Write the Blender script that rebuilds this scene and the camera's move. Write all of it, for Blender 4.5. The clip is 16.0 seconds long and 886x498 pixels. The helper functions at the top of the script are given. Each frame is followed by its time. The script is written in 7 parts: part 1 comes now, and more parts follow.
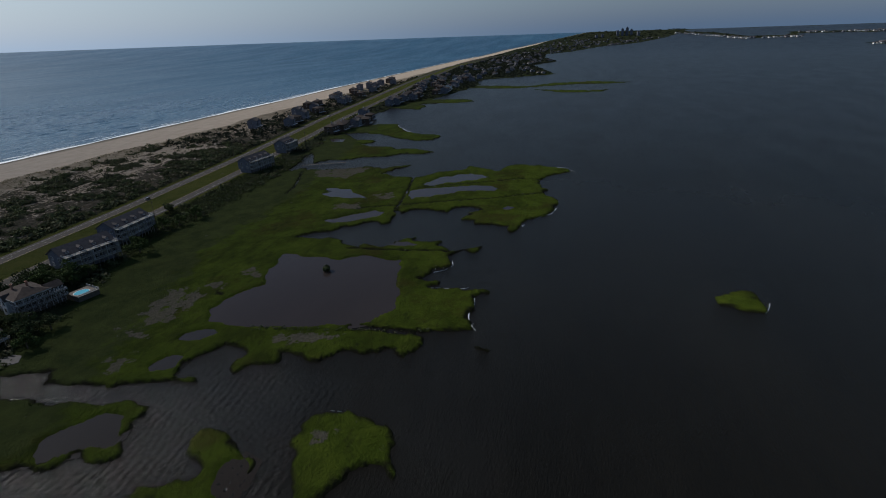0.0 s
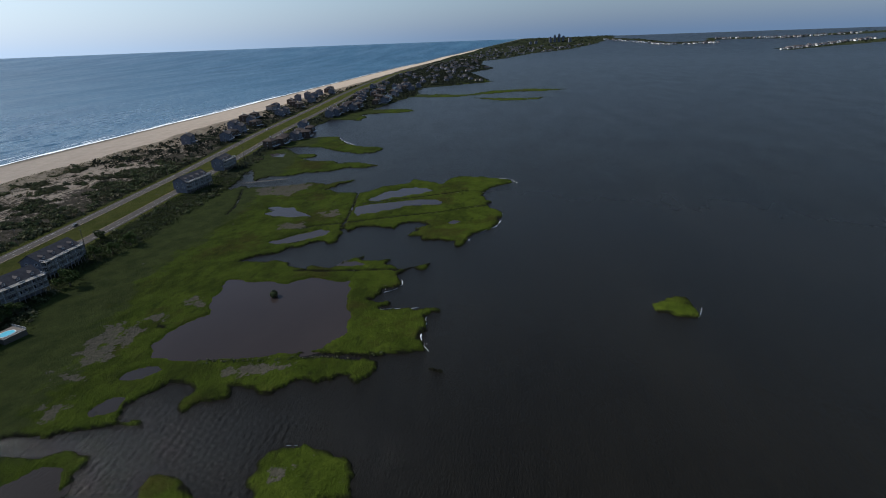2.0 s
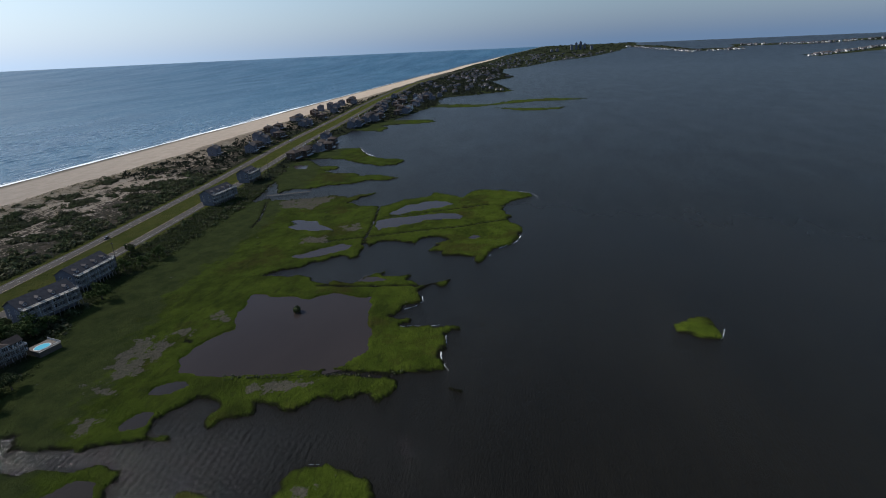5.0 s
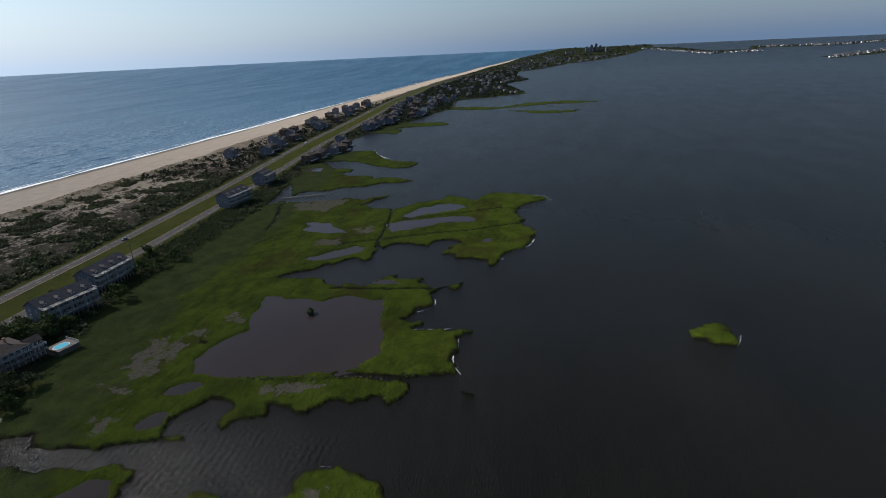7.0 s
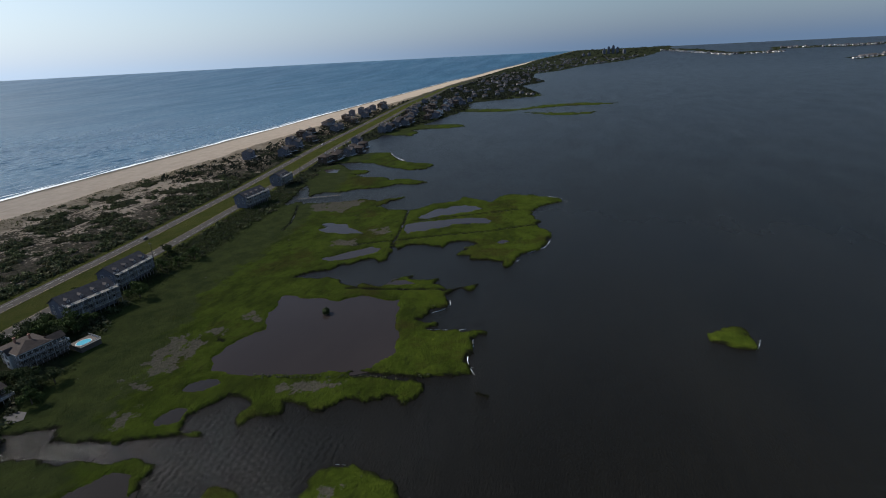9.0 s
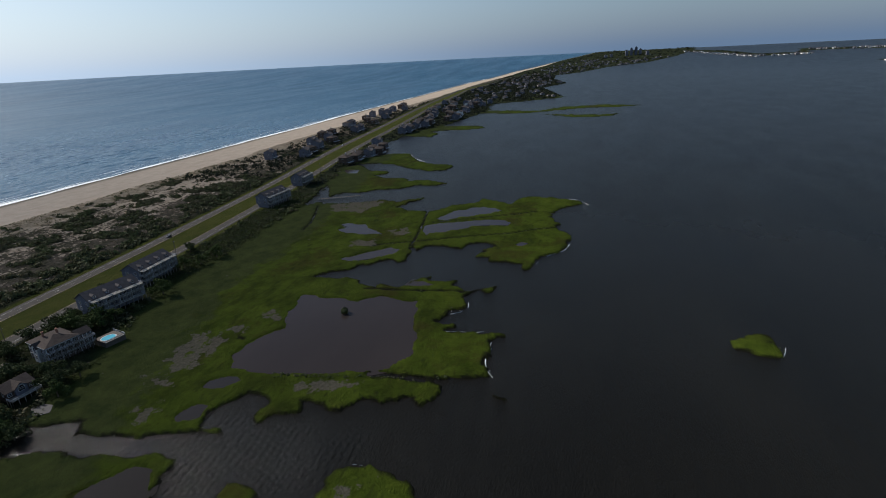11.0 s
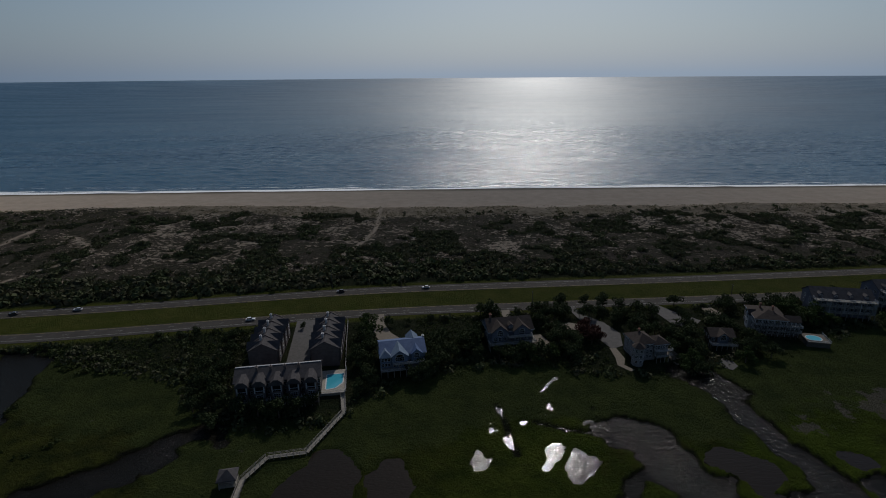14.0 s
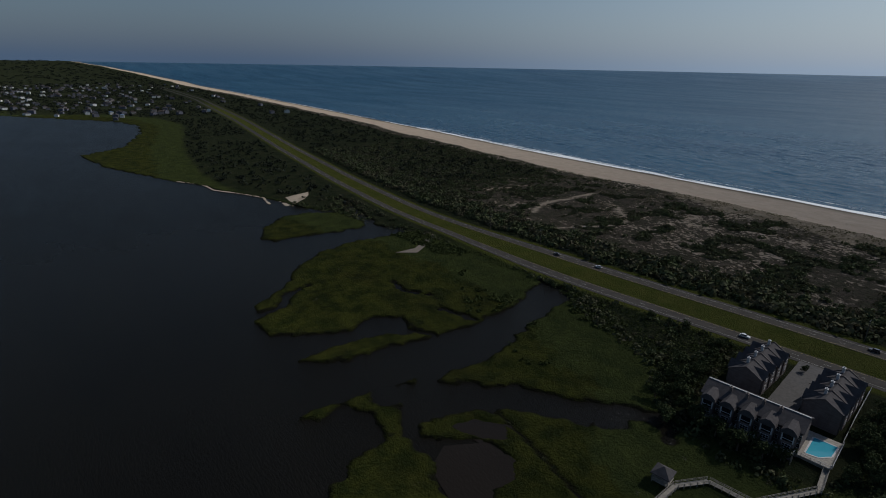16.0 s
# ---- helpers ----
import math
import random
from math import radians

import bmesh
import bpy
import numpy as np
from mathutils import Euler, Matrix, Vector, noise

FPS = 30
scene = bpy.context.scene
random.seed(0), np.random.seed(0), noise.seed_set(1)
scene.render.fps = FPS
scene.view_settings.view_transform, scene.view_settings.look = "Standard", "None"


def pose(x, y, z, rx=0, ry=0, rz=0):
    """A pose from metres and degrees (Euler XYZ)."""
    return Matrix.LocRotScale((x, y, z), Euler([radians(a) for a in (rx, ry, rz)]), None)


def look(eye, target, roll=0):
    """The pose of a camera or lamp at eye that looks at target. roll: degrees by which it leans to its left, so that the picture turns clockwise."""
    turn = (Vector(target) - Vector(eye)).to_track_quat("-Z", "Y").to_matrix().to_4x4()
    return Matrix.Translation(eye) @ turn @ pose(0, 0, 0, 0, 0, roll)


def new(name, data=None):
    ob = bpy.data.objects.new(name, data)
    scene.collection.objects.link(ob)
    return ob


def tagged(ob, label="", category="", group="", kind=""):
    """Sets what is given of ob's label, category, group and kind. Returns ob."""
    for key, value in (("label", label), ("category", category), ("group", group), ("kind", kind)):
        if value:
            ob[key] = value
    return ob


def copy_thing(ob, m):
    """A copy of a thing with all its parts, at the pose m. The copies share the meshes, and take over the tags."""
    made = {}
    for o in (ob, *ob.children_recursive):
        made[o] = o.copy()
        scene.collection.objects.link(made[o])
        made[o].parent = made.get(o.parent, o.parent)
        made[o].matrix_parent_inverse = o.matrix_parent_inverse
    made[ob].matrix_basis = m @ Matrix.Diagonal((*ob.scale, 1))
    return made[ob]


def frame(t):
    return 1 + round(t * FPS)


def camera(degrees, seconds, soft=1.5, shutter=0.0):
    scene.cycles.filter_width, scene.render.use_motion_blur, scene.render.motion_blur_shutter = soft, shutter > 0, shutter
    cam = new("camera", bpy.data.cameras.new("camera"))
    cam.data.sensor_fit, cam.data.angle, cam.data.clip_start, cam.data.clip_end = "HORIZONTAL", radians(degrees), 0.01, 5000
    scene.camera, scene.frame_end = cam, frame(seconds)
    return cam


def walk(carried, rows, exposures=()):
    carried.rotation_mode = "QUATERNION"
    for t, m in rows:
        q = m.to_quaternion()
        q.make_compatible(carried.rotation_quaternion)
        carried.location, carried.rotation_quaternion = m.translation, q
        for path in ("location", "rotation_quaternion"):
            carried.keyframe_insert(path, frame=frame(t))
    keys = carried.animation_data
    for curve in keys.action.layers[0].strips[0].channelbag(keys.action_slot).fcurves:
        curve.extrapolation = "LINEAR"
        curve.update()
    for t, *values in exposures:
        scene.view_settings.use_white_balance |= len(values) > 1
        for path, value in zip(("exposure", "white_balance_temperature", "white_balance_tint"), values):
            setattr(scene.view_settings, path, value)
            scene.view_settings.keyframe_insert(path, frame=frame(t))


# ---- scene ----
cam = camera(79.92, 16.0, 1.0)
# seconds, place in metres, turn in degrees
PATH = [
    (0.0, 6.27, -2.79, 109.68, 67.962, 1.816, -76.919),
    (0.5, 6.22, -1.89, 110.67, 67.941, 1.812, -80.741),
    (1.0, 6.27, -1.77, 112.59, 68.020, 1.794, -82.319),
    (1.5, 6.05, -1.69, 114.72, 68.149, 1.864, -83.140),
    (2.0, 6.11, -1.85, 117.13, 68.300, 1.940, -83.259),
    (2.5, 5.84, -1.98, 119.41, 68.463, 1.969, -83.061),
    (3.0, 5.75, -2.04, 121.16, 68.639, 2.070, -82.723),
    (3.5, 5.66, -1.55, 122.27, 68.794, 2.015, -82.372),
    (4.0, 5.76, -1.79, 123.21, 68.808, 2.177, -81.925),
    (6.5, 5.87, -1.83, 123.02, 69.489, 2.464, -80.069),
    (7.0, 6.11, -2.06, 123.54, 69.417, 2.573, -79.650),
    (7.5, 5.61, -2.05, 122.99, 69.590, 2.676, -79.235),
    (8.0, 5.56, -2.07, 123.04, 69.621, 2.763, -78.765),
    (8.5, 5.35, -1.97, 123.12, 69.676, 2.767, -78.285),
    (11.0, 5.75, -1.39, 123.26, 69.951, 2.721, -75.913),
    (11.5, 5.26, -0.36, 122.87, 70.402, 2.379, -68.925),
    (12.0, 3.66, 0.11, 123.20, 70.836, 1.975, -55.940),
    (12.5, 3.14, -1.05, 122.65, 71.358, 1.655, -40.799),
    (13.0, 3.34, -0.86, 122.22, 71.656, 1.139, -26.818),
    (13.5, 3.97, -1.54, 122.12, 71.781, 0.984, -15.639),
    (14.0, 2.72, -1.34, 122.47, 71.731, 0.436, -1.897),
    (14.5, 1.93, -1.01, 122.07, 71.614, -0.277, 12.820),
    (15.0, 2.57, -1.05, 121.89, 71.440, -0.457, 26.491),
    (15.5, 2.61, -0.72, 122.14, 71.079, -0.887, 40.873),
    (16.0, 2.76, 0.08, 122.72, 70.674, -0.978, 53.325),
]
# seconds, stops, white balance
EXPOSURES = [(0.0, -0.15, 6150, 10), (0.5, 0.16, 6150, 10), (1.0, 0.34, 6100, 10), (1.5, 0.56, 6100, 10), (4.0, 0.58, 6100, 10), (7.0, 0.50, 6300, 10), (8.5, 0.48, 6300, 10), (11.0, 0.37, 6300, 10), (12.5, -0.18, 6200, 10), (13.5, -0.66, 6200, 10), (14.5, -0.95, 6200, 10), (15.0, -0.95, 6200, 10), (16.0, -0.6, 6150, 10)]
walk(cam, [(r[0], pose(*r[1:])) for r in PATH], EXPOSURES)

# ---------------------------------------------------------------- light
SUN_AZIMUTH, SUN_HEIGHT = 78.5, 36.5      # degrees from the x axis, above the horizon
world = bpy.data.worlds.new("hazy_sky")
scene.world = world
world.use_nodes = True
wn = world.node_tree
sky = wn.nodes.new("ShaderNodeTexSky")
sky.sky_type, sky.sun_disc = "NISHITA", False
sky.sun_elevation, sky.sun_rotation = radians(SUN_HEIGHT), radians(90 - SUN_AZIMUTH)
sky.altitude, sky.air_density, sky.dust_density, sky.ozone_density = 0, 1.0, 1.0, 2.2
# summer haze: thickest at the horizon, brightest towards the sun
_a, _h = radians(SUN_AZIMUTH), radians(SUN_HEIGHT)
SUN_WAY = (math.cos(_a) * math.cos(_h), math.sin(_a) * math.cos(_h), math.sin(_h))


def sky_maths(op, a, b):
    n = wn.nodes.new("ShaderNodeMath")
    n.operation = op
    for i, v in enumerate((a, b)):
        if isinstance(v, bpy.types.NodeSocket):
            wn.links.new(v, n.inputs[i])
        else:
            n.inputs[i].default_value = v
    return n.outputs[0]


def sky_mix(fac, a, b):
    n = wn.nodes.new("ShaderNodeMix")
    n.data_type, n.clamp_factor = "RGBA", True
    for sock, v in ((n.inputs[0], fac), (n.inputs[6], a), (n.inputs[7], b)):
        if isinstance(v, bpy.types.NodeSocket):
            wn.links.new(v, sock)
        else:
            sock.default_value = v
    return n.outputs[2]


co = wn.nodes.new("ShaderNodeTexCoord")
xyz = wn.nodes.new("ShaderNodeSeparateXYZ")
wn.links.new(co.outputs["Generated"], xyz.inputs[0])
dot = wn.nodes.new("ShaderNodeVectorMath")
dot.operation = "DOT_PRODUCT"
dot.inputs[1].default_value = SUN_WAY
wn.links.new(co.outputs["Generated"], dot.inputs[0])
towards = sky_maths("POWER", sky_maths("MAXIMUM", dot.outputs["Value"], 0.0), 1.9)
haze = sky_mix(towards, (1.25, 2.02, 3.30, 1), (9.0, 11.4, 14.2, 1))
low = sky_maths("POWER", sky_maths("SUBTRACT", 1.0, sky_maths("MAXIMUM", xyz.outputs["Z"], 0.0)), 9.0)
amount = sky_maths("ADD", sky_maths("MULTIPLY", low, 0.82), 0.08)
wn.links.new(sky_mix(amount, sky.outputs[0], haze), wn.nodes["Background"].inputs[0])
wn.nodes["Background"].inputs[1].default_value = 0.075
sun = new("sun", bpy.data.lights.new("sun", "SUN"))
sun.data.energy, sun.data.angle, sun.data.color = 3.9, radians(0.6), (1.0, 0.94, 0.85)
sun.matrix_world = look([500 * v for v in SUN_WAY], (0, 0, 0))


# ---------------------------------------------------------------- materials
def mat(name, rough=0.8, spec=0.3, metal=0.0):
    """A node material: returns it, its tree and its main shader."""
    m = bpy.data.materials.new(name)
    m.use_nodes = True
    b = m.node_tree.nodes["Principled BSDF"]
    b.inputs["Roughness"].default_value = rough
    b.inputs["Specular IOR Level"].default_value = spec
    b.inputs["Metallic"].default_value = metal
    return m, m.node_tree, b


def node(tree, kind, **inputs):
    n = tree.nodes.new("ShaderNode" + kind)
    for k, v in inputs.items():
        n.inputs[k.replace("_", " ")].default_value = v
    return n


def noise_tex(tree, scale, detail=4.0, rough=0.55, stretch=None, turn=0.0):
    """Noise in metres: scale is waves to the metre."""
    co = tree.nodes.new("ShaderNodeTexCoord")
    n = node(tree, "TexNoise", Scale=scale, Detail=detail, Roughness=rough)
    if stretch:
        mp = tree.nodes.new("ShaderNodeMapping")
        mp.inputs["Scale"].default_value = stretch
        mp.inputs["Rotation"].default_value = (0, 0, radians(turn))
        tree.links.new(co.outputs["Object"], mp.inputs["Vector"])
        tree.links.new(mp.outputs[0], n.inputs["Vector"])
    else:
        tree.links.new(co.outputs["Object"], n.inputs["Vector"])
    return n.outputs["Fac"]


def ramp(tree, fac, *stops):
    """A colour ramp over (place, colour) stops."""
    r = tree.nodes.new("ShaderNodeValToRGB")
    el = r.color_ramp.elements
    while len(el) < len(stops):
        el.new(0.5)
    for e, (p, c) in zip(el, stops):
        e.position = p
        e.color = (*c, 1) if len(c) == 3 else (c[0], c[0], c[0], 1)
    tree.links.new(fac, r.inputs[0])
    return r.outputs[0]


def blend(tree, fac, a, b, mode="MIX"):
    """Mix two colours; each of the three may be a socket or a plain value."""
    n = tree.nodes.new("ShaderNodeMix")
    n.data_type, n.blend_type = "RGBA", mode
    for sock, v in ((n.inputs[0], fac), (n.inputs[6], a), (n.inputs[7], b)):
        if isinstance(v, bpy.types.NodeSocket):
            tree.links.new(v, sock)
        elif isinstance(v, (int, float)):
            sock.default_value = v
        else:
            sock.default_value = (*v, 1)
    return n.outputs[2]


def maths(tree, op, a, b=0.5, c=0.0):
    n = tree.nodes.new("ShaderNodeMath")
    n.operation = op
    for i, v in enumerate((a, b, c)):
        if isinstance(v, bpy.types.NodeSocket):
            tree.links.new(v, n.inputs[i])
        else:
            n.inputs[i].default_value = v
    return n.outputs[0]


def attr(tree, name):
    n = tree.nodes.new("ShaderNodeAttribute")
    n.attribute_name = name
    return n.outputs["Fac"]


def bump(tree, shader, height, strength, distance):
    n = node(tree, "Bump", Strength=strength, Distance=distance)
    tree.links.new(height, n.inputs["Height"])
    tree.links.new(n.outputs[0], shader.inputs["Normal"])
    return n


def plain(name, a, b, scale=1.5, rough=0.8, spec=0.3, relief=0.0, per_object=0.0):
    """A surface that wanders between two colours, with fine grain and, if asked, a tone of its own for each piece."""
    m, t, s = mat(name, rough, spec)
    c = blend(t, ramp(t, noise_tex(t, scale, 6), (0.3, (0,)), (0.7, (1,))), a, b)
    c = blend(t, 0.35, c, ramp(t, noise_tex(t, scale * 9, 3), (0.3, (0.35,)), (0.7, (0.65,))), "OVERLAY")
    if per_object:
        oi = t.nodes.new("ShaderNodeObjectInfo")
        v = maths(t, "MULTIPLY_ADD", oi.outputs["Random"], 2 * per_object, 1 - per_object)
        n = t.nodes.new("ShaderNodeVectorMath")
        n.operation = "SCALE"
        t.links.new(c, n.inputs[0]), t.links.new(v, n.inputs["Scale"])
        c = n.outputs[0]
    t.links.new(c, s.inputs["Base Color"])
    if relief:
        bump(t, s, noise_tex(t, scale * 6, 4), 0.5, relief)
    return m


def water_material(name, deep, shallow, ripple, rough, swell=0.0, choppy=0.0, turn=0.0, shine=0.5, calm=0.0):
    m, t, s = mat(name, rough, shine)
    s.inputs["IOR"].default_value = 1.33
    c = blend(t, ramp(t, noise_tex(t, 0.006, 5, 0.6, (1, 2.2, 1), turn), (0.35, (0,)), (0.7, (1,))), deep, shallow)
    t.links.new(c, s.inputs["Base Color"])
    h = noise_tex(t, 0.55, 5, 0.7, (0.55, 2.6, 1), turn)
    if swell:
        h = maths(t, "MULTIPLY_ADD", noise_tex(t, 0.062, 4, 0.62, (1.15, 0.90, 1), turn), swell, h)
        h = maths(t, "MULTIPLY_ADD", noise_tex(t, 0.016, 2, 0.5, (0.7, 1.1, 1), turn + 9), 0.9 * swell, h)
    if choppy:
        h = maths(t, "MULTIPLY_ADD", noise_tex(t, 0.9, 2, 0.6, (0.8, 1.5, 1), turn + 30), choppy, h)
    bump(t, s, h, 1.0, ripple)
    # uneven wind roughen the face unevenly
    r = ramp(t, noise_tex(t, 0.012, 4, 0.6, (1, 2.5, 1), turn), (0.35, (rough * 0.93,)), (0.65, (rough * 1.07,)))
    if calm:
        # where the wind ruffles it the water glints
        t.links.new(maths(t, "MULTIPLY_ADD", attr(t, "ruffled"), 0.04, shine), s.inputs["Specular IOR Level"])
        # sheltered water close to the marsh is smoother than the open bay
        co = t.nodes.new("ShaderNodeTexCoord")
        ln = t.nodes.new("ShaderNodeVectorMath")
        ln.operation = "LENGTH"
        t.links.new(co.outputs["Object"], ln.inputs[0])
        r = blend(t, ramp(t, maths(t, "MULTIPLY", ln.outputs["Value"], 0.001), (0.15, (0,)), (0.45, (1,))), (calm, calm, calm), r)
    t.links.new(r, s.inputs["Roughness"])
    return m


def marsh_colour(t, wide, mid, fine):
    """Salt marsh: yellow green cordgrass with browner, older stands."""
    c = blend(t, ramp(t, mid, (0.34, (0,)), (0.66, (1,))), (0.042, 0.062, 0.0070), (0.072, 0.096, 0.0115))
    c = blend(t, ramp(t, noise_tex(t, 0.030, 6, 0.68, (1, 1.6, 1), 20), (0.46, (0,)), (0.62, (0.60,))), c, (0.020, 0.027, 0.005))
    c = blend(t, ramp(t, noise_tex(t, 0.016, 6, 0.72), (0.53, (0,)), (0.63, (0.60,))), c, (0.046, 0.037, 0.011))
    c = blend(t, ramp(t, noise_tex(t, 0.075, 5, 0.7, (1, 2.6, 1), 55), (0.55, (0,)), (0.66, (0.55,))), c, (0.020, 0.029, 0.007))
    c = blend(t, ramp(t, noise_tex(t, 0.24, 5, 0.7), (0.56, (0,)), (0.72, (0.35,))), c, (0.018, 0.024, 0.006))
    # the western meadows are browner with old growth, and darkened as if backlit
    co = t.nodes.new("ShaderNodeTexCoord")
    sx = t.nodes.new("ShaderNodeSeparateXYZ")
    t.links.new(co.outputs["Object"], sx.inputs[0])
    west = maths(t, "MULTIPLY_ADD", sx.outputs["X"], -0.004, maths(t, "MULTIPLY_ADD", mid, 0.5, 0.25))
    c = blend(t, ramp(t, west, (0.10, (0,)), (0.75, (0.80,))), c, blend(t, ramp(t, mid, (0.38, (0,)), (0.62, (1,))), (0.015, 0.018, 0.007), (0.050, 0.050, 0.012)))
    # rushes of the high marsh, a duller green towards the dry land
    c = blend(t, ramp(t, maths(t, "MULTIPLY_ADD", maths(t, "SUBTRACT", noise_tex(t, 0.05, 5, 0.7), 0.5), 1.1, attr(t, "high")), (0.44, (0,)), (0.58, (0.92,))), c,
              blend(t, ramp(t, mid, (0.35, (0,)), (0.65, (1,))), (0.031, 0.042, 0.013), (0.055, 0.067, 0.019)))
    return blend(t, 0.35, c, ramp(t, fine, (0.28, (0.28,)), (0.72, (0.70,))), "OVERLAY")


def ground_material():
    m, t, s = mat("ground_cover", 1.0, 0.02)
    s.inputs["Diffuse Roughness"].default_value = 1.0
    wide, mid, fine = noise_tex(t, 0.012, 5, 0.6), noise_tex(t, 0.09, 6, 0.65), noise_tex(t, 0.8, 5, 0.7)
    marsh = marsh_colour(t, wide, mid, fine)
    # dark ground colour of the dry land and under the bushes
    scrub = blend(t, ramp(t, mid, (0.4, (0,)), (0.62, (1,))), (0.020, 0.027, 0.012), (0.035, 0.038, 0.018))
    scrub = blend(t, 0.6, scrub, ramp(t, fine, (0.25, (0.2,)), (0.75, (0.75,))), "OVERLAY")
    c = blend(t, attr(t, "dry"), marsh, scrub)
    # dune flats: heather brown growth broken by bare sand
    heath = blend(t, ramp(t, mid, (0.4, (0,)), (0.6, (1,))), (0.108, 0.087, 0.066), (0.066, 0.061, 0.039))
    heath = blend(t, ramp(t, noise_tex(t, 0.30, 6, 0.75), (0.54, (0,)), (0.63, (0.85,))), heath, (0.036, 0.040, 0.019))
    heath = blend(t, 0.7, heath, ramp(t, noise_tex(t, 0.45, 6, 0.75), (0.35, (0.2,)), (0.65, (0.78,))), "OVERLAY")
    sand = blend(t, ramp(t, mid, (0.3, (0,)), (0.7, (1,))), (0.60, 0.47, 0.335), (0.72, 0.575, 0.425))
    sand = blend(t, 0.3, sand, ramp(t, fine, (0.3, (0.35,)), (0.7, (0.6,))), "OVERLAY")
    blown = blend(t, ramp(t, fine, (0.3, (0,)), (0.7, (1,))), (0.46, 0.36, 0.26), (0.60, 0.48, 0.36))
    # blow-outs and the many small scraps of sand between the plants
    bare = maths(t, "MULTIPLY_ADD", noise_tex(t, 0.07, 6, 0.66, (0.55, 1.3, 1), -12), 0.85, maths(t, "MULTIPLY", attr(t, "bare"), 0.50))
    dune = blend(t, ramp(t, bare, (0.785, (0,)), (0.815, (1,))), heath, blown)
    scraps = maths(t, "MULTIPLY_ADD", attr(t, "bare"), 0.14, maths(t, "MULTIPLY_ADD", noise_tex(t, 0.04, 4, 0.6), 0.40, maths(t, "MULTIPLY_ADD", noise_tex(t, 0.26, 6, 0.72, (1.0, 1.25, 1), 15), 0.90, -0.14)))
    dune = blend(t, ramp(t, scraps, (0.605, (0,)), (0.63, (0.95,))), dune, blown)
    # the fore dune: tan sand held by thin grass, and foot trails through to the beach
    tan = blend(t, ramp(t, noise_tex(t, 0.16, 5, 0.7), (0.4, (0,)), (0.6, (1,))), (0.27, 0.21, 0.138), (0.46, 0.365, 0.255))
    dune = blend(t, ramp(t, maths(t, "MULTIPLY_ADD", maths(t, "SUBTRACT", noise_tex(t, 0.06, 5, 0.65), 0.5), 1.6, attr(t, "fore")), (0.42, (0,)), (0.60, (0.9,))), dune, tan)
    # the dark scrub colour replaces the dune wherever thickets stand
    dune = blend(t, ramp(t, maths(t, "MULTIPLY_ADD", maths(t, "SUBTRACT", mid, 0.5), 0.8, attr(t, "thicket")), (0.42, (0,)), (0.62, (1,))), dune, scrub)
    dune = blend(t, attr(t, "trail"), dune, blown)
    c = blend(t, attr(t, "dune"), c, dune)
    # cut banks: dark peat, with the shade of the bank face darkened into the colour
    c = blend(t, attr(t, "bank"), c, (0.011, 0.011, 0.007))
    # mown verges
    verge = blend(t, ramp(t, mid, (0.35, (0,)), (0.65, (1,))), (0.064, 0.076, 0.013), (0.096, 0.098, 0.021))
    verge = blend(t, 0.4, verge, ramp(t, fine, (0.3, (0.3,)), (0.7, (0.7,))), "OVERLAY")
    c = blend(t, attr(t, "verge"), c, verge)
    # the beach, darker where the wash keeps it wet
    track = ramp(t, noise_tex(t, 0.25, 4, 0.6, (0.15, 2.0, 1)), (0.35, (0.4,)), (0.7, (0.58,)))
    beach = blend(t, 0.35, sand, track, "OVERLAY")
    beach = blend(t, attr(t, "wet"), beach, (0.20, 0.155, 0.105))
    c = blend(t, attr(t, "beach"), c, beach)
    mud = blend(t, ramp(t, fine, (0.35, (0,)), (0.65, (1,))), (0.080, 0.068, 0.056), (0.145, 0.126, 0.106))
    mudmask = ramp(t, maths(t, "MULTIPLY_ADD", maths(t, "SUBTRACT", noise_tex(t, 0.14, 6, 0.75), 0.5), 3.4, attr(t, "mud")), (0.56, (0,)), (0.70, (0.8,)))
    c = blend(t, mudmask, c, mud)
    t.links.new(c, s.inputs["Base Color"])
    relief = bump(t, s, maths(t, "MULTIPLY_ADD", noise_tex(t, 2.5, 4, 0.7), 0.35, fine), 1.0, 1.5)
    t.links.new(maths(t, "MULTIPLY_ADD", attr(t, "beach"), -0.88, 1.0), relief.inputs["Strength"])
    return m


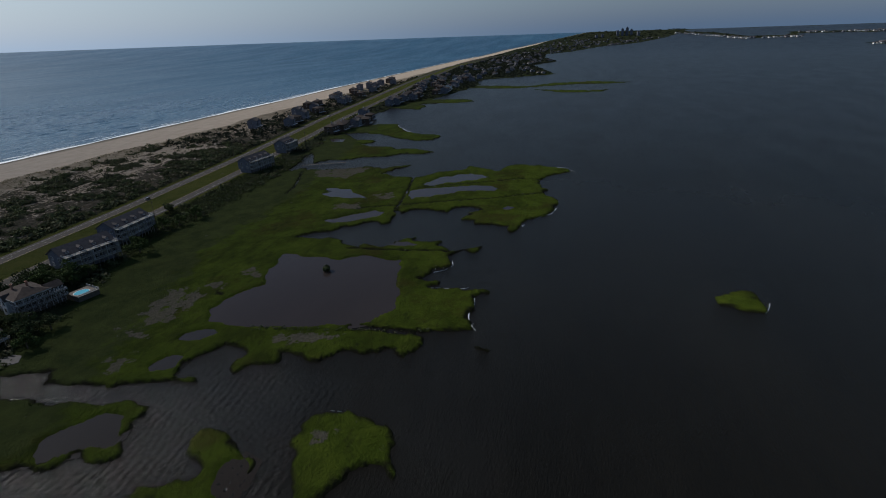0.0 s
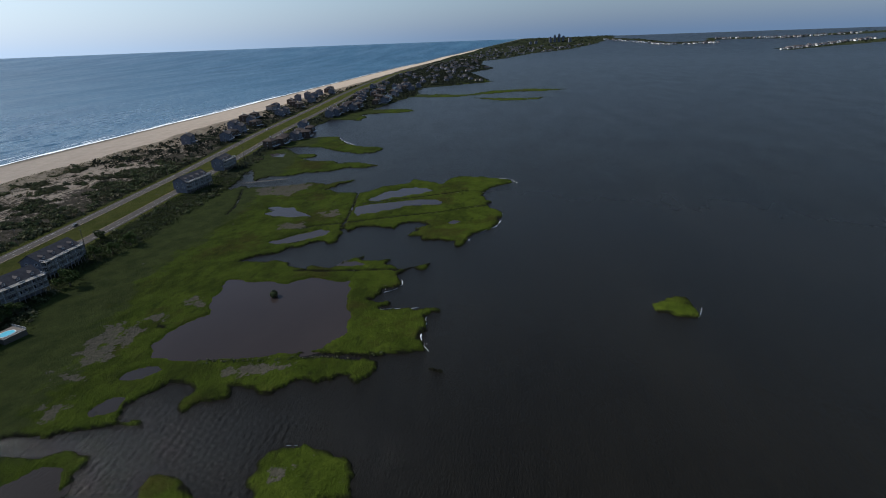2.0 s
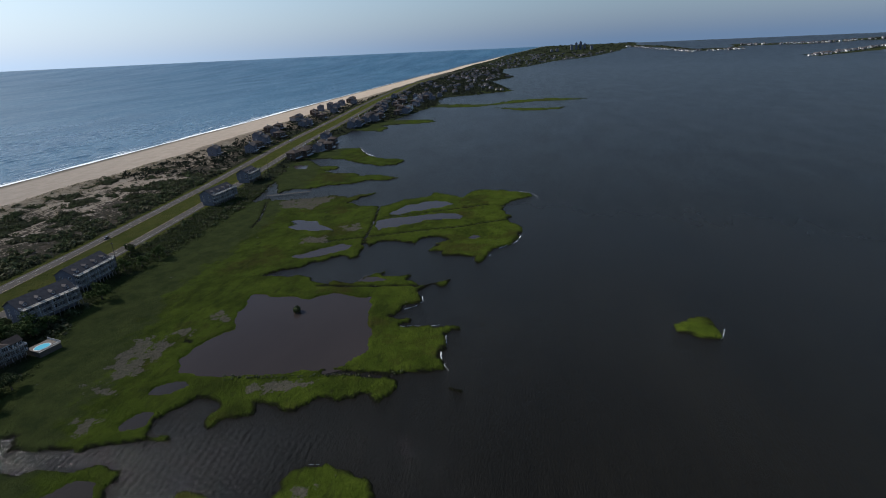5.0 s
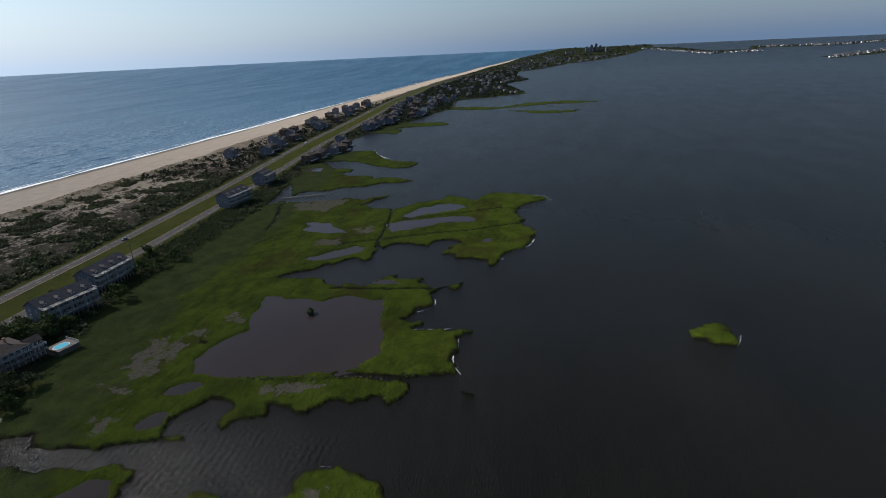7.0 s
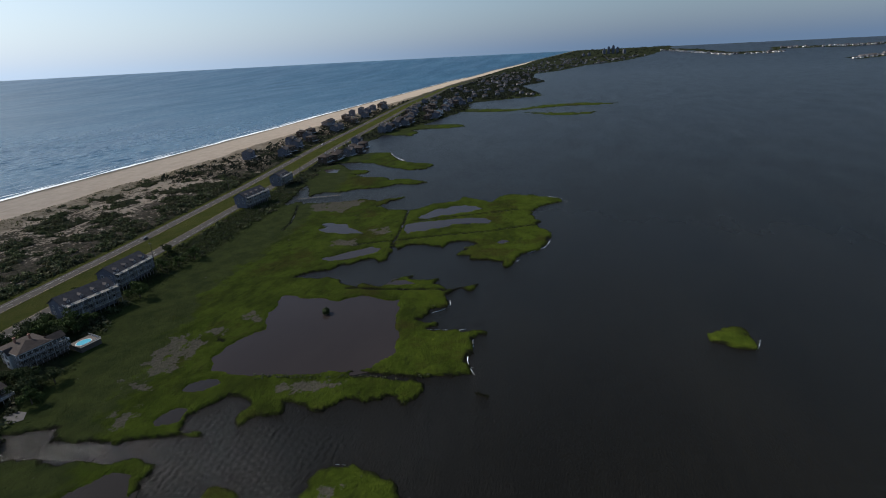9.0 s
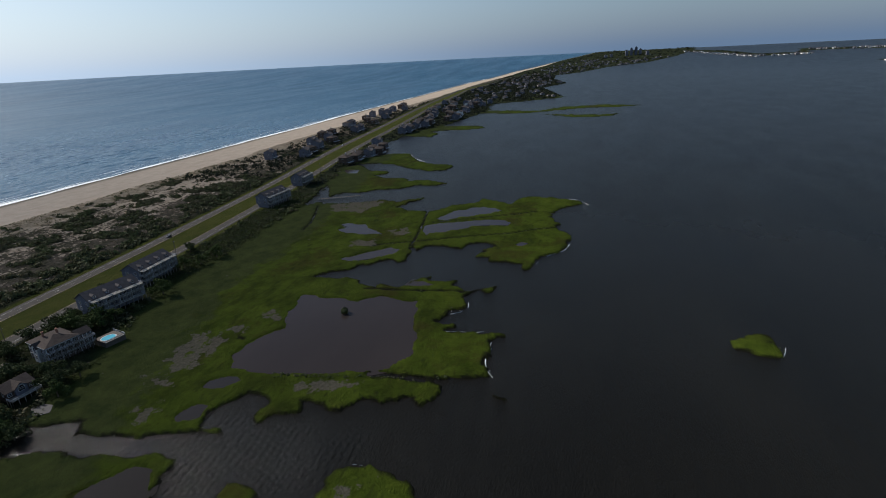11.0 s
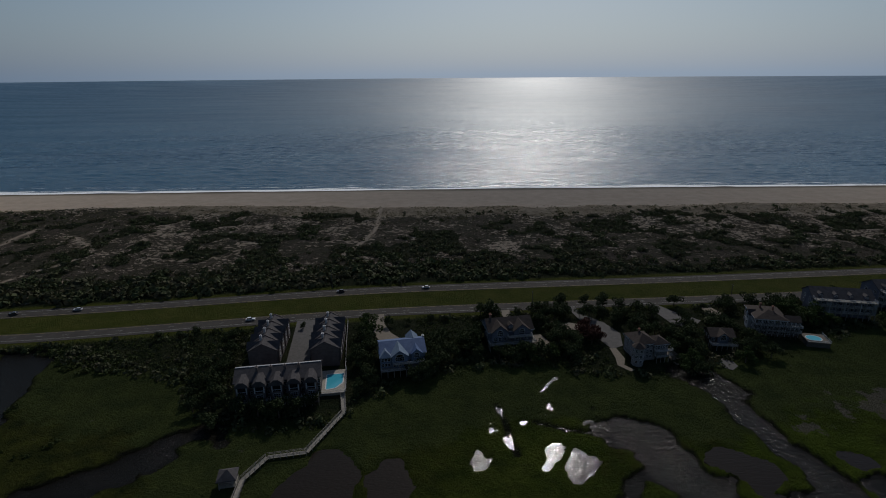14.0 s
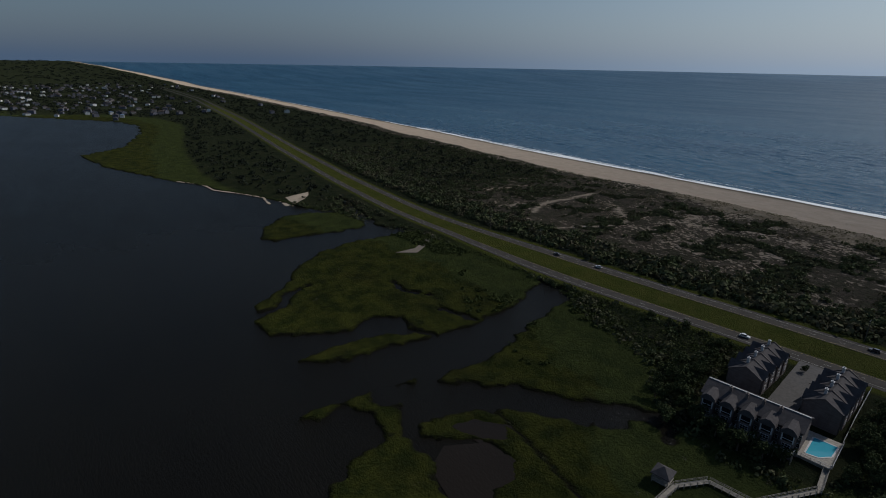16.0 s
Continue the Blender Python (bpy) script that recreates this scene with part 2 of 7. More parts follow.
def sea_material():
    """Open sea: long swell that runs in to the beach, wind chop on it, and calmer water far offshore."""
    m, t, s = mat("sea_water_surface", 0.3, 0.40)
    s.inputs["IOR"].default_value = 1.33
    c = blend(t, ramp(t, noise_tex(t, 0.004, 5, 0.6, (0.5, 2.0, 1), 4), (0.35, (0,)), (0.7, (1,))), (0.004, 0.046, 0.092), (0.008, 0.066, 0.118))
    t.links.new(c, s.inputs["Base Color"])
    h = noise_tex(t, 0.42, 5, 0.62, (0.7, 1.5, 1), 8)
    h = maths(t, "MULTIPLY_ADD", noise_tex(t, 0.11, 4, 0.6, (0.6, 1.3, 1), 14), 5.5, h)
    relief = bump(t, s, h, 1.0, 0.42)
    co = t.nodes.new("ShaderNodeTexCoord")
    ln = t.nodes.new("ShaderNodeVectorMath")
    ln.operation = "LENGTH"
    t.links.new(co.outputs["Object"], ln.inputs[0])
    # waves too small to tell apart make a rougher face with distance; the far offing lies calm
    r = ramp(t, maths(t, "MULTIPLY", ln.outputs["Value"], 0.0002), (0.11, (0.23,)), (0.40, (0.50,)), (0.70, (0.52,)), (0.96, (0.42,)))
    t.links.new(ramp(t, maths(t, "MULTIPLY", ln.outputs["Value"], 0.0002), (0.34, (1.0,)), (0.78, (0.15,))), relief.inputs["Strength"])
    # gusts and slicks: long streaks along the beach
    gust = maths(t, "MULTIPLY_ADD", noise_tex(t, 0.09, 5, 0.72, (0.45, 1.2, 1), 3), 0.62, maths(t, "MULTIPLY", noise_tex(t, 0.006, 4, 0.6, (0.4, 1.6, 1), 3), 0.38))
    r = maths(t, "MULTIPLY", r, ramp(t, gust, (0.42, (0.66,)), (0.60, (1.0,))))
    t.links.new(r, s.inputs["Roughness"])
    return m


GROUND = ground_material()
BAY = water_material("bay_water_surface", (0.0058, 0.0052, 0.0038), (0.0090, 0.0080, 0.0058), 0.34, 0.30, 0.4, 0.4, 25, 0.11, 0.08)
SEA = sea_material()
POND = water_material("pond_water_surface", (0.0215, 0.0172, 0.0160), (0.0285, 0.0230, 0.0212), 0.008, 0.16, 0, 0, 0, 0.12)
POND_DARK = water_material("shallow_pool_surface", (0.012, 0.009, 0.006), (0.018, 0.014, 0.010), 0.055, 0.08, 0, 1.2, 0, 0.25)
ASPHALT = plain("asphalt", (0.040, 0.037, 0.034), (0.058, 0.053, 0.048), 0.35, 0.95, 0.05, 0.004)
PAINT_WHITE = plain("road_paint_white", (0.26, 0.26, 0.25), (0.36, 0.36, 0.34), 2.0, 0.8)
PAINT_YELLOW = plain("road_paint_yellow", (0.26, 0.20, 0.07), (0.32, 0.25, 0.09), 2.0, 0.8)
FOAM = plain("foam", (0.70, 0.72, 0.73), (0.85, 0.86, 0.86), 1.2, 0.9)


def leaf_material(name, a, b, c):
    """Leaves whose tone changes from leaf to leaf and from bush to bush."""
    m, t, s = mat(name, 0.8, 0.05)
    g = t.nodes.new("ShaderNodeNewGeometry")
    col = blend(t, g.outputs["Random Per Island"], a, b)
    col = blend(t, ramp(t, noise_tex(t, 0.11, 4, 0.6), (0.42, (0,)), (0.66, (0.85,))), col, c)
    t.links.new(col, s.inputs["Base Color"])
    see_through(t, s, col, 0.14)
    return m


def see_through(t, s, colour, share):
    """Thin leaves let part of the light through."""
    tr = t.nodes.new("ShaderNodeBsdfTranslucent")
    t.links.new(colour, tr.inputs["Color"])
    mix = t.nodes.new("ShaderNodeMixShader")
    mix.inputs[0].default_value = share
    t.links.new(s.outputs[0], mix.inputs[1]), t.links.new(tr.outputs[0], mix.inputs[2])
    t.links.new(mix.outputs[0], t.nodes["Material Output"].inputs["Surface"])


def grass_material():
    m, t, s = mat("marsh_grass_blades", 0.8, 0.12)
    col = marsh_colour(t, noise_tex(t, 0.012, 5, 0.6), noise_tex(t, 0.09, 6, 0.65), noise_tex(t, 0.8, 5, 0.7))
    g = t.nodes.new("ShaderNodeNewGeometry")
    col = blend(t, maths(t, "MULTIPLY", g.outputs["Random Per Island"], 0.35), col, (0.076, 0.094, 0.013))
    t.links.new(col, s.inputs["Base Color"])
    see_through(t, s, col, 0.15)
    return m


SHRUB = leaf_material("bayberry_leaves", (0.036, 0.050, 0.023), (0.072, 0.086, 0.038), (0.080, 0.070, 0.047))
WOOD = leaf_material("thicket_leaves", (0.016, 0.030, 0.009), (0.040, 0.056, 0.016), (0.030, 0.040, 0.018))
TREE_LEAF = leaf_material("tree_leaves", (0.024, 0.042, 0.013), (0.050, 0.072, 0.022), (0.036, 0.050, 0.018))
PINE_LEAF = leaf_material("dark_tree_leaves", (0.023, 0.035, 0.015), (0.047, 0.060, 0.025), (0.034, 0.045, 0.020))
RED_LEAF = leaf_material("purple_tree_leaves", (0.040, 0.018, 0.016), (0.070, 0.030, 0.024), (0.050, 0.026, 0.018))
DUNE_GRASS = leaf_material("beach_grass", (0.075, 0.080, 0.030), (0.130, 0.125, 0.055), (0.100, 0.090, 0.050))
REED = leaf_material("reed_leaves", (0.030, 0.043, 0.014), (0.053, 0.066, 0.021), (0.039, 0.049, 0.017))
GRASS = grass_material()
BARK = plain("bark", (0.075, 0.058, 0.043), (0.120, 0.095, 0.070), 3.0, 0.9, 0.1, 0.02)


# ---------------------------------------------------------------- plan of the coast
def grain(x, y, seed=0.0):
    """Smooth random values from 0 to 1 on a unit lattice."""
    i, j = np.floor(x), np.floor(y)
    u, v = x - i, y - j
    u, v = u * u * (3 - 2 * u), v * v * (3 - 2 * v)

    def h(a, b):
        s = np.sin(a * 127.1 + b * 311.7 + seed * 74.7) * 43758.5453
        return s - np.floor(s)
    return (h(i, j) * (1 - u) + h(i + 1, j) * u) * (1 - v) + (h(i, j + 1) * (1 - u) + h(i + 1, j + 1) * u) * v


def fractal(x, y, size, octaves=4, seed=0.0):
    """Summed grain, about 0 to 1, whose largest features are size metres wide."""
    total, weight, w = 0.0, 0.0, 1.0
    for k in range(octaves):
        total = total + w * grain(x / size * 2 ** k + 13.7 * k, y / size * 2 ** k - 7.9 * k, seed + k)
        weight += w
        w *= 0.5
    return total / weight


def step(a, b, v):
    u = np.clip((v - a) / (b - a), 0, 1)
    return u * u * (3 - 2 * u)


def depth_in(outline, x, y):
    """How far (x, y) lies inside a closed outline; negative outside."""
    d = np.full(x.shape, 1e9)
    inside = np.zeros(x.shape, bool)
    n = len(outline)
    for k in range(n):
        (ax, ay), (bx, by) = outline[k], outline[(k + 1) % n]
        ex, ey = bx - ax, by - ay
        t = np.clip(((x - ax) * ex + (y - ay) * ey) / (ex * ex + ey * ey + 1e-9), 0, 1)
        d = np.minimum(d, (x - ax - t * ex) ** 2 + (y - ay - t * ey) ** 2)
        inside ^= ((ay > y) != (by > y)) & (x < ex * (y - ay) / (ey + (1e-9 if ey == 0 else 0)) + ax)
    d = np.sqrt(d)
    return np.where(inside, d, -d)


def along(line, x, y):
    """The distance of (x, y) from an open line."""
    d = np.full(x.shape, 1e9)
    for (ax, ay), (bx, by) in zip(line, line[1:]):
        ex, ey = bx - ax, by - ay
        t = np.clip(((x - ax) * ex + (y - ay) * ey) / (ex * ex + ey * ey), 0, 1)
        d = np.minimum(d, np.hypot(x - ax - t * ex, y - ay - t * ey))
    return d


def smooth_line(points, width):
    """y over x through a few points, rounded off over width metres."""
    px, py = np.array(points, float).T
    gx = np.arange(px[0] - 200, px[-1] + 200, 10.0)
    gy = np.interp(gx, px, py)
    k = max(3, int(width / 10) | 1)
    w = np.hanning(k + 2)[1:-1]
    gy = np.convolve(np.pad(gy, k // 2, mode="edge"), w / w.sum(), "valid")
    return lambda x: np.interp(x, gx, gy)


ROAD = smooth_line([(-4950, 90), (-4666, 190), (-4300, 330), (-3857, 425), (-3000, 475), (-1890, 425), (-1180, 345), (-765, 286), (-513, 255), (-372, 243), (-289, 246), (-192, 252), (-120, 262),
                    (-30, 274), (61, 278), (165, 282), (310, 290), (493, 306), (727, 335), (996, 356), (1306, 384), (1973, 425), (2579, 385), (3000, 338), (3568, 245), (4000, 130), (4300, 20), (4950, -260)], 130)
SHORE = smooth_line([(-4950, 210), (-4666, 310), (-4374, 440), (-3857, 576), (-3200, 672), (-2450, 660), (-790, 605), (-490, 586), (-55, 587), (280, 580), (727, 562), (1484, 545), (2542, 512), (3000, 470), (3400, 416), (3820, 284), (4000, 228), (4300, 110), (4950, -180)], 160)
DUNES = smooth_line([(-4950, 190), (-4666, 286), (-4374, 404), (-3857, 520), (-3200, 600), (-2450, 590), (-1930, 585), (-1140, 556), (-660, 512), (-400, 496), (-224, 505), (-45, 488), (66, 482), (156, 484), (340, 478), (611, 462),
                     (959, 461), (1421, 450), (2542, 436), (3000, 400), (3400, 352), (3820, 236), (4000, 205), (4150, 165), (4300, 106), (4950, -183)], 90)
BAYSIDE = smooth_line([(-4900, -2500), (-3000, -1500), (-1800, -460), (-1495, -58), (-1385, 30), (-1273, 126), (-1180, 150), (-1100, 141), (-1000, 135), (-893, 120), (-733, 115), (-646, 115),
                       (-546, 128), (-479, 160), (-430, 175), (-400, 195), (-350, 195), (-314, 220), (-240, 225), (-190, 226), (-140, 208), (-100, 196), (-84, 166), (-36, 160), (-18, 185),
                       (20, 200), (50, 204), (70, 192), (110, 188), (130, 200), (160, 206), (210, 224), (260, 236), (330, 236), (400, 242), (455, 246), (578, 276),
                       (801, 290), (866, 284), (987, 250), (1226, 205), (1403, 226), (1463, 160), (1567, 46), (2020, 140), (2130, 90), (2249, 60), (2600, 130), (2959, 135), (3127, 23), (3491, -142), (3716, -377), (4079, -599), (4427, -740), (4900, -900)], 25)
WOODS = smooth_line([(-1500, -60), (-1440, 120), (-1300, 205), (-1145, 222), (-809, 152), (-634, 132), (-500, 140)], 40)     # where the thickets begin behind the western marsh
ROAD_HALF, LANE = 20.5, 10.2     # from the middle of the median to the outer edge; width of one carriageway

# marsh banks and islands, by the corners of their plan
MARSH = {
    "back_marsh": [(122, 205), (134, 160), (150, 151), (175, 151), (200, 154), (262, 158), (283, 148), (315, 154), (345, 170), (425, 205), (440, 262), (300, 262), (200, 245), (130, 218)],
    "creek_back": [(58, 176), (66, 163), (76, 164), (90, 152), (101, 150), (113, 152), (117, 165), (116, 182), (110, 205), (68, 212)],
    "great_marsh": [(199, 159), (180.7, 80.4), (179.2, 60.7), (180.2, 53.9), (178.3, 48.8), (174, 46.2), (170.3, 46.9), (163.8, 49.7), (161.9, 52.4), (162.7, 54.8), (167.2, 57.9), (166.6, 60.4), (164, 63.3), (162.8, 68), (164.6, 71.3), (167.3, 72.6), (166.3, 76.1), (164, 78.5), (160.3, 80.5), (157.5, 82.6), (155.2, 86), (156.6, 88.8), (157.8, 97.3), (155.4, 98.3), (150.6, 98), (147.3, 99.6), (147.2, 103.9), (146, 107.5), (143.4, 108.6), (142.7, 110.3), (144.5, 113), (148.1, 114.3), (153.4, 113), (155.6, 113.7), (158.7, 117.4), (159.5, 120.7), (158.7, 125.6), (155.3, 128.1), (147.6, 129.8), (144, 131.7), (138.5, 129.2), (137.3, 121.4), (135.3, 118.1), (132.9, 117.3), (131.8, 126), (129.7, 136), (128.1, 152.9), (124.2, 170.8), (214, 265)],
    "pond_bank": [(275, 171), (274, 162), (274, 154), (274, 137), (276, 127), (276, 123), (270, 120), (267, 117), (266, 111), (271, 109), (269, 105), (268, 98), (270, 93), (277, 92), (279, 88), (282, 84), (285, 81), (280, 82), (278, 76), (279, 70), (281, 65), (275, 65), (268, 58), (262, 56), (254, 53), (247, 52), (242.4, 55.2), (240.2, 59.2), (235.2, 60.9), (230.4, 61.8), (229.5, 65), (227.7, 57.8), (229.9, 52), (226.3, 54.1), (221, 59), (222.1, 51), (222.9, 32.1), (221.5, 29.3), (219.1, 32.9), (213.9, 34), (208, 33.7), (203.2, 34.4), (197.3, 33.5), (191, 31.6), (187.1, 29.6), (185.1, 38.6), (183.9, 47.8), (176.9, 78.9), (199, 159)],
    "reedy_islet": [(266, 56), (270, 55), (272, 48), (276, 42), (270, 42), (266, 43), (267, 51)],
    "corner_islet": [(177.3, 30.4), (180, 29), (177.3, 25.9), (173.1, 23.2), (170.2, 20.7), (170.6, 23.9), (172.8, 27.5)],
    "lone_island": [(232.8, -68.8), (235.9, -73.8), (240.8, -80.2), (239.4, -84.9), (233.8, -86.5), (228.6, -88.5), (223.3, -86.2), (218.1, -82.7), (220.4, -79.4), (223.7, -75.5), (224.9, -69.8)],
    "sliver": [(225.2, 61.7), (227.5, 60.6), (230.4, 52.2), (225.7, 54), (223.2, 58.1)],
    "north_marsh": [(447, 238), (439, 226), (441, 211), (449, 192), (457, 176), (449, 160), (455, 154), (459, 146), (467, 136), (457, 139), (449, 147), (436, 150), (431, 154), (427, 146), (422, 132), (422, 121), (403, 111), (385, 108), (364, 108), (349, 108), (331, 108), (318, 106), (308, 105), (304, 108), (308, 115), (306, 122), (300, 125), (295, 131), (288, 135), (284, 143), (282, 151), (280, 157), (278, 164), (277, 172), (259, 199), (335, 237), (404, 245)],
    "north_head": [(419, 123), (428, 113), (436, 108), (444, 106), (445, 97), (455, 86), (466, 83), (462, 75), (455, 66), (451, 56), (470, 50), (476, 40), (476, 25), (470, 9), (464, -3), (451, -8), (449, 2), (441, 11), (430, 18), (416, 19), (402, 16), (396, 11), (388, 14), (377, 7), (367, 2), (352, 3), (341, 6), (334, 11), (328, 17), (319, 21), (312, 23), (304, 25), (302, 29), (306, 32), (311, 31), (313, 41), (313, 53), (321, 52), (320, 58), (320, 63), (330, 59), (334, 62), (341, 53), (348, 59), (347, 67), (333, 73), (336, 86), (335, 98), (326, 104), (332, 109)],
    "pier_marsh": [(461, 233), (475, 226), (479, 210), (492, 198), (495, 181), (501, 169), (513, 158), (513, 140), (522, 128), (530, 139), (538, 153), (538, 165), (533, 173), (546, 184), (547, 206), (556, 222), (564, 212), (578, 210), (585, 223), (582, 236), (602, 250), (619, 268), (600, 281), (527, 268)],
    "spit_marsh": [(616, 277), (626, 271), (625, 248), (620, 221), (596, 193), (583, 165), (588, 147), (610, 140), (620, 147), (621, 161), (628, 178), (643, 196), (671, 212), (700, 224), (697, 252), (659, 284)],
    "far_spit": [(863, 300), (847, 235), (892, 233), (908, 255), (922, 226), (944, 161), (985, 180), (985, 239), (978, 300)],
    "far_bar": [(1252, 210), (1220, 90), (1297, 36), (1328, -46), (1291, -128), (1262, -80), (1253, -10), (1217, 60), (1173, 110), (1191, 230)],
    "far_shoal": [(1153, 75), (1084, 17), (1093, -55), (1138, -77), (1120, -30), (1138, 30)],
    "creek_marsh": [(117.6, 174), (115.4, 161.9), (118, 153.1), (119.5, 143.3), (121.4, 135), (121.1, 130.3), (122.1, 125.3), (118.3, 124.2), (112.9, 124.1), (109.1, 123.8), (105.8, 121.6), (102.9, 118.4), (100.1, 117.6), (98.1, 119.6), (95.6, 121.1), (96.1, 124.4), (97, 128.3), (95.7, 131.8), (92.2, 133), (89.7, 137.1), (89.3, 142.5), (88.8, 147.9), (87.2, 158.1), (109.1, 187.4)],
    "middle_marsh": [(-78, 190), (-68, 150), (-66, 139), (-66, 124), (-71, 109), (-66, 84), (-20, 60), (30, 70), (50, 100), (57, 122), (62, 128), (69, 136), (74, 139), (74, 146), (62, 156), (66, 166), (70, 215), (-70, 215)],
    "tongue": [(63, 126), (70, 135), (77, 131), (79, 123), (76, 116), (66, 112), (58, 112)],
    "near_island": [(117.8, 72.5), (123.9, 73.8), (128.3, 72.1), (130.1, 67.1), (130.1, 62.4), (129.3, 55.4), (128.5, 45.9), (127.2, 43.6), (120.3, 41.4), (113.9, 39.7), (107.8, 39), (111.4, 41.8), (111.3, 45.1), (110, 48.7), (107.9, 52), (104.2, 52.1), (100.4, 52), (96.3, 52.5), (94.1, 63.2), (97.4, 62.5), (102, 63.3), (107.3, 67.8), (111.6, 68.3), (114.4, 71.6)],
    "hook_island": [(112.8, 104.7), (115.2, 101.5), (116, 97.2), (114.8, 94.4), (114.2, 91.1), (111.3, 87.3), (109.9, 82.7), (108.3, 79), (105.6, 76.5), (102.4, 76.3), (99.4, 76.2), (96.4, 76.8), (91.9, 76), (89.5, 78.8), (86.3, 90.4), (86.6, 106.9), (91.6, 103.5), (95.2, 97.5), (98.1, 92.7), (101.3, 92.4), (102.9, 95.4), (105.2, 100.8), (108.4, 102.3)],
    "west_marsh": [(-222, 68), (-244, 64), (-259, 73), (-278, 98), (-301, 114), (-317, 137), (-327, 167), (-322, 215), (-300, 245), (-235, 245), (-197, 232), (-186, 222), (-183, 209), (-180, 176), (-176, 153),
                   (-177, 133), (-191, 127), (-204, 129), (-212, 117), (-205, 101), (-213, 84)],
    "west_finger": [(-193, 70), (-197, 82), (-194, 103), (-190, 121), (-178, 133), (-181, 115), (-183, 92), (-187, 76)],
    "gazebo_marsh": [(-149, 110), (-150, 120), (-149, 141), (-154, 159), (-161, 181), (-171, 215), (-160, 235), (-100, 235), (-72, 200), (-70, 165), (-80, 168), (-91, 159), (-104, 149), (-117, 138), (-130, 126), (-139, 111)],
    "west_hook": [(-156, 55), (-158, 65), (-157, 79), (-156, 93), (-154, 106), (-147, 102), (-141, 89), (-131, 84), (-120, 82), (-108, 82), (-92, 76), (-80, 50), (-110, 40), (-122, 57), (-129, 68), (-131, 78),
                  (-145, 76), (-153, 71), (-151, 62)],
    "ditch_marsh": [(-131, 92), (-127, 104), (-118, 119), (-101, 134), (-90, 152), (-78, 160), (-62, 150), (-60, 124), (-62, 80), (-84, 78), (-90, 92), (-99, 104), (-106, 102), (-114, 95), (-123, 87)],
    "cove_marsh": [(-357, 120), (-370, 114), (-394, 124), (-417, 148), (-416, 170), (-400, 200), (-360, 205), (-352, 190), (-356, 155)],
    "far_shore": [(4900, -600), (4400, -690), (4200, -900), (3760, -980), (3700, -1290), (3950, -1350), (3780, -1690), (3750, -2160), (3600, -2900), (3720, -2900), (3900, -2160), (3930, -1690), (4110, -1340), (3880, -1270), (3930, -1060), (4300, -960), (4480, -800), (4900, -760)],
    "house_spit": [(2977, -1352), (3100, -1340), (3350, -1800), (3450, -2300), (3300, -2300), (3173, -1832)],
    "wide_marsh": [(-1101, 150), (-1000, 120), (-893, 90), (-839, 34), (-733, 53), (-646, 87), (-608, 102), (-560, 130), (-600, 180), (-1000, 200)],
}
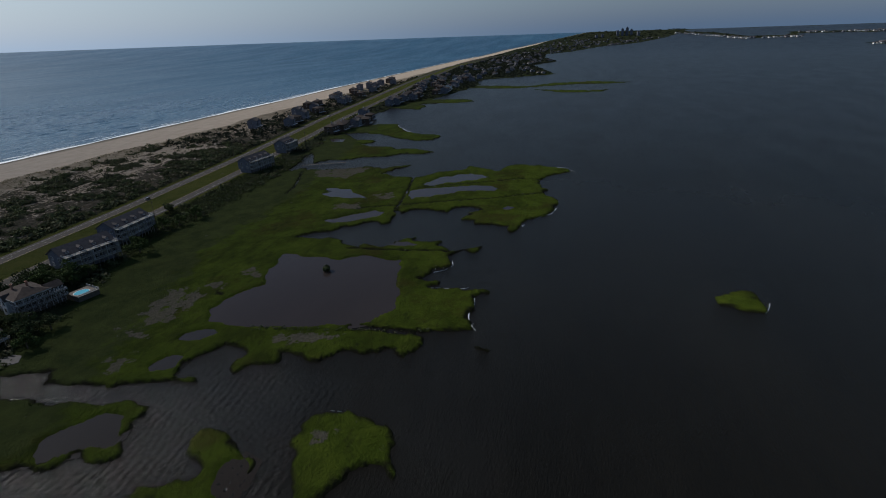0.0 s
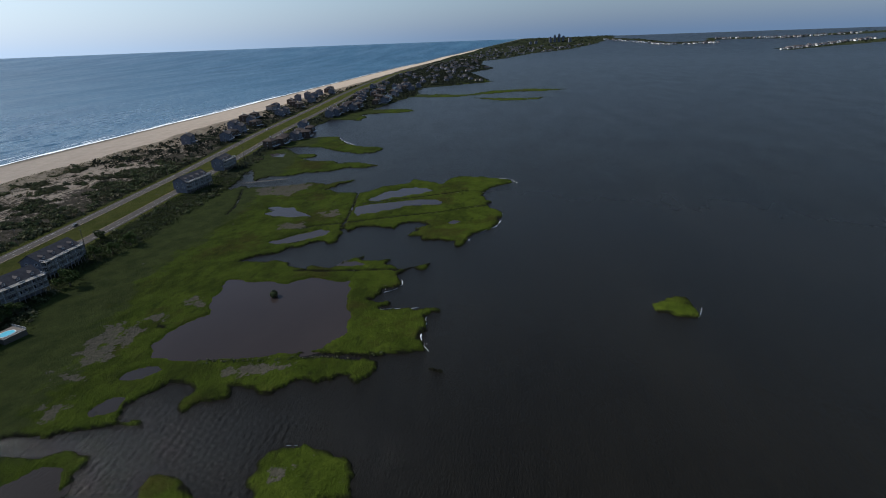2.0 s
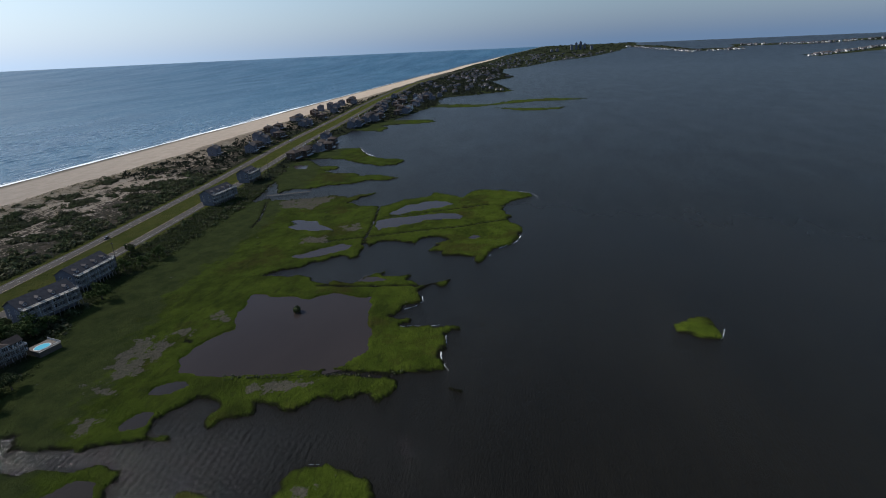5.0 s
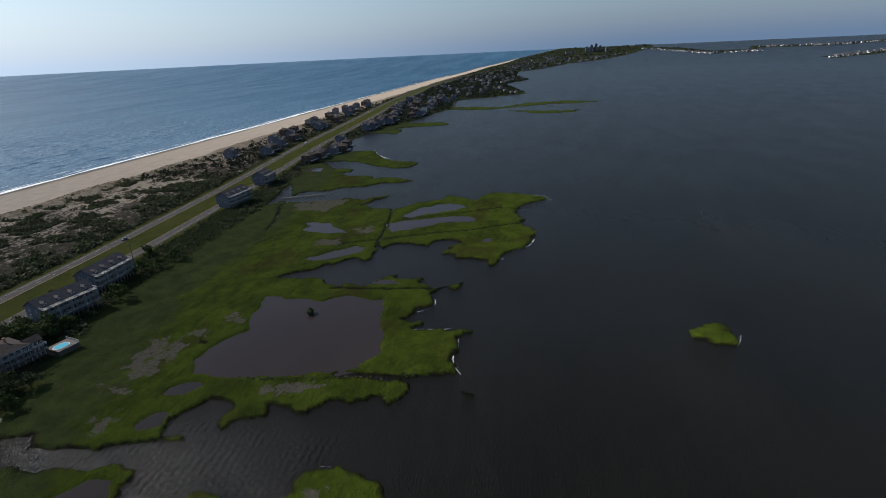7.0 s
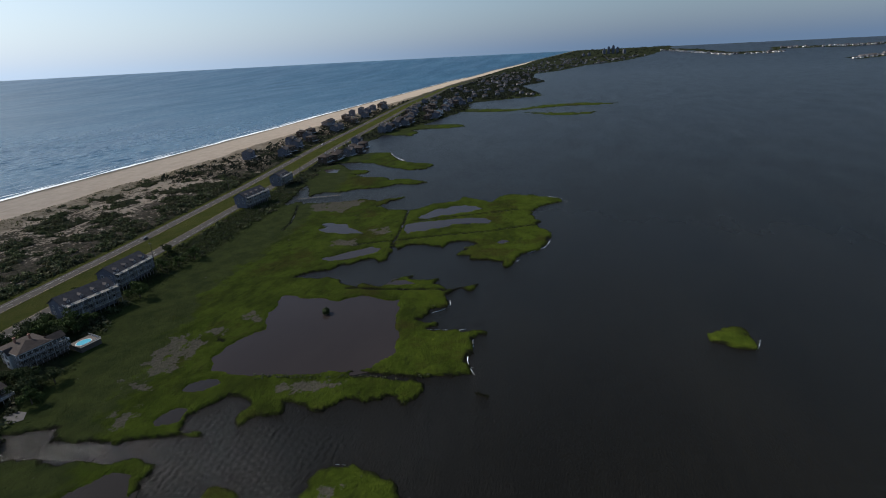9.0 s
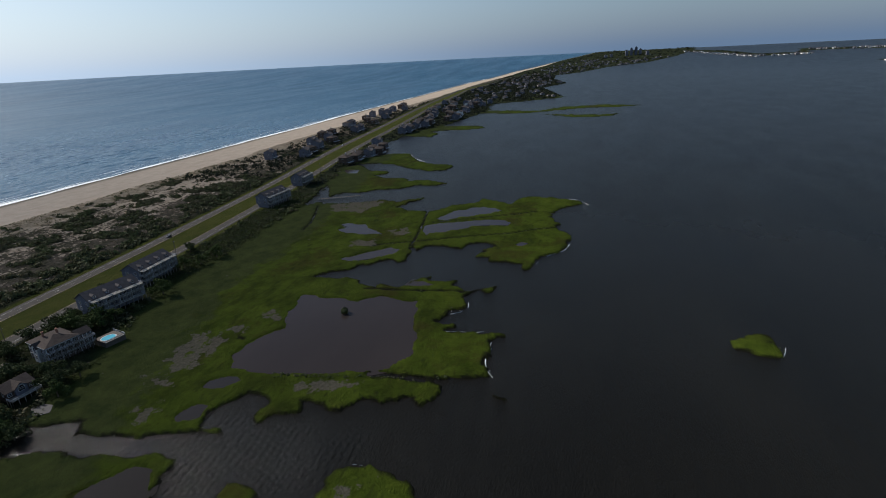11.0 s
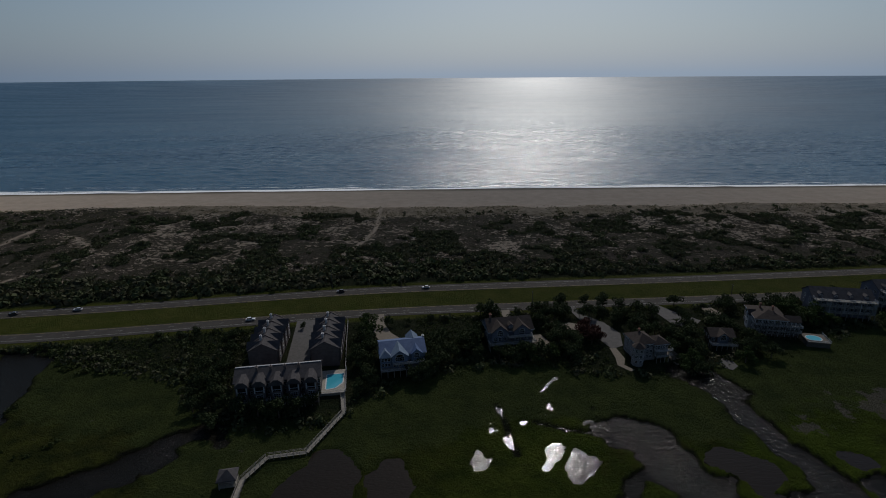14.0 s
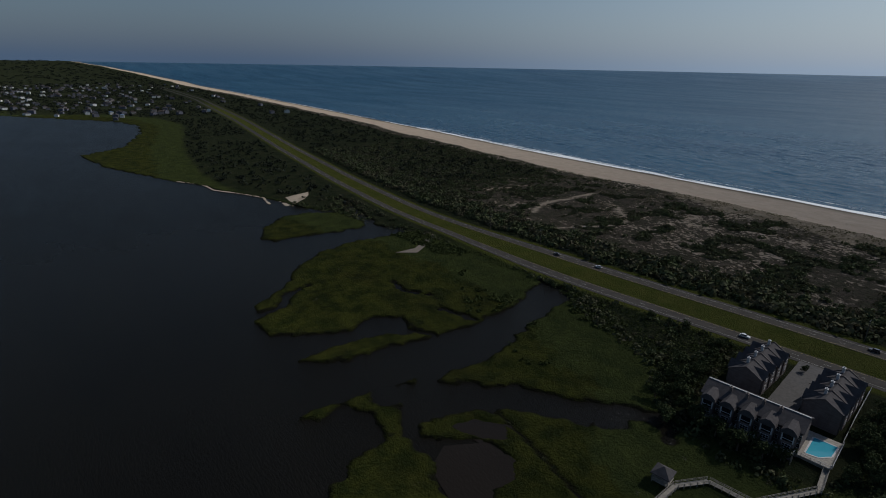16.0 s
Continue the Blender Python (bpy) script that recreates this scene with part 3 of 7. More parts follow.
PONDS = {
    "hook_pool": [(101.7, 85.5), (105.7, 84.6), (107.3, 81.1), (104.8, 78.3), (99.3, 76.9), (95.4, 77), (91.5, 77.7), (93.2, 83.1), (97.6, 85.3)],
    "great_pond": [(251, 146), (250, 139), (247, 131), (249, 124), (246, 113), (249, 110), (254, 103), (252, 95), (251, 86), (251, 81), (235.9, 76.4), (218.9, 72), (206.2, 69.4), (196.8, 67.9), (189.9, 71.3), (185.3, 74.7), (181.9, 80.8), (179.1, 89.5), (176.2, 100.4), (174, 116.6), (173.2, 131.2), (174.3, 137), (177.5, 142.2), (181.5, 146.4), (185.7, 148.5), (190.4, 147.5), (199.2, 146.1), (204.5, 143.6), (211, 140), (214, 140), (219, 144), (225, 144), (231, 145), (238, 146), (246, 147)],
    "bank_pool": [(140.1, 143.4), (143.2, 143.5), (148.4, 141.9), (149.5, 136.9), (149.7, 134.3), (145, 133.6), (142, 133.6), (139, 136.9), (138.3, 140.8)],
    "shallow_pool": [(159, 144.9), (163.9, 144.4), (166.7, 142), (168.4, 135.7), (166.4, 132.3), (162.5, 134.2), (159.5, 135.7), (158.4, 140.5)],
    "head_pool": [(382, 115), (391, 100), (398, 78), (403, 57), (395, 47), (387, 50), (385, 72), (376, 83), (367, 94), (361, 107)],
    "upper_pool": [(399, 111), (423, 100), (437, 83), (437, 68), (428, 60), (418, 68), (408, 90), (397, 101)],
    "meadow_pool": [(378, 183), (385, 177), (380, 163), (369, 152), (359, 141), (357, 154), (359, 168), (364, 181), (370, 172)],
    "side_pool": [(306, 149), (316, 143), (323, 134), (330, 125), (328, 116), (320, 117), (315, 125), (306, 135), (303, 144)],
    "pier_pool": [(583, 271), (590, 266), (586, 253), (571, 248), (568, 262)],
    "reed_pool": [(270, 93), (277, 90), (277, 84), (273, 77), (270, 84)],
    "inner_pool": [(346, 40), (352, 36), (349, 31), (343, 35)],
    "creek_pond": [(94.7, 144.8), (98.4, 147.1), (103.4, 146.4), (107.6, 144.5), (112.4, 140.7), (114.9, 134.5), (113.8, 130.6), (108.7, 125.9), (104.8, 124), (101.8, 126.1), (100, 130.4), (97.9, 134.2), (95.3, 137.4), (92, 139.6)],
    "bright_pond": [(52, 148), (56, 145), (60, 141), (55, 134), (50, 131), (47, 133), (46, 136), (47, 142), (49, 144)],
    "bright_pool": [(42, 149), (45, 152), (49, 149), (47, 145), (44, 142), (41, 138), (39, 139), (42, 144), (41, 147)],
    "bright_slip": [(59, 192), (56, 192.6), (53.5, 191), (50.4, 186.4), (47.2, 182.6), (48.2, 182.2), (51.4, 185.8), (54.6, 190.2)],
    "boardwalk_pond": [(-36, 150), (-28, 152), (-20, 140), (-22, 116), (-34, 96), (-50, 100), (-50, 128), (-42, 140)],
    "gazebo_pond": [(-14, 146), (-6, 146), (-3, 132), (-8, 112), (-16, 116), (-18, 134)],
    "ditch_pond": [(-121, 100), (-119, 109), (-110, 114), (-104, 110), (-109, 103)],
    "round_pond": [(-112, 92), (-105, 101), (-95, 104), (-90, 99), (-88, 90), (-94, 79), (-106, 82)],
    "small_bright": [(17, 147), (19, 149), (21, 145), (24, 145), (21, 139), (17, 138), (15, 143)],
    "spark_pool": [(36, 164), (38, 163), (37, 161), (35, 162)],
}
CREEKS = [([(110, 196), (120, 178), (121, 158), (125, 138), (132, 112)], 5.0), ([(-190, 226), (-180, 205), (-168, 175), (-164, 150), (-167, 130)], 7.0),
          ([(-92, 150), (-118, 131), (-140, 106), (-150, 90)], 6.5),
          ([(-330, 205), (-345, 190), (-340, 150)], 9.0), ([(-440, 215), (-390, 204), (-345, 196)], 4.0),
          ([(179, 46), (181, 64), (180, 80)], 1.2), ([(-178, 160), (-200, 152), (-214, 158), (-232, 148), (-246, 152)], 1.1), ([(-246, 66), (-250, 84), (-262, 92), (-268, 108)], 1.2)]
DITCHES = [[(422, 122), (370, 114), (335, 111)],
           [(334, 138), (345, 109), (358, 79), (369, 48), (389, 11)],
           [(391, 110), (407, 71), (427, 31)],
           [(361, 207), (385, 212), (430, 228)],
           [(262, 116), (264, 85), (267, 60)],
           [(-116, 117.3), (-92.3, 113.6), (-72.3, 109.8)],
           [(28, 174), (30, 164), (31, 155), (32, 145)],
           [(41, 163), (51, 158), (67, 154)]]
DYKES = [[(172.1, 120.5), (176.4, 88.4), (179.6, 65.5), (183.5, 47.7)]]          # raised banks with bushes on them
MUDS = {
    "island_hollow": [(116.6, 67.2), (120.6, 66.5), (122.6, 62.8), (123.3, 59.2), (119.8, 57.9), (116.1, 59.9), (114, 63.3)],
    "pond_scrap": [(227, 160), (230, 152), (228, 147), (218, 144), (216, 148), (221, 155)],
    "salt_pan": [(174.7, 176.1), (182, 179), (188, 176), (195, 175), (199, 171), (197, 160), (189.5, 159.3), (180.6, 156.5), (174.3, 156.4), (169, 156.3), (167, 161.2), (166.5, 167.2)],
    "low_pan": [(158.8, 176.1), (162.5, 177.3), (163.7, 172.6), (161.9, 166.1), (157.5, 157.9), (156.3, 163.8), (156.8, 170.5)],
    "pond_lip": [(203, 167), (209, 167), (211, 158), (204, 156), (200, 161)],
    "strip_pan": [(164.8, 109.1), (170.4, 104.9), (172.3, 91.4), (172.3, 83.1), (167.7, 84.7), (164.5, 92.5), (162.4, 103.1)],
    "head_pan": [(368, 137), (376, 126), (359, 119), (355, 131)],
    "field_pan": [(337, 156), (347, 143), (333, 136), (327, 153)],
    "pier_pan": [(434, 222), (449, 195), (449, 171), (411, 178), (412, 205)],
    "bank_pan": [(139, 165), (150, 157), (146, 150), (136, 156)],
}


TRAILS = [([(-40, 492), (-39.6, 450), (-40, 408), (-46, 378), (-51, 366), (-55, 354), (-60, 339)], 1.6),
          ([(-336, 319), (-331.3, 333.5), (-327.2, 347.4)], 1.5),
          ([(-305.4, 330.8), (-314.3, 345.1), (-319.2, 359.8), (-319.3, 387.1), (-319.5, 429.3)], 1.8),
          ([(-286.5, 410.4), (-274.7, 406.2), (-257.9, 390.2), (-240.8, 369.3)], 2.2),
          ([(-268.7, 296.1), (-257.9, 323.3), (-240.2, 350)], 1.2),
          ([(-388.3, 344.1), (-386.3, 361.2), (-384.2, 379)], 2),
          ([(-225.3, 279.1), (-227.4, 293.7), (-221.6, 311.7)], 2)]


def road_width(x):
    """The divided road draws together west of the houses."""
    return 0.70 + 0.30 * step(-330, -190, x)


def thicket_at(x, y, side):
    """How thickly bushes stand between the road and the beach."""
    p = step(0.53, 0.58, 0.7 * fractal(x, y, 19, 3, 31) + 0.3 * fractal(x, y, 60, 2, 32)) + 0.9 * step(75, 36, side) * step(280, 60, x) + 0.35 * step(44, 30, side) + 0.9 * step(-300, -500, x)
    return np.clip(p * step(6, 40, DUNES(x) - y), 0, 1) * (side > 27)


def coast(x, y):
    """Height of the ground at (x, y) in metres and how far it is marsh, dry land, dune, verge, beach, wet sand, bare sand and mud."""
    far = step(400, 1500, np.hypot(x, y))
    amp = 1.5 + 9 * far
    qx = x + amp * 2 * (fractal(x, y, 9, 3, 1) - 0.5) + 1.6 * (fractal(x, y, 34, 2, 5) - 0.5)
    qy = y + amp * 2 * (fractal(x, y, 9, 3, 2) - 0.5) + 1.6 * (fractal(x, y, 34, 2, 6) - 0.5)
    d = np.full(x.shape, -60.0)
    for o in MARSH.values():
        p = np.array(o)
        near = (x > p[:, 0].min() - 25) & (x < p[:, 0].max() + 25) & (y > p[:, 1].min() - 25) & (y < p[:, 1].max() + 25)
        d[near] = np.maximum(d[near], depth_in(o, qx[near], qy[near]))
    upland = qy - BAYSIDE(qx)
    d = np.maximum(d, upland)
    for line, half in CREEKS:
        d = np.minimum(d, along(line, qx, qy) - half)
    # small bites and tufts along every bank
    d = d + (1 - far) * (6.5 * (fractal(x, y, 5.5, 3, 91) - 0.5) + 2.0 * (fractal(x, y, 15, 2, 92) - 0.5))
    h = -1.0 + 1.7 * step(-0.6, 0.9, d)
    h = h + 0.30 * (fractal(x, y, 5.5, 3, 27) - 0.5) * step(1.5, 5, d)
    # band along every bank for the dark peat and its painted shade
    bank = step(1.7, 0.7, d) * step(2500, 1500, np.hypot(x, y))
    for line in DITCHES:
        bank = np.maximum(bank, step(1.5, 0.6, along(line, x + 0.5 * (qx - x), y + 0.5 * (qy - y))))
        h = h - (0.35 + 0.85 * fractal(x, y, 9, 2, 29)) * step(1.3, 0.4, along(line, x + 0.5 * (qx - x), y + 0.5 * (qy - y)))
    for o in PONDS.values():
        p = np.array(o)
        near = (x > p[:, 0].min() - 6) & (x < p[:, 0].max() + 6) & (y > p[:, 1].min() - 6) & (y < p[:, 1].max() + 6)
        dp = depth_in(o, qx[near], qy[near])
        wander = min(5.5, 0.25 * math.sqrt(abs(np.dot(p[:, 0], np.roll(p[:, 1], 1)) - np.dot(p[:, 1], np.roll(p[:, 0], 1))) / 2))
        h[near] = np.minimum(h[near], 0.7 - 1.0 * step(-0.9, 0.6, dp + wander * (fractal(x[near], y[near], 6.5, 3, 33) - 0.5)))
    # scattered puddles in the low meadow
    wet_spot = step(34, 14, np.hypot(x - 44, (y - 158) * 1.2)) * step(0.70, 0.75, fractal(x, y, 6, 3, 77))
    for line in DITCHES[-2:]:
        wet_spot = np.maximum(wet_spot, step(2.6, 1.2, along(line, qx, qy)) * step(0.60, 0.67, fractal(x, y, 3.6, 2, 79)))
    h = h - 0.95 * wet_spot * (h > 0.2)
    mud = np.zeros(x.shape)
    for o in MUDS.values():
        p = np.array(o)
        near = (x > p[:, 0].min() - 8) & (x < p[:, 0].max() + 8) & (y > p[:, 1].min() - 8) & (y < p[:, 1].max() + 8)
        mud[near] = np.maximum(mud[near], 0.9 * step(-5, 5, depth_in(o, qx[near] + 7 * (fractal(x[near], y[near], 16, 3, 24) - 0.5), qy[near] + 9 * (fractal(x[near], y[near], 16, 3, 25) - 0.5))))
    h = h - 0.45 * mud
    upland = upland - np.clip(WOODS(qx) - BAYSIDE(qx), 0, 200)
    high = np.clip(step(-72, -8, upland), 0, 1)
    dry = np.maximum(step(-2, 8, upland + 8 * (fractal(x, y, 18, 3, 9) - 0.5)), step(30, 120, d) * (np.hypot(x, y) > 2900))
    dry = np.maximum(dry, step(1400, 1900, x))
    h = h + 0.9 * step(2, 28, upland)
    shore, dune_edge, road = SHORE(x), DUNES(x) + 14 * (fractal(x, y * 0, 60, 3, 11) - 0.5), ROAD(x)
    side = y - road
    dune = step(26, 34, side) * step(6, -2, y - dune_edge) * step(3000, 2300, np.abs(x))
    h = h + dune * (0.3 + 3.2 * fractal(x, y, 45, 4, 12) ** 1.6 * step(26, 80, side)) + 1.6 * np.exp(-((y - dune_edge + 12) / 12) ** 2) * (y > road + 30)
    beach = step(-4, 3, y - dune_edge)
    slope = 2.3 * np.clip((shore - y) / 70, -1.5, 1.25) ** 1
    h = np.where(y > dune_edge, h * (1 - beach) + beach * np.where(slope > 1.9, 1.9 + (slope - 1.9) * 0.3, slope), h)
    fore = step(58, 14, dune_edge - y) * step(-350, -150, x) * 0.75 + 0.25 * step(40, 8, dune_edge - y)
    trail = np.zeros(x.shape)
    for line, half in TRAILS:
        p = np.array(line)
        near = (x > p[:, 0].min() - 6) & (x < p[:, 0].max() + 6) & (y > p[:, 1].min() - 6) & (y < p[:, 1].max() + 6)
        trail[near] = np.maximum(trail[near], step(half + 0.8, half - 0.6, along(line, qx[near], qy[near]) + 1.2 * (fractal(x[near], y[near], 4, 2, 83) - 0.5)))
    wet = beach * step(16 + 10 * (fractal(x, y * 0, 40, 3, 14) - 0.5), 4, shore - y)
    bed = step(32, 25, np.abs(side) / road_width(x))
    h = h * (1 - bed) + 1.55 * bed
    verge = step(-1900, -1400, x) * step(2600, 2000, x) * step(27, 23, np.abs(side) / road_width(x)) * (0.85 + 0.3 * fractal(x, y, 12, 2, 15))
    bare = np.clip(0.80 * fractal(x, y, 70, 3, 21) - 0.1 + 0.30 * step(60, 420, x) + 0.24 * step(60, 5, dune_edge - y) - 0.75 * step(90, 34, side) - 0.5 * step(-150, -450, x), 0, 1)
    out = np.hypot(x, y)
    h = h + rise(out)
    thicket = thicket_at(x, y, side)
    return h, dict(inland=d, bank=bank * (1 - beach) * (side < -27), high=high, thicket=thicket * (1 - trail), fore=fore, trail=trail, dry=dry, dune=dune, verge=np.clip(verge, 0, 1), beach=beach * (y > dune_edge - 5), wet=wet, bare=bare, mud=mud)


def rise(r):
    """The far rim lifts to the skyline, which lies past the end of the sheets."""
    return 92.0 * np.clip((r - 2900) / 1850.0, 0, 1) ** 1.6


def spaced(near_lo, near_hi, cell, end_lo, end_hi, growth, most):
    """Grid lines: even cells in the middle, growing ones outwards."""
    mid = list(np.arange(near_lo, near_hi, cell))
    hi, lo, c = [mid[-1]], [mid[0]], cell
    while hi[-1] < end_hi:
        c = min(c * growth, most)
        hi.append(hi[-1] + c)
    c = cell
    while lo[-1] > end_lo:
        c = min(c * growth, most)
        lo.append(lo[-1] - c)
    return np.array(lo[:0:-1] + mid + hi[1:])


def sheet(name, xs, ys, z, keep, material, attributes=None):
    """One mesh over a grid; cells whose corners are all kept."""
    nx, ny = len(xs), len(ys)
    X, Y = np.meshgrid(xs, ys)
    co = np.stack([X.ravel(), Y.ravel(), z.ravel()], 1)
    i = np.arange(nx * ny).reshape(ny, nx)
    quads = np.stack([i[:-1, :-1], i[:-1, 1:], i[1:, 1:], i[1:, :-1]], -1).reshape(-1, 4)
    quads = quads[keep.ravel()[quads].all(1)]
    return raw_mesh(name, co, quads, material, attributes, True)


def raw_mesh(name, co, quads, material, attributes=None, smooth=False, mats=None):
    me = bpy.data.meshes.new(name)
    used = np.unique(quads)
    back = np.zeros(len(co), np.int64)
    back[used] = np.arange(len(used))
    co, q = co[used], back[quads]
    k = q.shape[1]
    me.vertices.add(len(co)), me.loops.add(q.size), me.polygons.add(len(q))
    me.vertices.foreach_set("co", co.astype(np.float32).ravel())
    me.loops.foreach_set("vertex_index", q.astype(np.int32).ravel())
    me.polygons.foreach_set("loop_start", np.arange(0, q.size, k, dtype=np.int32))
    me.polygons.foreach_set("use_smooth", np.full(len(q), smooth))
    for key, v in (attributes or {}).items():
        a = me.attributes.new(key, "FLOAT", "POINT")
        a.data.foreach_set("value", v.ravel()[used].astype(np.float32))
    me.materials.append(material)
    me.update(calc_edges=True)
    return new(name, me)


gx = spaced(-200, 300, 1.4, -4950, 4950, 1.012, 70)
gy = spaced(40, 262, 1.4, -4950, 4950, 1.02, 70)
GX, GY = np.meshgrid(gx, gy)
GZ, ZONES = coast(GX.ravel(), GY.ravel())
GZ = GZ.reshape(GX.shape)
near_disc = (np.hypot(GX, GY) < 4960)
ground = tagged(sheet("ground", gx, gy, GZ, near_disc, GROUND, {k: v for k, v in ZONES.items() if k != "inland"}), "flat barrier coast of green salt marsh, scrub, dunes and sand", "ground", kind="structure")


def height(x, y):
    """Ground height at one place, between the grid's corners."""
    i = min(max(int(np.searchsorted(gx, x)) - 1, 0), len(gx) - 2)
    j = min(max(int(np.searchsorted(gy, y)) - 1, 0), len(gy) - 2)
    u, v = (x - gx[i]) / (gx[i + 1] - gx[i]), (y - gy[j]) / (gy[j + 1] - gy[j])
    return float((GZ[j, i] * (1 - u) + GZ[j, i + 1] * u) * (1 - v) + (GZ[j + 1, i] * (1 - u) + GZ[j + 1, i + 1] * u) * v)


# water: the bay and the ocean, each one sheet at sea level
wx = spaced(-300, 300, 30, -4950, 4950, 1.05, 110)
wy = spaced(-300, 300, 30, -4950, 4950, 1.05, 110)
WX, WY = np.meshgrid(wx, wy)
WZ = rise(np.hypot(WX, WY)) * (np.hypot(WX, WY) > 2900)
RIPPLED = ((60, 150, 60, 180, 0.6, 1.4, 0.070), (-60, 270, -210, 60, 1.5, 4.5, 0.016))     # stretch of water, grid, shortest wave, steepness


def inside(x, y, box_):
    return (x > box_[0] + 1) & (x < box_[1] - 1) & (y > box_[2] + 1) & (y < box_[3] - 1)


bay_kept = (WY < ROAD(WX) + 60) & (np.hypot(WX, WY) < 4960)
for r in RIPPLED:
    bay_kept &= ~inside(WX, WY, r)
bay = tagged(sheet("bay_water", wx, wy, WZ, bay_kept, BAY), "dark calm bay water with fine wind ripples", "water", kind="structure")


def rippled_water(x0, x1, y0, y1, cell, shortest, steep):
    """A stretch of the bay near the marsh where the wind ripples stand out one by one."""
    px, py = np.linspace(x0, x1, int((x1 - x0) / cell) + 1), np.linspace(y0, y1, int((y1 - y0) / cell) + 1)
    X, Y = np.meshgrid(px, py)
    waves, z = np.random.default_rng(9), np.zeros(X.shape)
    for k in range(12):
        length, way = shortest * 1.08 ** k, radians(-65 + waves.normal() * 50)
        bend = 5 * fractal(X.ravel(), Y.ravel(), length * 5, 2, 150 + k).reshape(X.shape)
        z += steep * length / math.tau * np.sin(math.tau / length * (X * math.cos(way) + Y * math.sin(way)) + waves.uniform(0, math.tau) + bend) * (0.3 + 1.4 * grain(X / (length * 7), Y / (length * 7), 170 + k))
    edge = np.minimum(np.minimum(X - x0, x1 - X), np.minimum(Y - y0, y1 - Y))
    return tagged(sheet("bay_water", px, py, z * step(0, 8, edge), np.ones(X.shape, bool), BAY, {"ruffled": step(2, 26, edge) * min(1.0, 12 * steep)}), "dark bay water ruffled by the wind", "water", kind="structure")


for r in RIPPLED:
    rippled_water(*r)
sx_, sy_ = spaced(-640, 780, 4.2, -4950, 4950, 1.04, 80), spaced(545, 1150, 3.4, -700, 4950, 1.04, 80)
SX, SY = np.meshgrid(sx_, sy_)


def swell(x, y):
    """Wind waves that run in towards the beach, as a sum of crossing trains; they die out in the surf and beyond the fine grid."""
    waves, z = np.random.default_rng(5), np.zeros(x.shape)
    for k in range(20):
        length, way = 10.5 * 1.055 ** k, radians(-92 + waves.normal() * 26)
        bend = 2.4 * fractal(x, y, length * 5, 2, 100 + k)
        z += 0.025 * length / math.tau * np.sin(math.tau / length * (x * math.cos(way) + y * math.sin(way)) + waves.uniform(0, math.tau) + bend * 3) * (0.35 + 1.3 * grain(x / (length * 6), y / (length * 6), 130 + k))
    return z * step(4, 70, y - SHORE(x)) * step(1600, 1080, y) * step(1300, 680, np.abs(x - 70))


SZ = rise(np.hypot(SX, SY)) + swell(SX.ravel(), SY.ravel()).reshape(SX.shape)
sea = tagged(sheet("sea_water", sx_, sy_, SZ, (SY > ROAD(SX) - 20) & (np.hypot(SX, SY) < 4960), SEA), "blue ocean water with low swell and sun glitter", "water", kind="structure")
sea.location.z = -0.004


# still water that stands in the marsh
def pond_sheet(name, outline, water, level=0.03):
    bm = bmesh.new()
    c = Vector((sum(p[0] for p in outline) / len(outline), sum(p[1] for p in outline) / len(outline), 0))
    ring = [bm.verts.new((c.x + (px - c.x) * 1.0 + math.copysign(2.0, px - c.x), c.y + (py - c.y) + math.copysign(2.0, py - c.y), level)) for px, py in outline]
    bm.faces.new(ring)
    bmesh.ops.triangulate(bm, faces=bm.faces)
    me = bpy.data.meshes.new(name)
    bm.to_mesh(me), bm.free()
    me.materials.append(water)
    ob = new(name, me)
    return ob


for k, outline in enumerate(PONDS.values()):
    tagged(pond_sheet("pond", outline, POND if max(p[0] for p in outline) > 170 else POND_DARK, 0.07 + 0.004 * k), "still shallow brown pond water in the salt marsh", "pond", "ponds in the marsh", "structure")


tagged(pond_sheet("pond", [(16, 136), (26, 196), (58, 198), (66, 158), (58, 130), (36, 126)], POND_DARK, 0.014), "thin still water between the grass of the wet meadow", "pond", "ponds in the marsh", "structure")


# ---------------------------------------------------------------- the divided road
def road_point(x, off):
    """A place beside the road's middle line, off metres towards the sea."""
    dx, off = 2.0, off * float(road_width(x))
    dy = float(ROAD(x + dx) - ROAD(x - dx)) / (2 * dx)
    n = math.hypot(1, dy)
    return x - off * dy / n, float(ROAD(x)) + off / n


def ribbon(name, offsets, x0, x1, z, material, gap=None):
    """A strip along the road between two offsets, with a little thickness; gap = (on, off) metres makes dashes."""
    lo, hi = offsets
    co, quads = [], []
    xs = [x0]
    while xs[-1] < x1:
        xs.append(xs[-1] + (6 if abs(xs[-1]) < 500 else 20))
    if gap:
        x = x0
        while x < x1:
            a = len(co)
            for xx in (x, x + gap[0]):
                for off in (lo, hi):
                    px, py = road_point(xx, off)
                    co.append((px, py, z))
            quads.append((a, a + 2, a + 3, a + 1))
            x += gap[0] + gap[1]
    else:
        for x in xs:
            for off, dz in ((lo, -0.12), (lo, 0), (hi, 0), (hi, -0.12)):
                px, py = road_point(x, off)
                co.append((px, py, z + dz + float(rise(np.hypot(px, py)))))
        for k in range(len(xs) - 1):
            a = 4 * k
            for j in range(3):
                quads.append((a + j, a + 4 + j, a + 5 + j, a + 1 + j))
    return raw_mesh(name, np.array(co), np.array(quads), material)


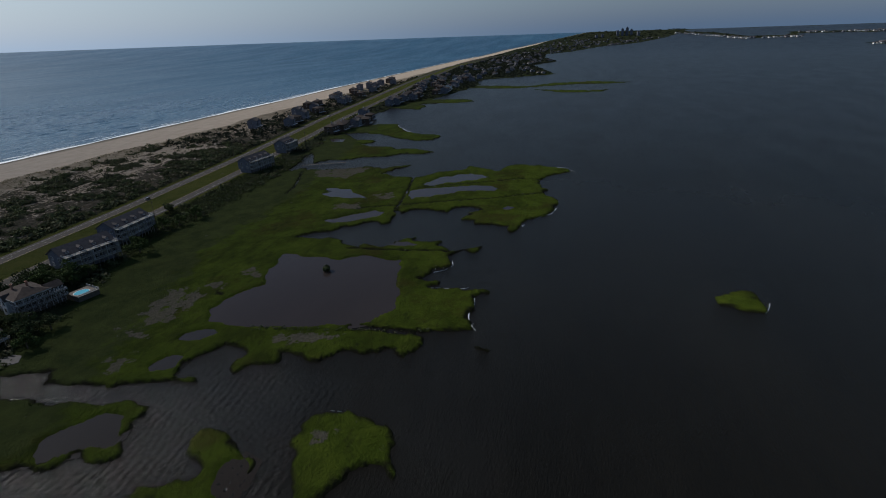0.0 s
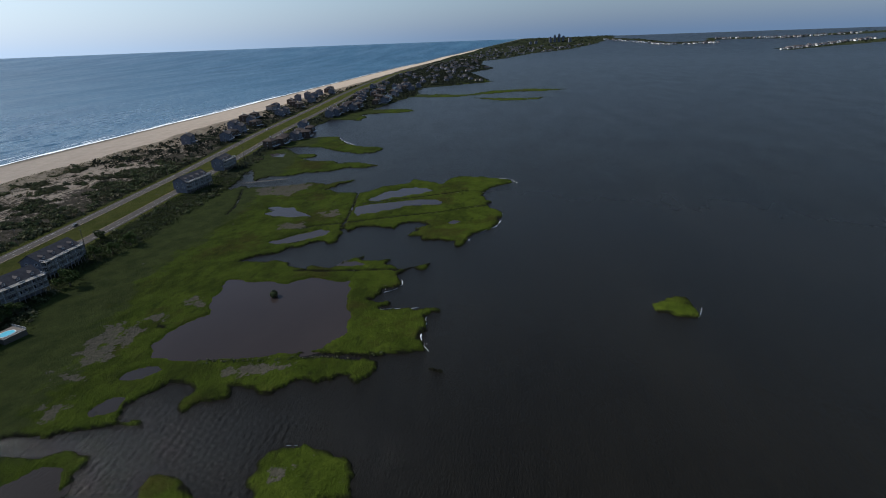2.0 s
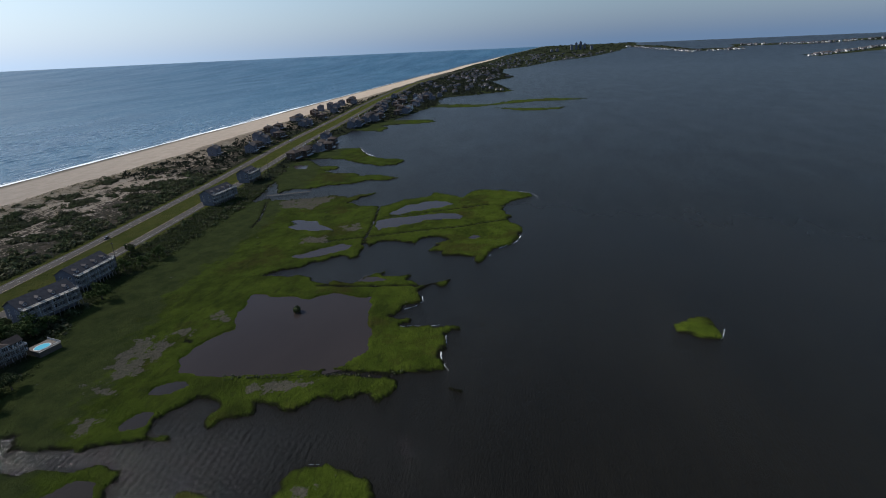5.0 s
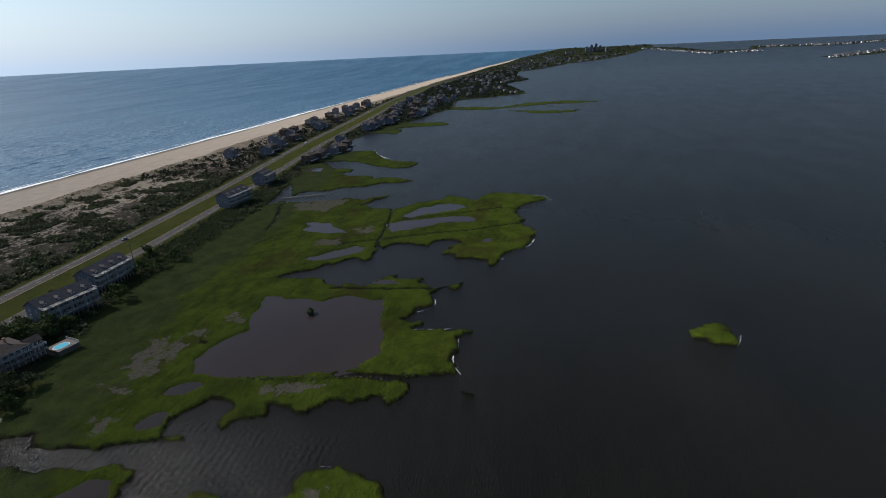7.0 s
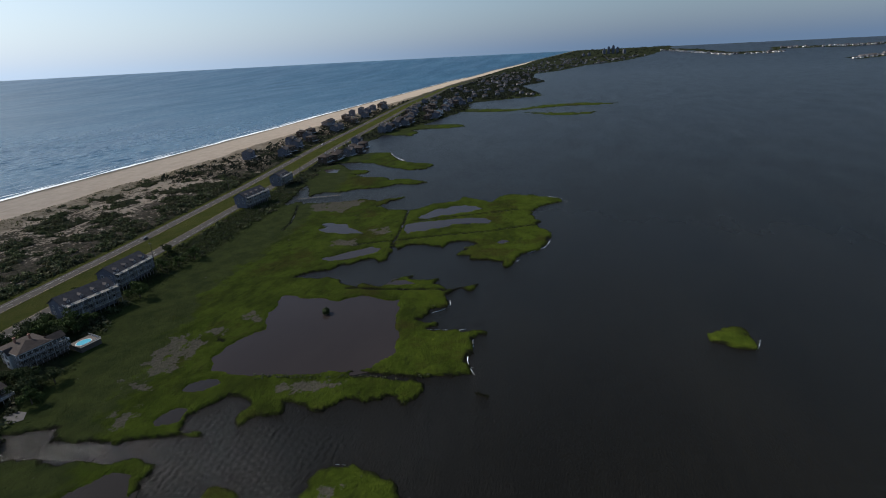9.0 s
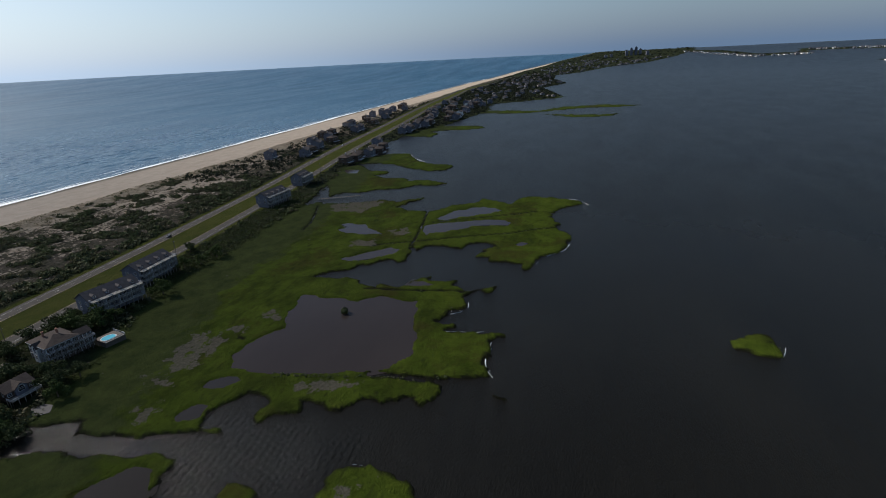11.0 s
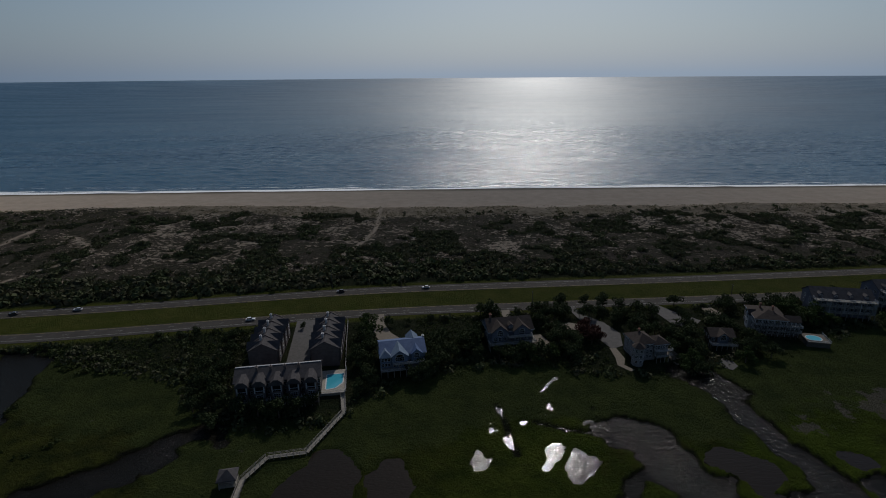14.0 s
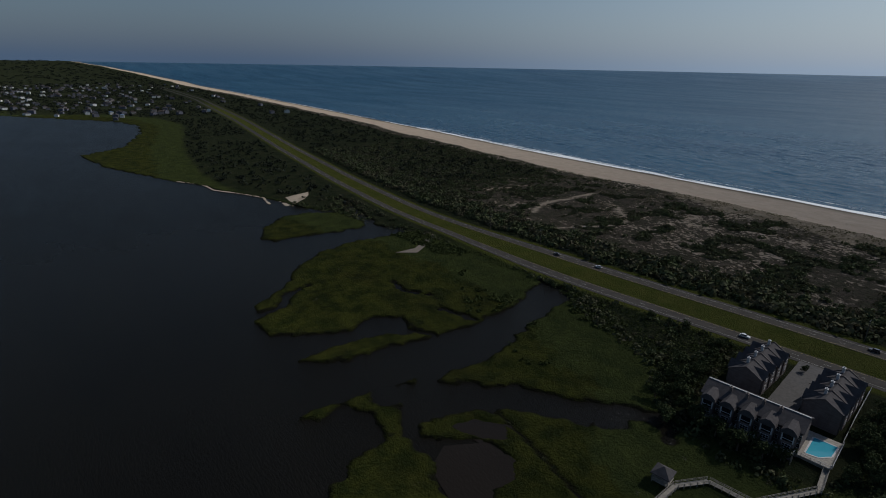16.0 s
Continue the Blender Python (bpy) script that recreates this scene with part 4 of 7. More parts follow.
for side in (-1, 1):
    lo, hi = sorted((side * (ROAD_HALF - LANE), side * ROAD_HALF))
    tagged(ribbon("road", (lo, hi), -3000, 3000, 1.62, ASPHALT), "grey asphalt carriageway of a divided coast road", "road", "carriageways", "structure")
    outer, inner = side * (ROAD_HALF - 2.6), side * (ROAD_HALF - LANE + 0.9)
    mid = (outer + inner) / 2
    tagged(ribbon("edge_line", (outer - 0.07, outer + 0.07), -900, 1200, 1.626, PAINT_WHITE), "white painted road edge line", "road marking", "road lines", "structure")
    tagged(ribbon("edge_line", (inner - 0.07, inner + 0.07), -900, 1200, 1.626, PAINT_YELLOW), "yellow painted line beside the median", "road marking", "road lines", "structure")
    tagged(ribbon("lane_line", (mid - 0.06, mid + 0.06), -600, 800, 1.626, PAINT_WHITE, (3.0, 9.0)), "broken white lane line on the asphalt", "road marking", "road lines", "structure")


# ---------------------------------------------------------------- plants
rng = np.random.default_rng(7)
KEEP_OUT = [(-80, 171, -28, 250), (-22, 193, 4, 219), (-31, 215, -4, 257), (27, 212, 53, 235), (40, 235, 48, 258), (51, 212, 61, 230), (66, 230, 84, 243), (83, 196, 114, 242), (77, 240, 90, 261),
            (121, 230, 143, 260), (131, 207, 148, 226), (148, 236, 160, 258), (157, 208, 192, 242), (203, 236, 233, 256), (241, 247, 273, 265), (413, 265, 449, 284), (495, 277, 521, 296)]


def open_ground(x, y):
    ok = np.ones(x.shape, bool)
    for x0, y0, x1, y1 in KEEP_OUT:
        ok &= ~((x > x0) & (x < x1) & (y > y0) & (y < y1))
    return ok


def cards(centre, normal, size, tall=1.0):
    """Corner points of small four-sided leaves, one for each centre."""
    n = normal / np.linalg.norm(normal, axis=1)[:, None]
    u = np.cross(n, rng.normal(size=n.shape))
    u /= np.linalg.norm(u, axis=1)[:, None]
    v = np.cross(n, u)
    s = size[:, None]
    return np.stack([centre - u * s, centre - v * s * 0.7 * tall, centre + u * s, centre + v * s * 0.7 * tall], 1).reshape(-1, 3)


def bushes(name, x, y, radius, tall, count, leaf, material, label, category, lift=0.0):
    """Many bushes in one mesh: each a rough dome of small leaf clusters on the ground."""
    z = coast(x, y)[0]
    n = len(x)
    d = rng.normal(size=(n, count, 3))
    d /= np.linalg.norm(d, axis=2)[..., None]
    d[..., 2] = np.abs(d[..., 2]) * 1.15 - 0.15
    r = 0.62 + 0.42 * rng.random((n, count, 1)) + 0.18 * np.sin(d[..., :1] * 5 + rng.random((n, 1, 1)) * 6)
    body = np.stack([radius, radius * (0.8 + 0.4 * rng.random(n)), radius * tall], 1)[:, None, :]
    c = np.stack([x, y, z + lift + 0.12 * radius], 1)[:, None, :] + d * r * body
    c[..., 2] = np.maximum(c[..., 2], z[:, None] + 0.08)
    nrm = d + 0.55 * rng.normal(size=d.shape)
    size = np.repeat(leaf * radius, count) * (0.7 + 0.6 * rng.random(n * count))
    co = cards(c.reshape(-1, 3), nrm.reshape(-1, 3), size)
    ob = raw_mesh(name, co, np.arange(len(co)).reshape(-1, 4), material)
    return tagged(ob, label, category, kind="stuff")


def scatter(count, x0, x1, y0, y1):
    return rng.uniform(x0, x1, count), rng.uniform(y0, y1, count)


# thicket and scrub between the road and the beach
x, y = scatter(40000, -720, 560, 270, 500)
side, edge = y - ROAD(x), DUNES(x) - y
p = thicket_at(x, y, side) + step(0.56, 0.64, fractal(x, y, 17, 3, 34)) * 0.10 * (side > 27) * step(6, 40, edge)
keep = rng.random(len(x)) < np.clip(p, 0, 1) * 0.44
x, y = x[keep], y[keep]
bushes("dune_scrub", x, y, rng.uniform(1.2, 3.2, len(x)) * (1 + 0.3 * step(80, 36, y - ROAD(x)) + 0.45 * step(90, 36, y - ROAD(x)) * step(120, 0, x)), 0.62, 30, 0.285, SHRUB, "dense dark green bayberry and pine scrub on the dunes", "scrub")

# low heather and grass clumps among the sand
x, y = scatter(30000, -500, 620, 300, 505)
side, edge = y - ROAD(x), DUNES(x) - y
keep = (side > 28) & (edge > 30) & (rng.random(len(x)) < 0.14 + 0.45 * step(0.48, 0.6, fractal(x, y, 25, 3, 36)))
x, y = x[keep], y[keep]
bushes("dune_heather", x, y, rng.uniform(0.35, 0.95, len(x)), 0.55, 6, 0.46, leaf_material("heather", (0.060, 0.050, 0.032), (0.090, 0.080, 0.045), (0.062, 0.066, 0.026)), "low brown heather clumps in bare sand", "heather")

# beach grass on the fore dune
x, y = scatter(60000, -620, 640, 420, 512)
edge = DUNES(x) - y
keep = (edge > -5) & (edge < 62) & (rng.random(len(x)) < 0.04 + 0.40 * step(62, 20, edge) * step(0.40, 0.62, fractal(x, y, 16, 3, 38)))
x, y = x[keep], y[keep]
bushes("beach_grass", x, y, rng.uniform(0.35, 0.85, len(x)), 0.9, 6, 0.45, DUNE_GRASS, "pale tufts of beach grass on the fore dune", "beach grass")

# bushes between the road and the bay
x, y = scatter(30000, -450, 560, 150, 320)
side, up = y - ROAD(x), y - BAYSIDE(x)
p = 0.55 * step(0.50, 0.64, fractal(x, y, 30, 3, 41)) + 0.7 * step(9, 2, np.abs(up - 5)) * step(0.40, 0.55, fractal(x, y, 22, 2, 43)) + 0.5 * step(-34, -27, side) * step(0.4, 0.6, fractal(x, y, 15, 2, 44))
p = p + 0.6 * step(-105, -115, x) * step(-200, -180, x) * (up > 0) * step(0.35, 0.5, fractal(x, y, 26, 2, 45)) + 0.8 * step(-260, -300, x) * step(0.4, 0.55, fractal(x, y, 30, 2, 46))
p = p + 0.5 * (x > 55) * (x < 205) * (up > 1) * step(0.46, 0.54, fractal(x, y, 14, 2, 48)) + 0.6 * step(-20, -35, x) * step(-110, -90, x) * (up > -2)
p = p * np.where(x > 205, 0.5, 1.0)
keep = (side < -25) & (up > -3) & open_ground(x, y) & (rng.random(len(x)) < np.clip(p, 0, 1) * 0.50)
x, y = x[keep], y[keep]
bushes("bay_scrub", x, y, rng.uniform(1.0, 2.8, len(x)), 0.85, 26, 0.30, SHRUB, "dark green shrubs along the edge of the marsh", "scrub")

# reeds that grade into the marsh
x, y = scatter(42000, -330, 470, 150, 290)
side, up = y - ROAD(x), y - BAYSIDE(x)
keep = (side < -24) & (up > -6) & open_ground(x, y) & (rng.random(len(x)) < 0.9 * step(-6, 6, up))
x, y = x[keep], y[keep]
bushes("reeds", x, y, rng.uniform(0.5, 1.1, len(x)), 1.0, 9, 0.38, REED, "dull green reeds and high tide bush beside the marsh", "reeds")

# far woods on both flanks
FAR_WOOD = leaf_material("coastal_wood_leaves", (0.015, 0.021, 0.014), (0.028, 0.034, 0.023), (0.022, 0.025, 0.018))
x, y = scatter(15000, 500, 3000, 60, 520)
side = y - ROAD(x)
p = (np.abs(side) > 27) * ((side > 0) * (DUNES(x) - y > 22) * np.maximum(step(0.36, 0.52, fractal(x, y, 90, 3, 51)), step(560, 640, x) * step(95, 70, side)) + (side < 0) * (y - BAYSIDE(x) > 4) * step(0.22, 0.4, fractal(x, y, 110, 3, 52)))
keep = rng.random(len(x)) < p * 0.9
x, y = x[keep], y[keep]
bushes("far_woods", x, y, rng.uniform(2.2, 4.2, len(x)), 0.8, 15, 0.33, FAR_WOOD, "dark low woods along the barrier strip", "woods", 0.5)
x, y = scatter(26000, -2600, -420, -900, 700)
side = y - ROAD(x)
p = (np.abs(side) > 27) * ((side > 0) * (DUNES(x) - y > 30) * step(0.30, 0.48, fractal(x, y, 80, 3, 53)) + (side < 0) * (y - BAYSIDE(x) > 16) * ((y > WOODS(x) + 6) | (x < -1500) | (x > -500)) * step(0.28, 0.44, fractal(x, y, 90, 3, 54)))
keep = rng.random(len(x)) < p * np.where(x > -1250, 0.9, 0.75)
x, y = x[keep], y[keep]
bushes("far_woods", x, y, rng.uniform(2.2, 4.2, len(x)), 0.8, 16, 0.33, FAR_WOOD, "dark thicket between the road and the bay", "woods", 0.5)
x, y = scatter(14000, -4800, 4800, -3300, 700)
r = np.hypot(x, y)
inland = coast(x, y)[1]["inland"]
keep = (r > 2500) & (r < 4850) & (inland > 22) & (y < DUNES(x) - 60)
x, y = x[keep], y[keep]
bushes("far_woods", x, y, rng.uniform(6, 13, len(x)), 0.34, 16, 0.3, FAR_WOOD, "distant wooded mainland along the horizon", "woods", 1.0)

# cordgrass: dense low stands all over the marsh, taller along every bank and creek
def grass_blades(name, x, y, hz, high, label):
    n = len(x)
    yaw, lean = rng.uniform(0, math.tau, n), rng.uniform(-0.45, 0.45, n)
    wide, tall = rng.uniform(0.14, 0.42, n), rng.uniform(0.26, 0.62, n) * high
    ux, uy = np.cos(yaw) * wide, np.sin(yaw) * wide
    lx, ly = -np.sin(yaw) * lean * tall, np.cos(yaw) * lean * tall
    foot = np.stack([x, y, hz - 0.05], 1)
    side_v, top_v = np.stack([ux, uy, 0 * ux], 1), np.stack([lx, ly, tall], 1)
    co = np.stack([foot - side_v * 0.8, foot + side_v * 0.8, foot + side_v + top_v, foot - side_v + top_v * 0.8], 1).reshape(-1, 3)
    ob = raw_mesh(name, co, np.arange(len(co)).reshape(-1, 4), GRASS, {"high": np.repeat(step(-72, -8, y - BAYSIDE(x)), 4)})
    return tagged(ob, label, "grass", kind="stuff")


x, y = scatter(620000, -330, 485, -92, 262)
thin = np.clip(1.15 - np.hypot(x, y) / 520, 0.25, 1)
hz, zone = coast(x, y)
marsh = (hz > 0.42) & (zone["bank"] < 0.5) & (zone["dry"] < 0.7) & (zone["mud"] < 0.3) & (zone["dune"] < 0.1) & (y - ROAD(x) < -27)
keep = marsh & (rng.random(len(x)) < np.maximum(0.8 * step(2.2, 0.2, zone["inland"]) + 0.4 * (hz < 0.45), 0.04 * thin))
x, y, hz, deep = x[keep], y[keep], hz[keep], zone["inland"][keep]
grass_blades("marsh_grass", x, y, hz, np.where((deep < 2.6) | (hz < 0.45), 0.8, 0.55), "dense yellow green cordgrass of the salt marsh")

# clumps of high tide bush on the western meadows
x, y = scatter(9000, -330, -85, 140, 245)
hz, zone = coast(x, y)
keep = (hz > 0.5) & (zone["bank"] < 0.3) & (y - ROAD(x) < -27) & (rng.random(len(x)) < 0.7 * step(0.57, 0.68, fractal(x, y, 30, 3, 47)) * step(-80, -30, y - BAYSIDE(x)))
keep &= open_ground(x, y) & ~((x > -80) & (y < 175))
x, y = x[keep], y[keep]
bushes("marsh_bushes", x, y, rng.uniform(0.7, 1.9, len(x)), 0.7, 20, 0.34, REED, "dark clumps of high tide bush in the marsh", "bushes")

# dark wrack and bushes on the dykes and creek banks
bx, by = [], []
for line in DITCHES + DYKES * 3:
    for (ax, ay), (cx, cy) in zip(line, line[1:]):
        for t in np.arange(0, 1, 2.2 / math.hypot(cx - ax, cy - ay)):
            if rng.random() < 0.55:
                bx.append(ax + (cx - ax) * t + rng.normal() * 0.7), by.append(ay + (cy - ay) * t + rng.normal() * 0.7)
bushes("dyke_bushes", np.array(bx), np.array(by), rng.uniform(0.4, 0.9, len(bx)), 0.8, 12, 0.4, SHRUB, "small dark bushes along the marsh ditches", "bushes")


# ---------------------------------------------------------------- building kit
def siding(name, a, b):
    """Weathered boards: tone wanders, with faint level courses."""
    m, t, s = mat(name, 0.85, 0.08)
    c = blend(t, ramp(t, noise_tex(t, 0.6, 6), (0.3, (0,)), (0.7, (1,))), a, b)
    course = noise_tex(t, 1.0, 2, 0.5, (0.15, 0.15, 6.0))
    c = blend(t, 0.4, c, ramp(t, course, (0.35, (0.32,)), (0.65, (0.62,))), "OVERLAY")
    t.links.new(c, s.inputs["Base Color"])
    bump(t, s, course, 0.4, 0.03)
    return m


SIDE_GREY = siding("grey_siding", (0.105, 0.108, 0.132), (0.150, 0.156, 0.186))
SIDE_BLUE = siding("pale_blue_siding", (0.125, 0.155, 0.215), (0.165, 0.200, 0.265))
SIDE_BROWN = siding("brown_shingle_siding", (0.060, 0.044, 0.036), (0.095, 0.072, 0.058))
SIDE_TAN = siding("cream_siding", (0.205, 0.190, 0.190), (0.265, 0.245, 0.240))
SIDE_TAUPE = siding("taupe_siding", (0.105, 0.088, 0.084), (0.15, 0.128, 0.122))
SIDE_WHITE = siding("white_siding", (0.55, 0.55, 0.54), (0.70, 0.70, 0.68))
ROOF_GREY = plain("grey_shingle_roof", (0.056, 0.052, 0.054), (0.086, 0.080, 0.081), 0.7, 0.9, 0.05, 0.02)
ROOF_BROWN = plain("brown_shingle_roof", (0.042, 0.034, 0.031), (0.068, 0.056, 0.050), 0.7, 0.9, 0.05, 0.02)
ROOF_BLUE = plain("blue_metal_roof", (0.050, 0.084, 0.170), (0.078, 0.120, 0.225), 0.5, 0.7, 0.15)
ROOF_PALE = plain("pale_blue_metal_roof", (0.090, 0.128, 0.185), (0.125, 0.170, 0.235), 0.5, 0.7, 0.15)
TRIM = plain("white_trim", (0.34, 0.34, 0.35), (0.46, 0.46, 0.46), 1.5, 0.6)
TIMBER = plain("weathered_timber", (0.17, 0.155, 0.135), (0.28, 0.26, 0.225), 1.5, 0.85, 0.2, 0.01, 0.15)
DARK_TIMBER = plain("wet_timber", (0.060, 0.052, 0.045), (0.11, 0.095, 0.08), 1.5, 0.85, 0.2, 0.01)
GRAVEL = plain("pale_gravel", (0.125, 0.108, 0.088), (0.185, 0.160, 0.130), 1.2, 0.95, 0.1, 0.03)
PAVING = plain("brown_paving", (0.058, 0.055, 0.054), (0.086, 0.081, 0.078), 0.8, 0.9, 0.2, 0.02)
BRICK_RED = plain("brick_chimney", (0.20, 0.10, 0.07), (0.28, 0.15, 0.11), 2.0, 0.9, 0.2, 0.02)
GLASS = mat("window_glass", 0.06, 0.6)[0]
GLASS.node_tree.nodes["Principled BSDF"].inputs["Base Color"].default_value = (0.012, 0.015, 0.02, 1)
POOL = water_material("pool_water", (0.045, 0.27, 0.36), (0.07, 0.34, 0.43), 0.004, 0.06)
RUBBER = plain("rubber", (0.02, 0.02, 0.02), (0.035, 0.035, 0.035), 4, 0.8)
STEEL = mat("bright_steel", 0.3, 0.5, 1.0)[0]
STEEL.node_tree.nodes["Principled BSDF"].inputs["Base Color"].default_value = (0.6, 0.6, 0.62, 1)


def car_paint(name, c):
    m, t, s = mat(name, 0.28, 0.5)
    t.links.new(blend(t, ramp(t, noise_tex(t, 2.0, 3), (0.3, (0,)), (0.7, (1,))), c, tuple(v * 0.9 for v in c)), s.inputs["Base Color"])
    s.inputs["Coat Weight"].default_value = 0.6
    return m


def thing(name, x, y, z, turn, label, category, group=""):
    ob = new(name)
    ob.empty_display_size = 0.5
    ob.matrix_world = pose(x, y, z, 0, 0, turn)
    return tagged(ob, label, category, group)


def as_mesh(name, bm, material, smooth=False):
    bmesh.ops.recalc_face_normals(bm, faces=bm.faces)
    me = bpy.data.meshes.new(name)
    bm.to_mesh(me), bm.free()
    me.materials.append(material)
    if smooth:
        me.polygons.foreach_set("use_smooth", [True] * len(me.polygons))
    return me


def part(name, bm, material, parent, label="", m=None, smooth=False):
    """Links a bmesh (or a finished mesh) as one mesh object under a thing or a part."""
    me = bm if isinstance(bm, bpy.types.Mesh) else as_mesh(name, bm, material, smooth)
    ob = new(name, me)
    ob.parent = parent
    if m:
        ob.matrix_basis = m
    if label:
        ob["label"] = label
    return ob


def block(bm, x0, x1, y0, y1, z0, z1):
    v = [bm.verts.new((x, y, z)) for z in (z0, z1) for x, y in ((x0, y0), (x1, y0), (x1, y1), (x0, y1))]
    for f in ((3, 2, 1, 0), (4, 5, 6, 7), (0, 1, 5, 4), (1, 2, 6, 5), (2, 3, 7, 6), (3, 0, 4, 7)):
        bm.faces.new([v[k] for k in f])
    return v


def box(x0, x1, y0, y1, z0, z1, soft=0.0):
    bm = bmesh.new()
    block(bm, x0, x1, y0, y1, z0, z1)
    if soft:
        bmesh.ops.bevel(bm, geom=bm.edges[:], offset=soft, segments=1, affect="EDGES")
    return bm


def prism(bm, outline, axis, a, b):
    """Extrudes an outline of (u, z) pairs along x or y from a to b."""
    def at(u, z, w):
        return (w, u, z) if axis == "x" else (u, w, z)
    p, q = [bm.verts.new(at(u, z, a)) for u, z in outline], [bm.verts.new(at(u, z, b)) for u, z in outline]
    n = len(outline)
    bm.faces.new(p), bm.faces.new(q[::-1])
    for k in range(n):
        bm.faces.new((p[k], q[k], q[(k + 1) % n], p[(k + 1) % n]))


def gable_roof(x0, x1, y0, y1, z, rise_, axis, over=0.5, thick=0.28):
    """A pitched roof whose ridge runs along axis; a folded slab with eaves."""
    bm = bmesh.new()
    lo, hi, a, b = (y0, y1, x0, x1) if axis == "x" else (x0, x1, y0, y1)
    mid, half = (lo + hi) / 2, (hi - lo) / 2
    drop = rise_ * over / half
    prism(bm, [(lo - over, z - drop), (mid, z + rise_), (hi + over, z - drop), (hi + over, z - drop + thick), (mid, z + rise_ + thick), (lo - over, z - drop + thick)], axis, a - over, b + over)
    return bm


def gable_wall(x0, x1, y0, y1, z0, z1, rise_, axis):
    bm = bmesh.new()
    lo, hi, a, b = (y0, y1, x0, x1) if axis == "x" else (x0, x1, y0, y1)
    prism(bm, [(lo, z0), (hi, z0), (hi, z1), ((lo + hi) / 2, z1 + rise_), (lo, z1)], axis, a, b)
    return bm


def hip_roof(x0, x1, y0, y1, z, rise_, over=0.6, ridge=None):
    """A hipped roof; the ridge runs along the longer side."""
    bm = bmesh.new()
    x0, x1, y0, y1 = x0 - over, x1 + over, y0 - over, y1 + over
    w, d = x1 - x0, y1 - y0
    cx, cy = (x0 + x1) / 2, (y0 + y1) / 2
    ridge = max(0.3, abs(w - d) * 0.9) if ridge is None else ridge
    r = ((cx - ridge / 2, cy), (cx + ridge / 2, cy)) if w >= d else ((cx, cy - ridge / 2), (cx, cy + ridge / 2))
    base = [bm.verts.new((x, y, zz)) for zz in (z - 0.25, z) for x, y in ((x0, y0), (x1, y0), (x1, y1), (x0, y1))]
    a, b = (bm.verts.new((*p, z + rise_)) for p in r)
    bm.faces.new(base[3::-1])
    for k in range(4):
        bm.faces.new((base[k], base[(k + 1) % 4], base[4 + (k + 1) % 4], base[4 + k]))
    t = base[4:]
    if w >= d:
        bm.faces.new((t[0], t[1], b, a)), bm.faces.new((t[1], t[2], b)), bm.faces.new((t[2], t[3], a, b)), bm.faces.new((t[3], t[0], a))
    else:
        bm.faces.new((t[0], t[1], a)), bm.faces.new((t[1], t[2], b, a)), bm.faces.new((t[2], t[3], b)), bm.faces.new((t[3], t[0], a, b))
    return bm


WINDOW_MESHES = {}


def window(parent, x, y, z, w, h, turn=0.0, name="window", arch=False):
    """A framed window centred on a wall face; turn 0 faces -y."""
    key = (round(w, 2), round(h, 2), arch)
    if key not in WINDOW_MESHES:
        bm = bmesh.new()
        f = 0.13
        n = int(w / 1.1) + 1
        us = [-w / 2 - f, -w / 2] + [q for k in range(1, n) for q in (-w / 2 + w * k / n - 0.04, -w / 2 + w * k / n + 0.04)] + [w / 2, w / 2 + f]
        vs = [-h / 2 - f, -h / 2, -0.035, 0.035, h / 2, h / 2 + f]
        grid = [[bm.verts.new((u, 0.05, v)) for u in us] for v in vs]
        for j in range(len(vs) - 1):
            for i in range(len(us) - 1):
                if i % 2 == 0 or j % 2 == 0:
                    bm.faces.new((grid[j][i], grid[j][i + 1], grid[j + 1][i + 1], grid[j + 1][i]))
        deep = bmesh.ops.extrude_face_region(bm, geom=bm.faces[:])
        bmesh.ops.translate(bm, vec=(0, -0.14, 0), verts=[g for g in deep["geom"] if isinstance(g, bmesh.types.BMVert)])
        if arch:
            prev = None
            for k in range(9):
                a = math.pi * k / 8
                p = (w / 2 * math.cos(a), h / 2 + f + w / 2 * 0.8 * math.sin(a))
                if prev:
                    block(bm, min(p[0], prev[0]), max(p[0], prev[0]), -0.09, 0.05, min(p[1], prev[1]), max(p[1], prev[1]) + 0.12)
                prev = p
        frame_me = as_mesh("window_frame", bm, TRIM)
        bm = bmesh.new()
        v = [(-w / 2, -h / 2), (w / 2, -h / 2), (w / 2, h / 2)]
        if arch:
            v += [(w / 2 * math.cos(math.pi * k / 8), h / 2 + f + w / 2 * 0.8 * math.sin(math.pi * k / 8)) for k in range(9)]
        v.append((-w / 2, h / 2))
        fr, bk = [bm.verts.new((a, -0.03, b)) for a, b in v], [bm.verts.new((a, 0.03, b)) for a, b in v]
        bm.faces.new(fr), bm.faces.new(bk[::-1])
        WINDOW_MESHES[key] = frame_me, as_mesh("pane", bm, GLASS)
    fm, pm = WINDOW_MESHES[key]
    ob = part(name, fm, TRIM, parent, "", pose(x, y, z, 0, 0, turn))
    part("pane", pm, GLASS, ob)
    return ob


POST_MESHES = {}


def post(parent, x, y, z0, z1, r, material, name="post"):
    key = (round(z1 - z0, 2), r, material.name)
    if key not in POST_MESHES:
        POST_MESHES[key] = as_mesh(name, box(-r, r, -r, r, 0, z1 - z0), material)
    return part(name, POST_MESHES[key], material, parent, "", pose(x, y, z0))


